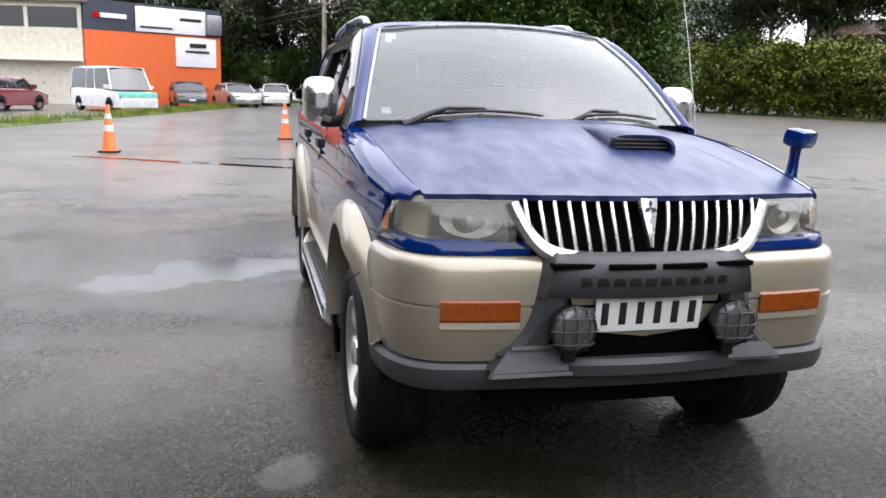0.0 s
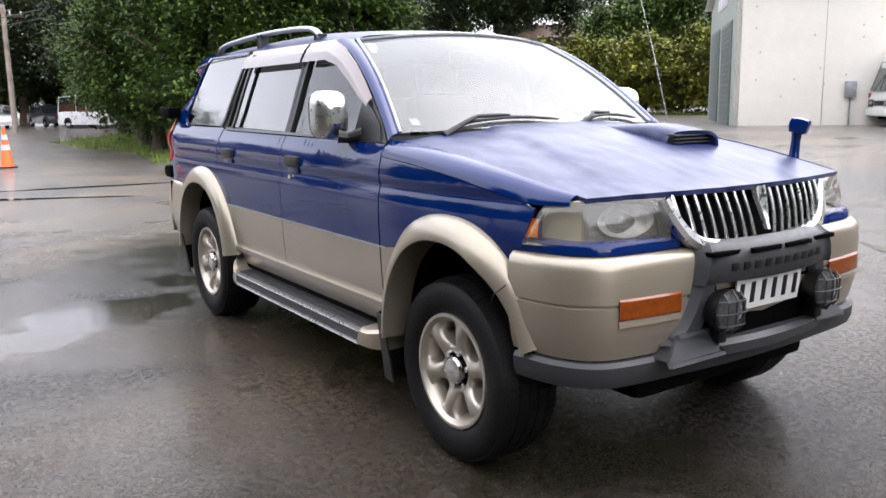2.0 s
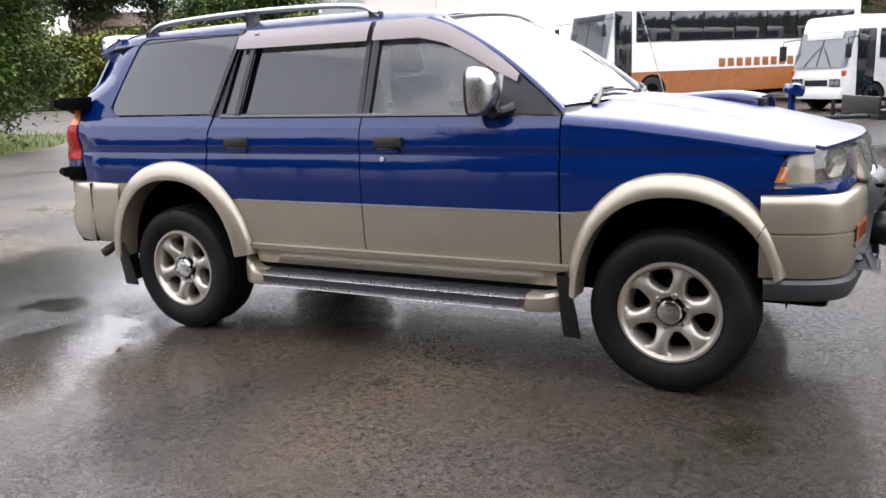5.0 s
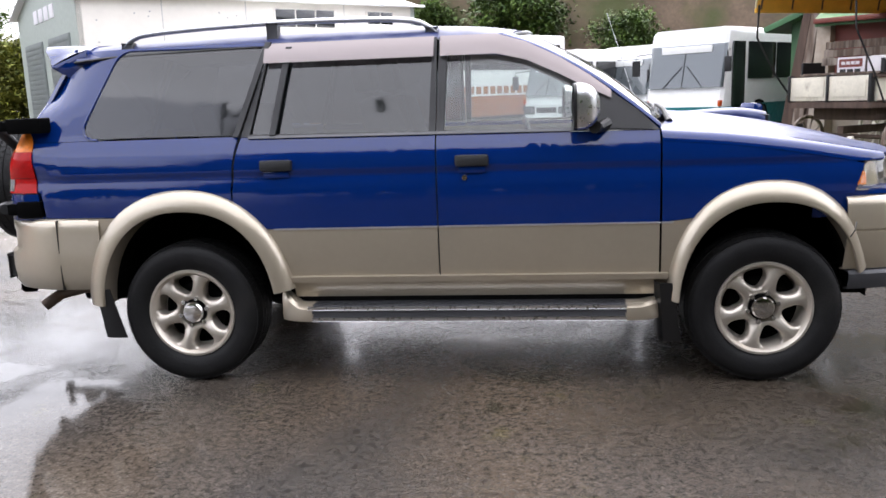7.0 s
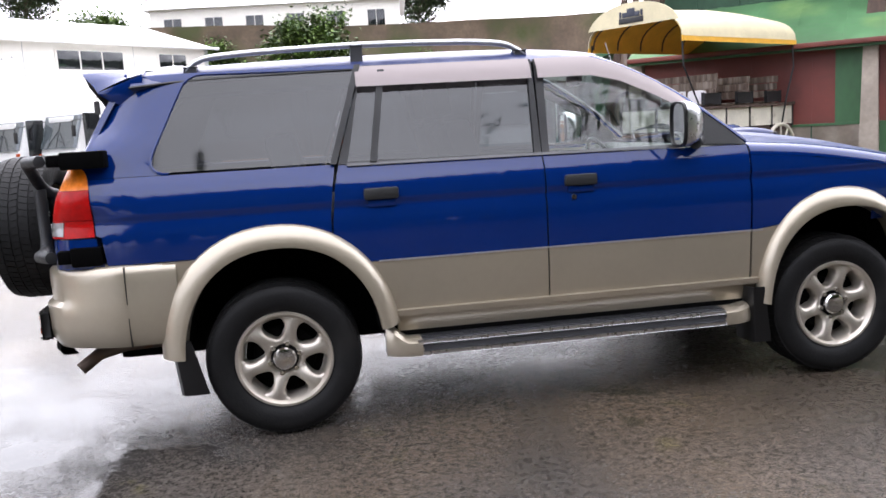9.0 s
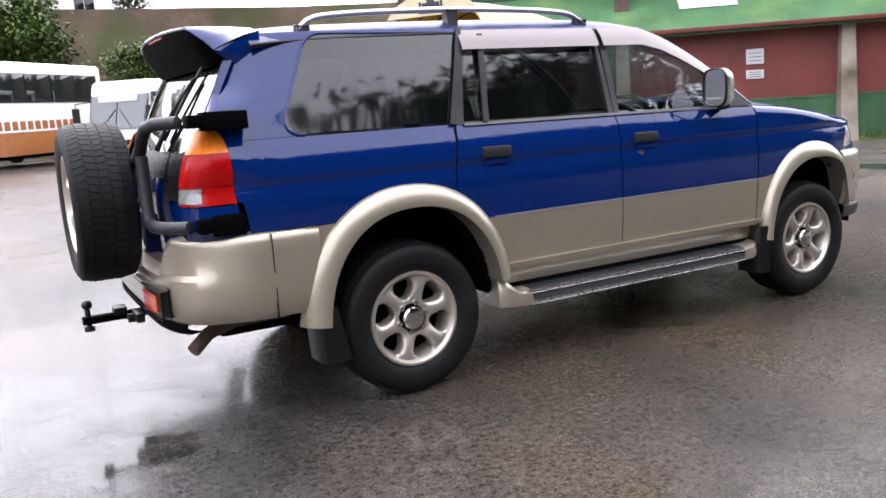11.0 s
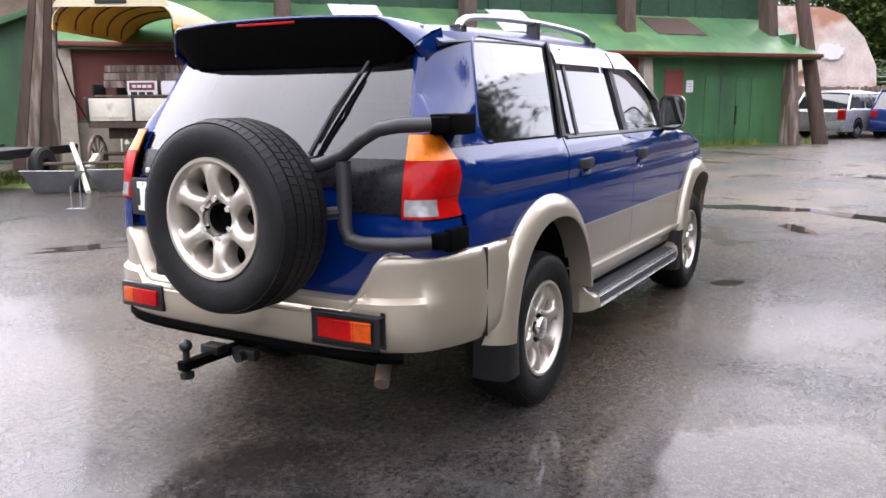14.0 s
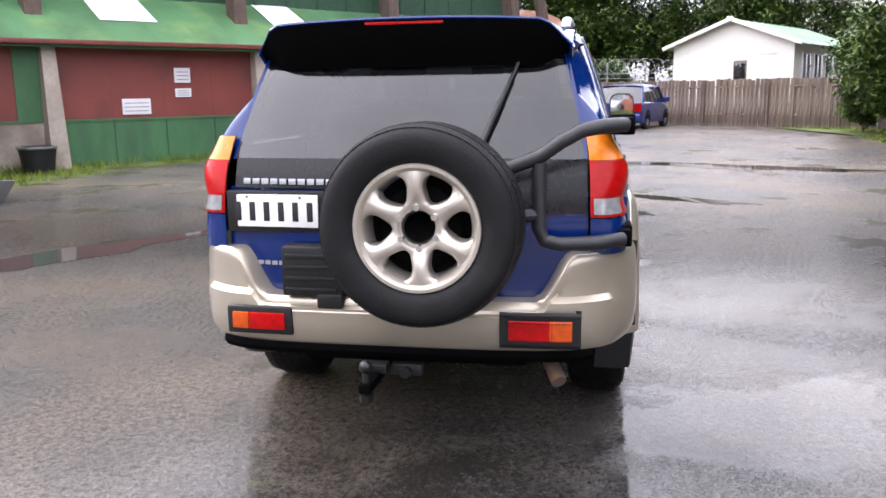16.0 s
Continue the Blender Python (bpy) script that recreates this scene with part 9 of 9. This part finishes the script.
# white weatherboard house with a green roof
wh = thing("weatherboard_house", "white weatherboard house with a green iron roof", "house", at=pose(40.1, -4.7, 0.6, 0, 0, -121))
HW, HL, HE, HR = 6.1, 10.5, 3.1, 4.2
for k in range(26):
    z = 0.12 * k
    part("weatherboard", boxed(0, HW, -0.02 - 0.012, 0.02, z, z + 0.125, 0.004), WHITE_PAINT, wh)
bm = bmesh.new()
bm.faces.new([bm.verts.new((x, 0.0, z)) for x, z in ((0, HE), (HW, HE), (HW / 2, HR))])
r = bmesh.ops.extrude_face_region(bm, geom=list(bm.faces))
for v in [g for g in r["geom"] if isinstance(g, bmesh.types.BMVert)]:
    v.co.y += 0.12
bmesh.ops.recalc_face_normals(bm, faces=bm.faces)
part("gable", bm, WHITE_PAINT, wh, "white gable")
part("side_wall", boxed(HW - 0.12, HW, 0.02, HL, 0, HE), WHITE_PAINT, wh, "white side wall")
part("side_wall", boxed(0, 0.12, 0.02, HL, 0, HE), WHITE_PAINT, wh)
part("end_wall", boxed(0.12, HW - 0.12, HL - 0.12, HL, 0, HE), WHITE_PAINT, wh)
for sg in (0, 1):
    bm = bmesh.new()
    rows = []
    for k in range(25):
        y = -0.4 + (HL + 0.8) * k / 24
        rows.append([((-0.45 if sg == 0 else HW + 0.45) + ((HW / 2) - (-0.45 if sg == 0 else HW + 0.45)) * q, y, HE - 0.18 + (HR + 0.06 - HE + 0.18) * q + 0.02 * (k % 2)) for q in (0, 1)])
    grid(bm, rows)
    outward(bm, (HW / 2, 5, 0))
    part("roof_slope", shell(bm, 0.05), ROOF_GREEN, wh, "green iron roof slope")
    part("bargeboard", boxed(0, 3.9, -0.03, 0.03, -0.1, 0.08, 0.005), WHITE_PAINT, wh, at=pose(-0.45 if sg == 0 else HW + 0.45, -0.42, HE - 0.16, 0, -math.degrees(math.atan2(HR - HE + 0.2, HW / 2 + 0.45)), 0) if sg == 0 else pose(HW + 0.45, -0.42, HE - 0.16, 0, 180 + math.degrees(math.atan2(HR - HE + 0.2, HW / 2 + 0.45)), 0))
for x, z0, z1, w_ in ((3.2, 1.3, 2.25, 0.66), (1.2, 2.30, 2.36, 0.8), (4.4, 2.52, 2.58, 0.9)):
    wn_ = part("window", boxed(x, x + w_, -0.07, -0.02, z0, z1, 0.01), WHITE_PAINT if z1 - z0 < 0.2 else OLD_WOOD, wh)
    if z1 - z0 > 0.2:
        part("pane", boxed(x + 0.06, x + w_ - 0.06, -0.08, -0.07, z0 + 0.06, z1 - 0.06, 0.004), BUS_GLASS, wn_)
for k in range(5):
    y = 1.0 + 1.75 * k
    w_ = part("window", boxed(HW, HW + 0.05, y, y + 1.3, 0.5, 2.6, 0.01), SIGN_WHITE, wh, "pale window")
    part("pane", boxed(HW + 0.05, HW + 0.06, y + 0.1, y + 0.62, 0.6, 2.5, 0.004), BUS_SCREEN, w_)
    part("pane", boxed(HW + 0.05, HW + 0.06, y + 0.68, y + 1.2, 0.6, 2.5, 0.004), BUS_SCREEN, w_)
upper_house(pose(78, -20, 9.0, 0, 0, -95), 10, 8, 3.4, "white house high on the wooded slope", PALE_ROOF, WHITE_PAINT)

# ---- utility poles and wires ----
def pole(x, y, h, label, arm=True):
    p = thing("utility_pole", label, "pole", "utility poles", pose(x, y, ground_z(x, y)))
    bm = bmesh.new()
    cyl(bm, (0, 0, 0), (0, 0, h), 0.15, 0.11, 10)
    part("post", bm, CONCRETE, p)
    if arm:
        part("crossarm", boxed(-0.06, 0.06, -0.9, 0.9, h - 0.6, h - 0.46, 0.01), DARK_WOOD, p)
        for k in (-0.8, -0.3, 0.3, 0.8):
            b2 = bmesh.new()
            cyl(b2, (0, k, h - 0.46), (0, k, h - 0.30), 0.035, seg=8)
            part("insulator", b2, SIGN_WHITE, p)


pole(-44, 3.0, 6.4, "pale concrete utility pole by the road")
pole(-38, 20.5, 8.5, "thin pale pole before the hedge", False)
pole(2.5, 55, 16, "timber utility pole above the bank")
bm = bmesh.new()
for k in (-0.8, 0.8):
    tube(bm, [(-44 + dx, 3 + k + dx * 0.25, 6.1 - 0.5 * math.sin(math.pi * (dx + 40) / 80)) for dx in range(-40, 41, 8)], 0.02, 4)
tagged(part("overhead_wires", bm, IRON), "thin overhead wires along the road", "wires", kind="structure")


# ---- trees, hedge and woods ----
def leaf_cloud(seed, clumps, per, crown, leaf, flat=1.0, droop=0.0):
    """Leaves as small bent blades gathered in clumps inside a crown (rx, ry, rz, centre height)."""
    r = random.Random(seed)
    rx, ry, rz, cz = crown
    verts, faces = [], []
    k = 0
    while k < clumps:
        x, y, z = r.uniform(-1, 1), r.uniform(-1, 1), r.uniform(-1, 1)
        d = math.sqrt(x * x + y * y + z * z)
        if d > 1 or d < 0.35 or noise.noise((x * 2.1 + seed, y * 2.1, z * 2.1)) < -0.18:
            continue
        k += 1
        bump = 0.80 + 0.35 * noise.noise((x * 1.7, y * 1.7 + seed, z * 1.7))
        c = Vector((x * rx * bump, y * ry * bump, cz + z * rz * bump))
        cr = r.uniform(0.25, 0.6) * min(rx, rz) * 0.32
        for _ in range(per):
            p = c + Vector((r.gauss(0, cr), r.gauss(0, cr), r.gauss(0, cr * 0.7)))
            a, b = r.uniform(0, 6.28), r.gauss(-0.3 - droop, 0.5)
            L, w = leaf * r.uniform(0.6, 1.3), leaf * r.uniform(0.22, 0.42) * flat
            d1 = Vector((math.cos(a) * math.cos(b), math.sin(a) * math.cos(b), math.sin(b)))
            s = Vector((-math.sin(a), math.cos(a), r.uniform(-0.6, 0.6))).normalized()
            n = len(verts)
            verts += [p + s * w, p - s * w, p + d1 * L]
            faces.append((n, n + 1, n + 2))
    me = bpy.data.meshes.new("leaves")
    me.from_pydata(verts, [], faces)
    return me


def trunk_mesh(seed, h, r0, limbs, crown):
    r = random.Random(seed + 50)
    bm = bmesh.new()
    pts = [Vector((0.12 * h * 0.1 * noise.noise((k * 0.7, seed, 0)), 0.1 * h * 0.1 * noise.noise((seed, k * 0.7, 2)), h * k / 8)) for k in range(9)]
    tube(bm, pts, [r0 * (1.25 if k == 0 else 1 - 0.085 * k) for k in range(9)], 9)
    for j in range(limbs):
        t = r.uniform(0.3, 0.9)
        b = pts[int(t * 8)]
        a = 6.28 * j / limbs + r.uniform(-0.4, 0.4)
        reach = crown[0] * r.uniform(0.55, 0.9)
        up = r.uniform(0.35, 0.8) * crown[2]
        q = [b + Vector((math.cos(a) * reach * s, math.sin(a) * reach * s, up * s ** 0.8)) + Vector((r.gauss(0, 0.1), r.gauss(0, 0.1), 0)) * s for s in (0, 0.25, 0.5, 0.75, 1)]
        tube(bm, q, [r0 * 0.42 * (1 - 0.8 * s) for s in (0, 0.25, 0.5, 0.75, 1)], 6)
    return bm


def tree(name, label, seed, h, r0, crown, clumps, per, leaf, material, category="tree", limbs=7, group="trees"):
    t = thing(name, label, category, group)
    part("trunk", trunk_mesh(seed, h, r0, limbs, crown), BARK, t, "brown trunk and limbs")
    me = leaf_cloud(seed, clumps, per, crown, leaf)
    me.materials.append(material)
    c = new("crown", me)
    c.parent = t
    return t


def scatter(proto, places):
    """places: x, y, turn, size. The first stands for the pattern itself."""
    x, y, a, s = places[0]
    proto.matrix_basis = pose(x, y, ground_z(x, y) - 0.05, 0, 0, a) @ Matrix.Diagonal((s, s, s, 1))
    for x, y, a, s in places[1:]:
        o = copy_thing(proto, pose(x, y, ground_z(x, y) - 0.05, 0, 0, a))
        o.scale = (s, s, s)


rt = random.Random(21)
T1 = tree("broadleaf_tree", "dense green broadleaf tree in the planted bed behind the car", 1, 4.2, 0.20, (2.6, 2.6, 3.5, 3.3), 135, 215, 0.14, LEAF_A)
T2 = tree("broadleaf_tree", "tall dark green broadleaf tree with gaps in its crown", 2, 6.5, 0.26, (3.5, 3.5, 5.2, 5.6), 135, 125, 0.22, LEAF_B, limbs=9)
scatter(T1, [(-17.2, 4.6, 0, 1.0), (-16.9, 8.2, 80, 1.05), (-19.2, 9.6, 150, 0.95), (-19.3, 6.2, 210, 1.25), (-21.5, 4.2, 30, 1.0), (-24.5, 4.6, 300, 0.95), (-22, 10, 95, 1.2), (-28.5, 5.5, 170, 1.0)])
scatter(T2, [(-27, 9, 0, 1.15), (-30, 13.5, 70, 1.2), (-34, 9, 200, 1.2), (-38, 13, 320, 1.25), (-44, 9, 45, 1.2), (-50, 13, 99, 1.3), (-57, 10, 150, 1.35), (-64, 6, 12, 1.4),
             (-66, -3, 200, 1.5), (-70, -14, 260, 1.5), (-63, 16, 33, 1.4), (-72, 2, 80, 1.5), (-60, -22, 130, 1.4), (-40, 18, 20, 1.0), (-46, 17, 70, 1.1), (-68, 10, 110, 1.5), (-55, 19, 160, 1.2), (-72, -8, 200, 1.5), (-78, -20, 250, 1.6), (-66, -32, 300, 1.5), (-76, 12, 45, 1.5), (-70, 20, 10, 1.4), (-80, -2, 85, 1.6), (-64, 25, 60, 1.2), (-36, 6.5, 10, 0.9), (-53, 34, 75, 0.95), (-56, 31, 140, 1.05), (3.0, -15.2, 30, 1.10), (6.6, -16.0, 120, 1.16), (10.2, -15.4, 250, 1.08)])
HEDGE = tree("hedge_shrub", "yellow-green feathery hedge shrub taller than a man", 3, 1.2, 0.06, (1.5, 1.5, 1.75, 1.55), 110, 105, 0.15, LEAF_C, "shrub", 5, "hedge shrubs")
places = []
for i, (x, y) in enumerate(dense_line([(-63, 24), (-57, 28), (-50, 32), (-42, 34.5), (-33, 35.5), (-25.5, 37)], 1.3)):
    places.append((x + rt.uniform(-0.4, 0.4), y + rt.uniform(-0.4, 0.4), rt.uniform(0, 360), rt.uniform(1.35, 1.75)))
scatter(HEDGE, places)
PALM = tree("pine_tree", "tall thin-crowned pine far behind the hedge", 4, 9.0, 0.22, (3.6, 3.6, 3.6, 9.2), 120, 90, 0.30, LEAF_B, limbs=10)
scatter(PALM, [(-50, 35.5, 40, 1.05), (-48, 38.8, 200, 1.0), (-46.5, 43, 310, 0.95), (-52, 40, 90, 1.1), (-64, 42, 0, 1.0), (-56, 46, 60, 1.1), (-72, 36, 120, 1.2), (-50, 54, 180, 1.0), (-44, 58, 240, 1.1), (-80, 28, 20, 1.3), (-36, 60, 70, 0.95), (-30, 64, 10, 0.9), (-22, 66, 100, 1.0), (-10, 64, 190, 1.0), (8, 60, 80, 0.9)])
BANKT = tree("bank_tree", "leafy tree standing before the retaining bank", 5, 4.0, 0.16, (2.5, 2.5, 2.5, 4.6), 120, 105, 0.22, LEAF_A)
scatter(BANKT, [(-0.6, 41.5, 0, 1.15), (5.0, 40.0, 50, 0.8), (-12, 44, 100, 1.2), (-20, 46, 170, 1.3), (-27, 47, 240, 1.2), (14, 45, 10, 1.0), (22, 39, 80, 1.1), (-6, 45.5, 300, 0.9), (-45, 46, 20, 1.05), (-41.5, 43, 130, 1.15), (-40, 46.5, 200, 1.3), (-37, 47, 290, 1.2), (-44, 50, 60, 1.5), (-50, 33.5, 160, 0.9)])
WOOD = tree("slope_tree", "dark green tree of the wooded slope", 6, 6.0, 0.25, (4.3, 4.3, 6.2, 5.6), 150, 92, 0.33, LEAF_A)
places = [(40, 8, 0, 0.9), (44, 13, 40, 1.1), (38, 15, 100, 1.0)]
for k in range(20):
    x = rt.uniform(46, 74)
    places.append((x, rt.uniform(-16, 34) + (x - 46) * 0.1, rt.uniform(0, 360), rt.uniform(0.75, 1.0)))
places += [(56, -7, 10, 1.2), (59, -12, 80, 1.2), (56, -1, 200, 1.2), (52, 3, 33, 1.1), (62, -5, 140, 1.4), (66, -13, 99, 1.3), (48, 6, 10, 1.0), (63, -17, 40, 1.0), (57, 9, 60, 1.3), (34.5, 9.5, 20, 0.6), (52, -28, 10, 1.1), (60, -34, 70, 1.2), (44, -32, 130, 1.0), (36, -36, 200, 1.0), (30, 20, 44, 0.9), (34, 26, 10, 1.0), (27, 31, 80, 0.9)]
scatter(WOOD, [(p[0], p[1], p[2], min(p[3], 0.95)) for p in places if not (36 < p[0] < 54 and -16 < p[1] < -1)])
SHRUB = tree("overhanging_shrub", "large-leaved green shrub of the fence end, also set in an added unseen row", 7, 1.6, 0.07, (1.9, 1.9, 1.7, 2.1), 150, 95, 0.17, LEAF_A, "shrub", 7, "fence shrubs")
# the row near y = -11.7 is unseen, added to darken the door reflections
scatter(SHRUB, [(20.0, -8.9, 200, 0.95), (20.7, -8.4, 20, 0.42), (17.9, -8.7, 300, 1.1), (16.6, -9.6, 0, 1.0), (15.0, -10.2, 80, 1.15), (19.8, -10.0, 150, 1.0), (12.0, -11.2, 10, 1.2), (36.6, 1.0, 60, 0.75), (36.3, 3.0, 100, 0.6), (37, -1.2, 10, 0.8), (38, 4.5, 70, 0.9)] + [(9.0 - 2.2 * k, -11.7 - 0.5 * math.sin(2.3 * k), 47 * k, 1.0 + 0.12 * math.sin(1.7 * k)) for k in range(12)] + [(-65.5 + 1.2 * math.sin(k), -8 + 3.4 * k, 71 * k, 1.25 + 0.2 * math.sin(2.1 * k)) for k in range(8)])
# woods and streets on the unseen sides, to close the place round for reflections
BACK = tree("yard_edge_tree", "broad tree along the far edge of the yard", 8, 5.0, 0.24, (4.2, 4.2, 5.6, 5.4), 330, 60, 0.42, LEAF_B)
places = []
for k in range(34):
    a = radians(250 + 58 * k / 33)
    d = rt.uniform(22.0, 29)
    places.append((d * math.cos(a) + 2, d * math.sin(a), rt.uniform(0, 360), rt.uniform(1.05, 1.4)))
places += [(d * math.cos(radians(g)), d * math.sin(radians(g)), 40 * k, (1.45 if g < 320 else 1.2) + 0.05 * (k % 4)) for k, (g, d) in enumerate(((309, 33), (312, 37), (315, 32), (318, 36), (321, 33), (324, 37), (327, 34), (330, 38), (329, 46), (322, 44), (293, 27), (296, 25.5), (299, 28), (301, 26), (303, 28), (305, 25.5), (307, 28), (309, 26.5), (312, 27)))]
scatter(BACK, [p for p in places if not (p[0] < -20 and p[1] > -26)])
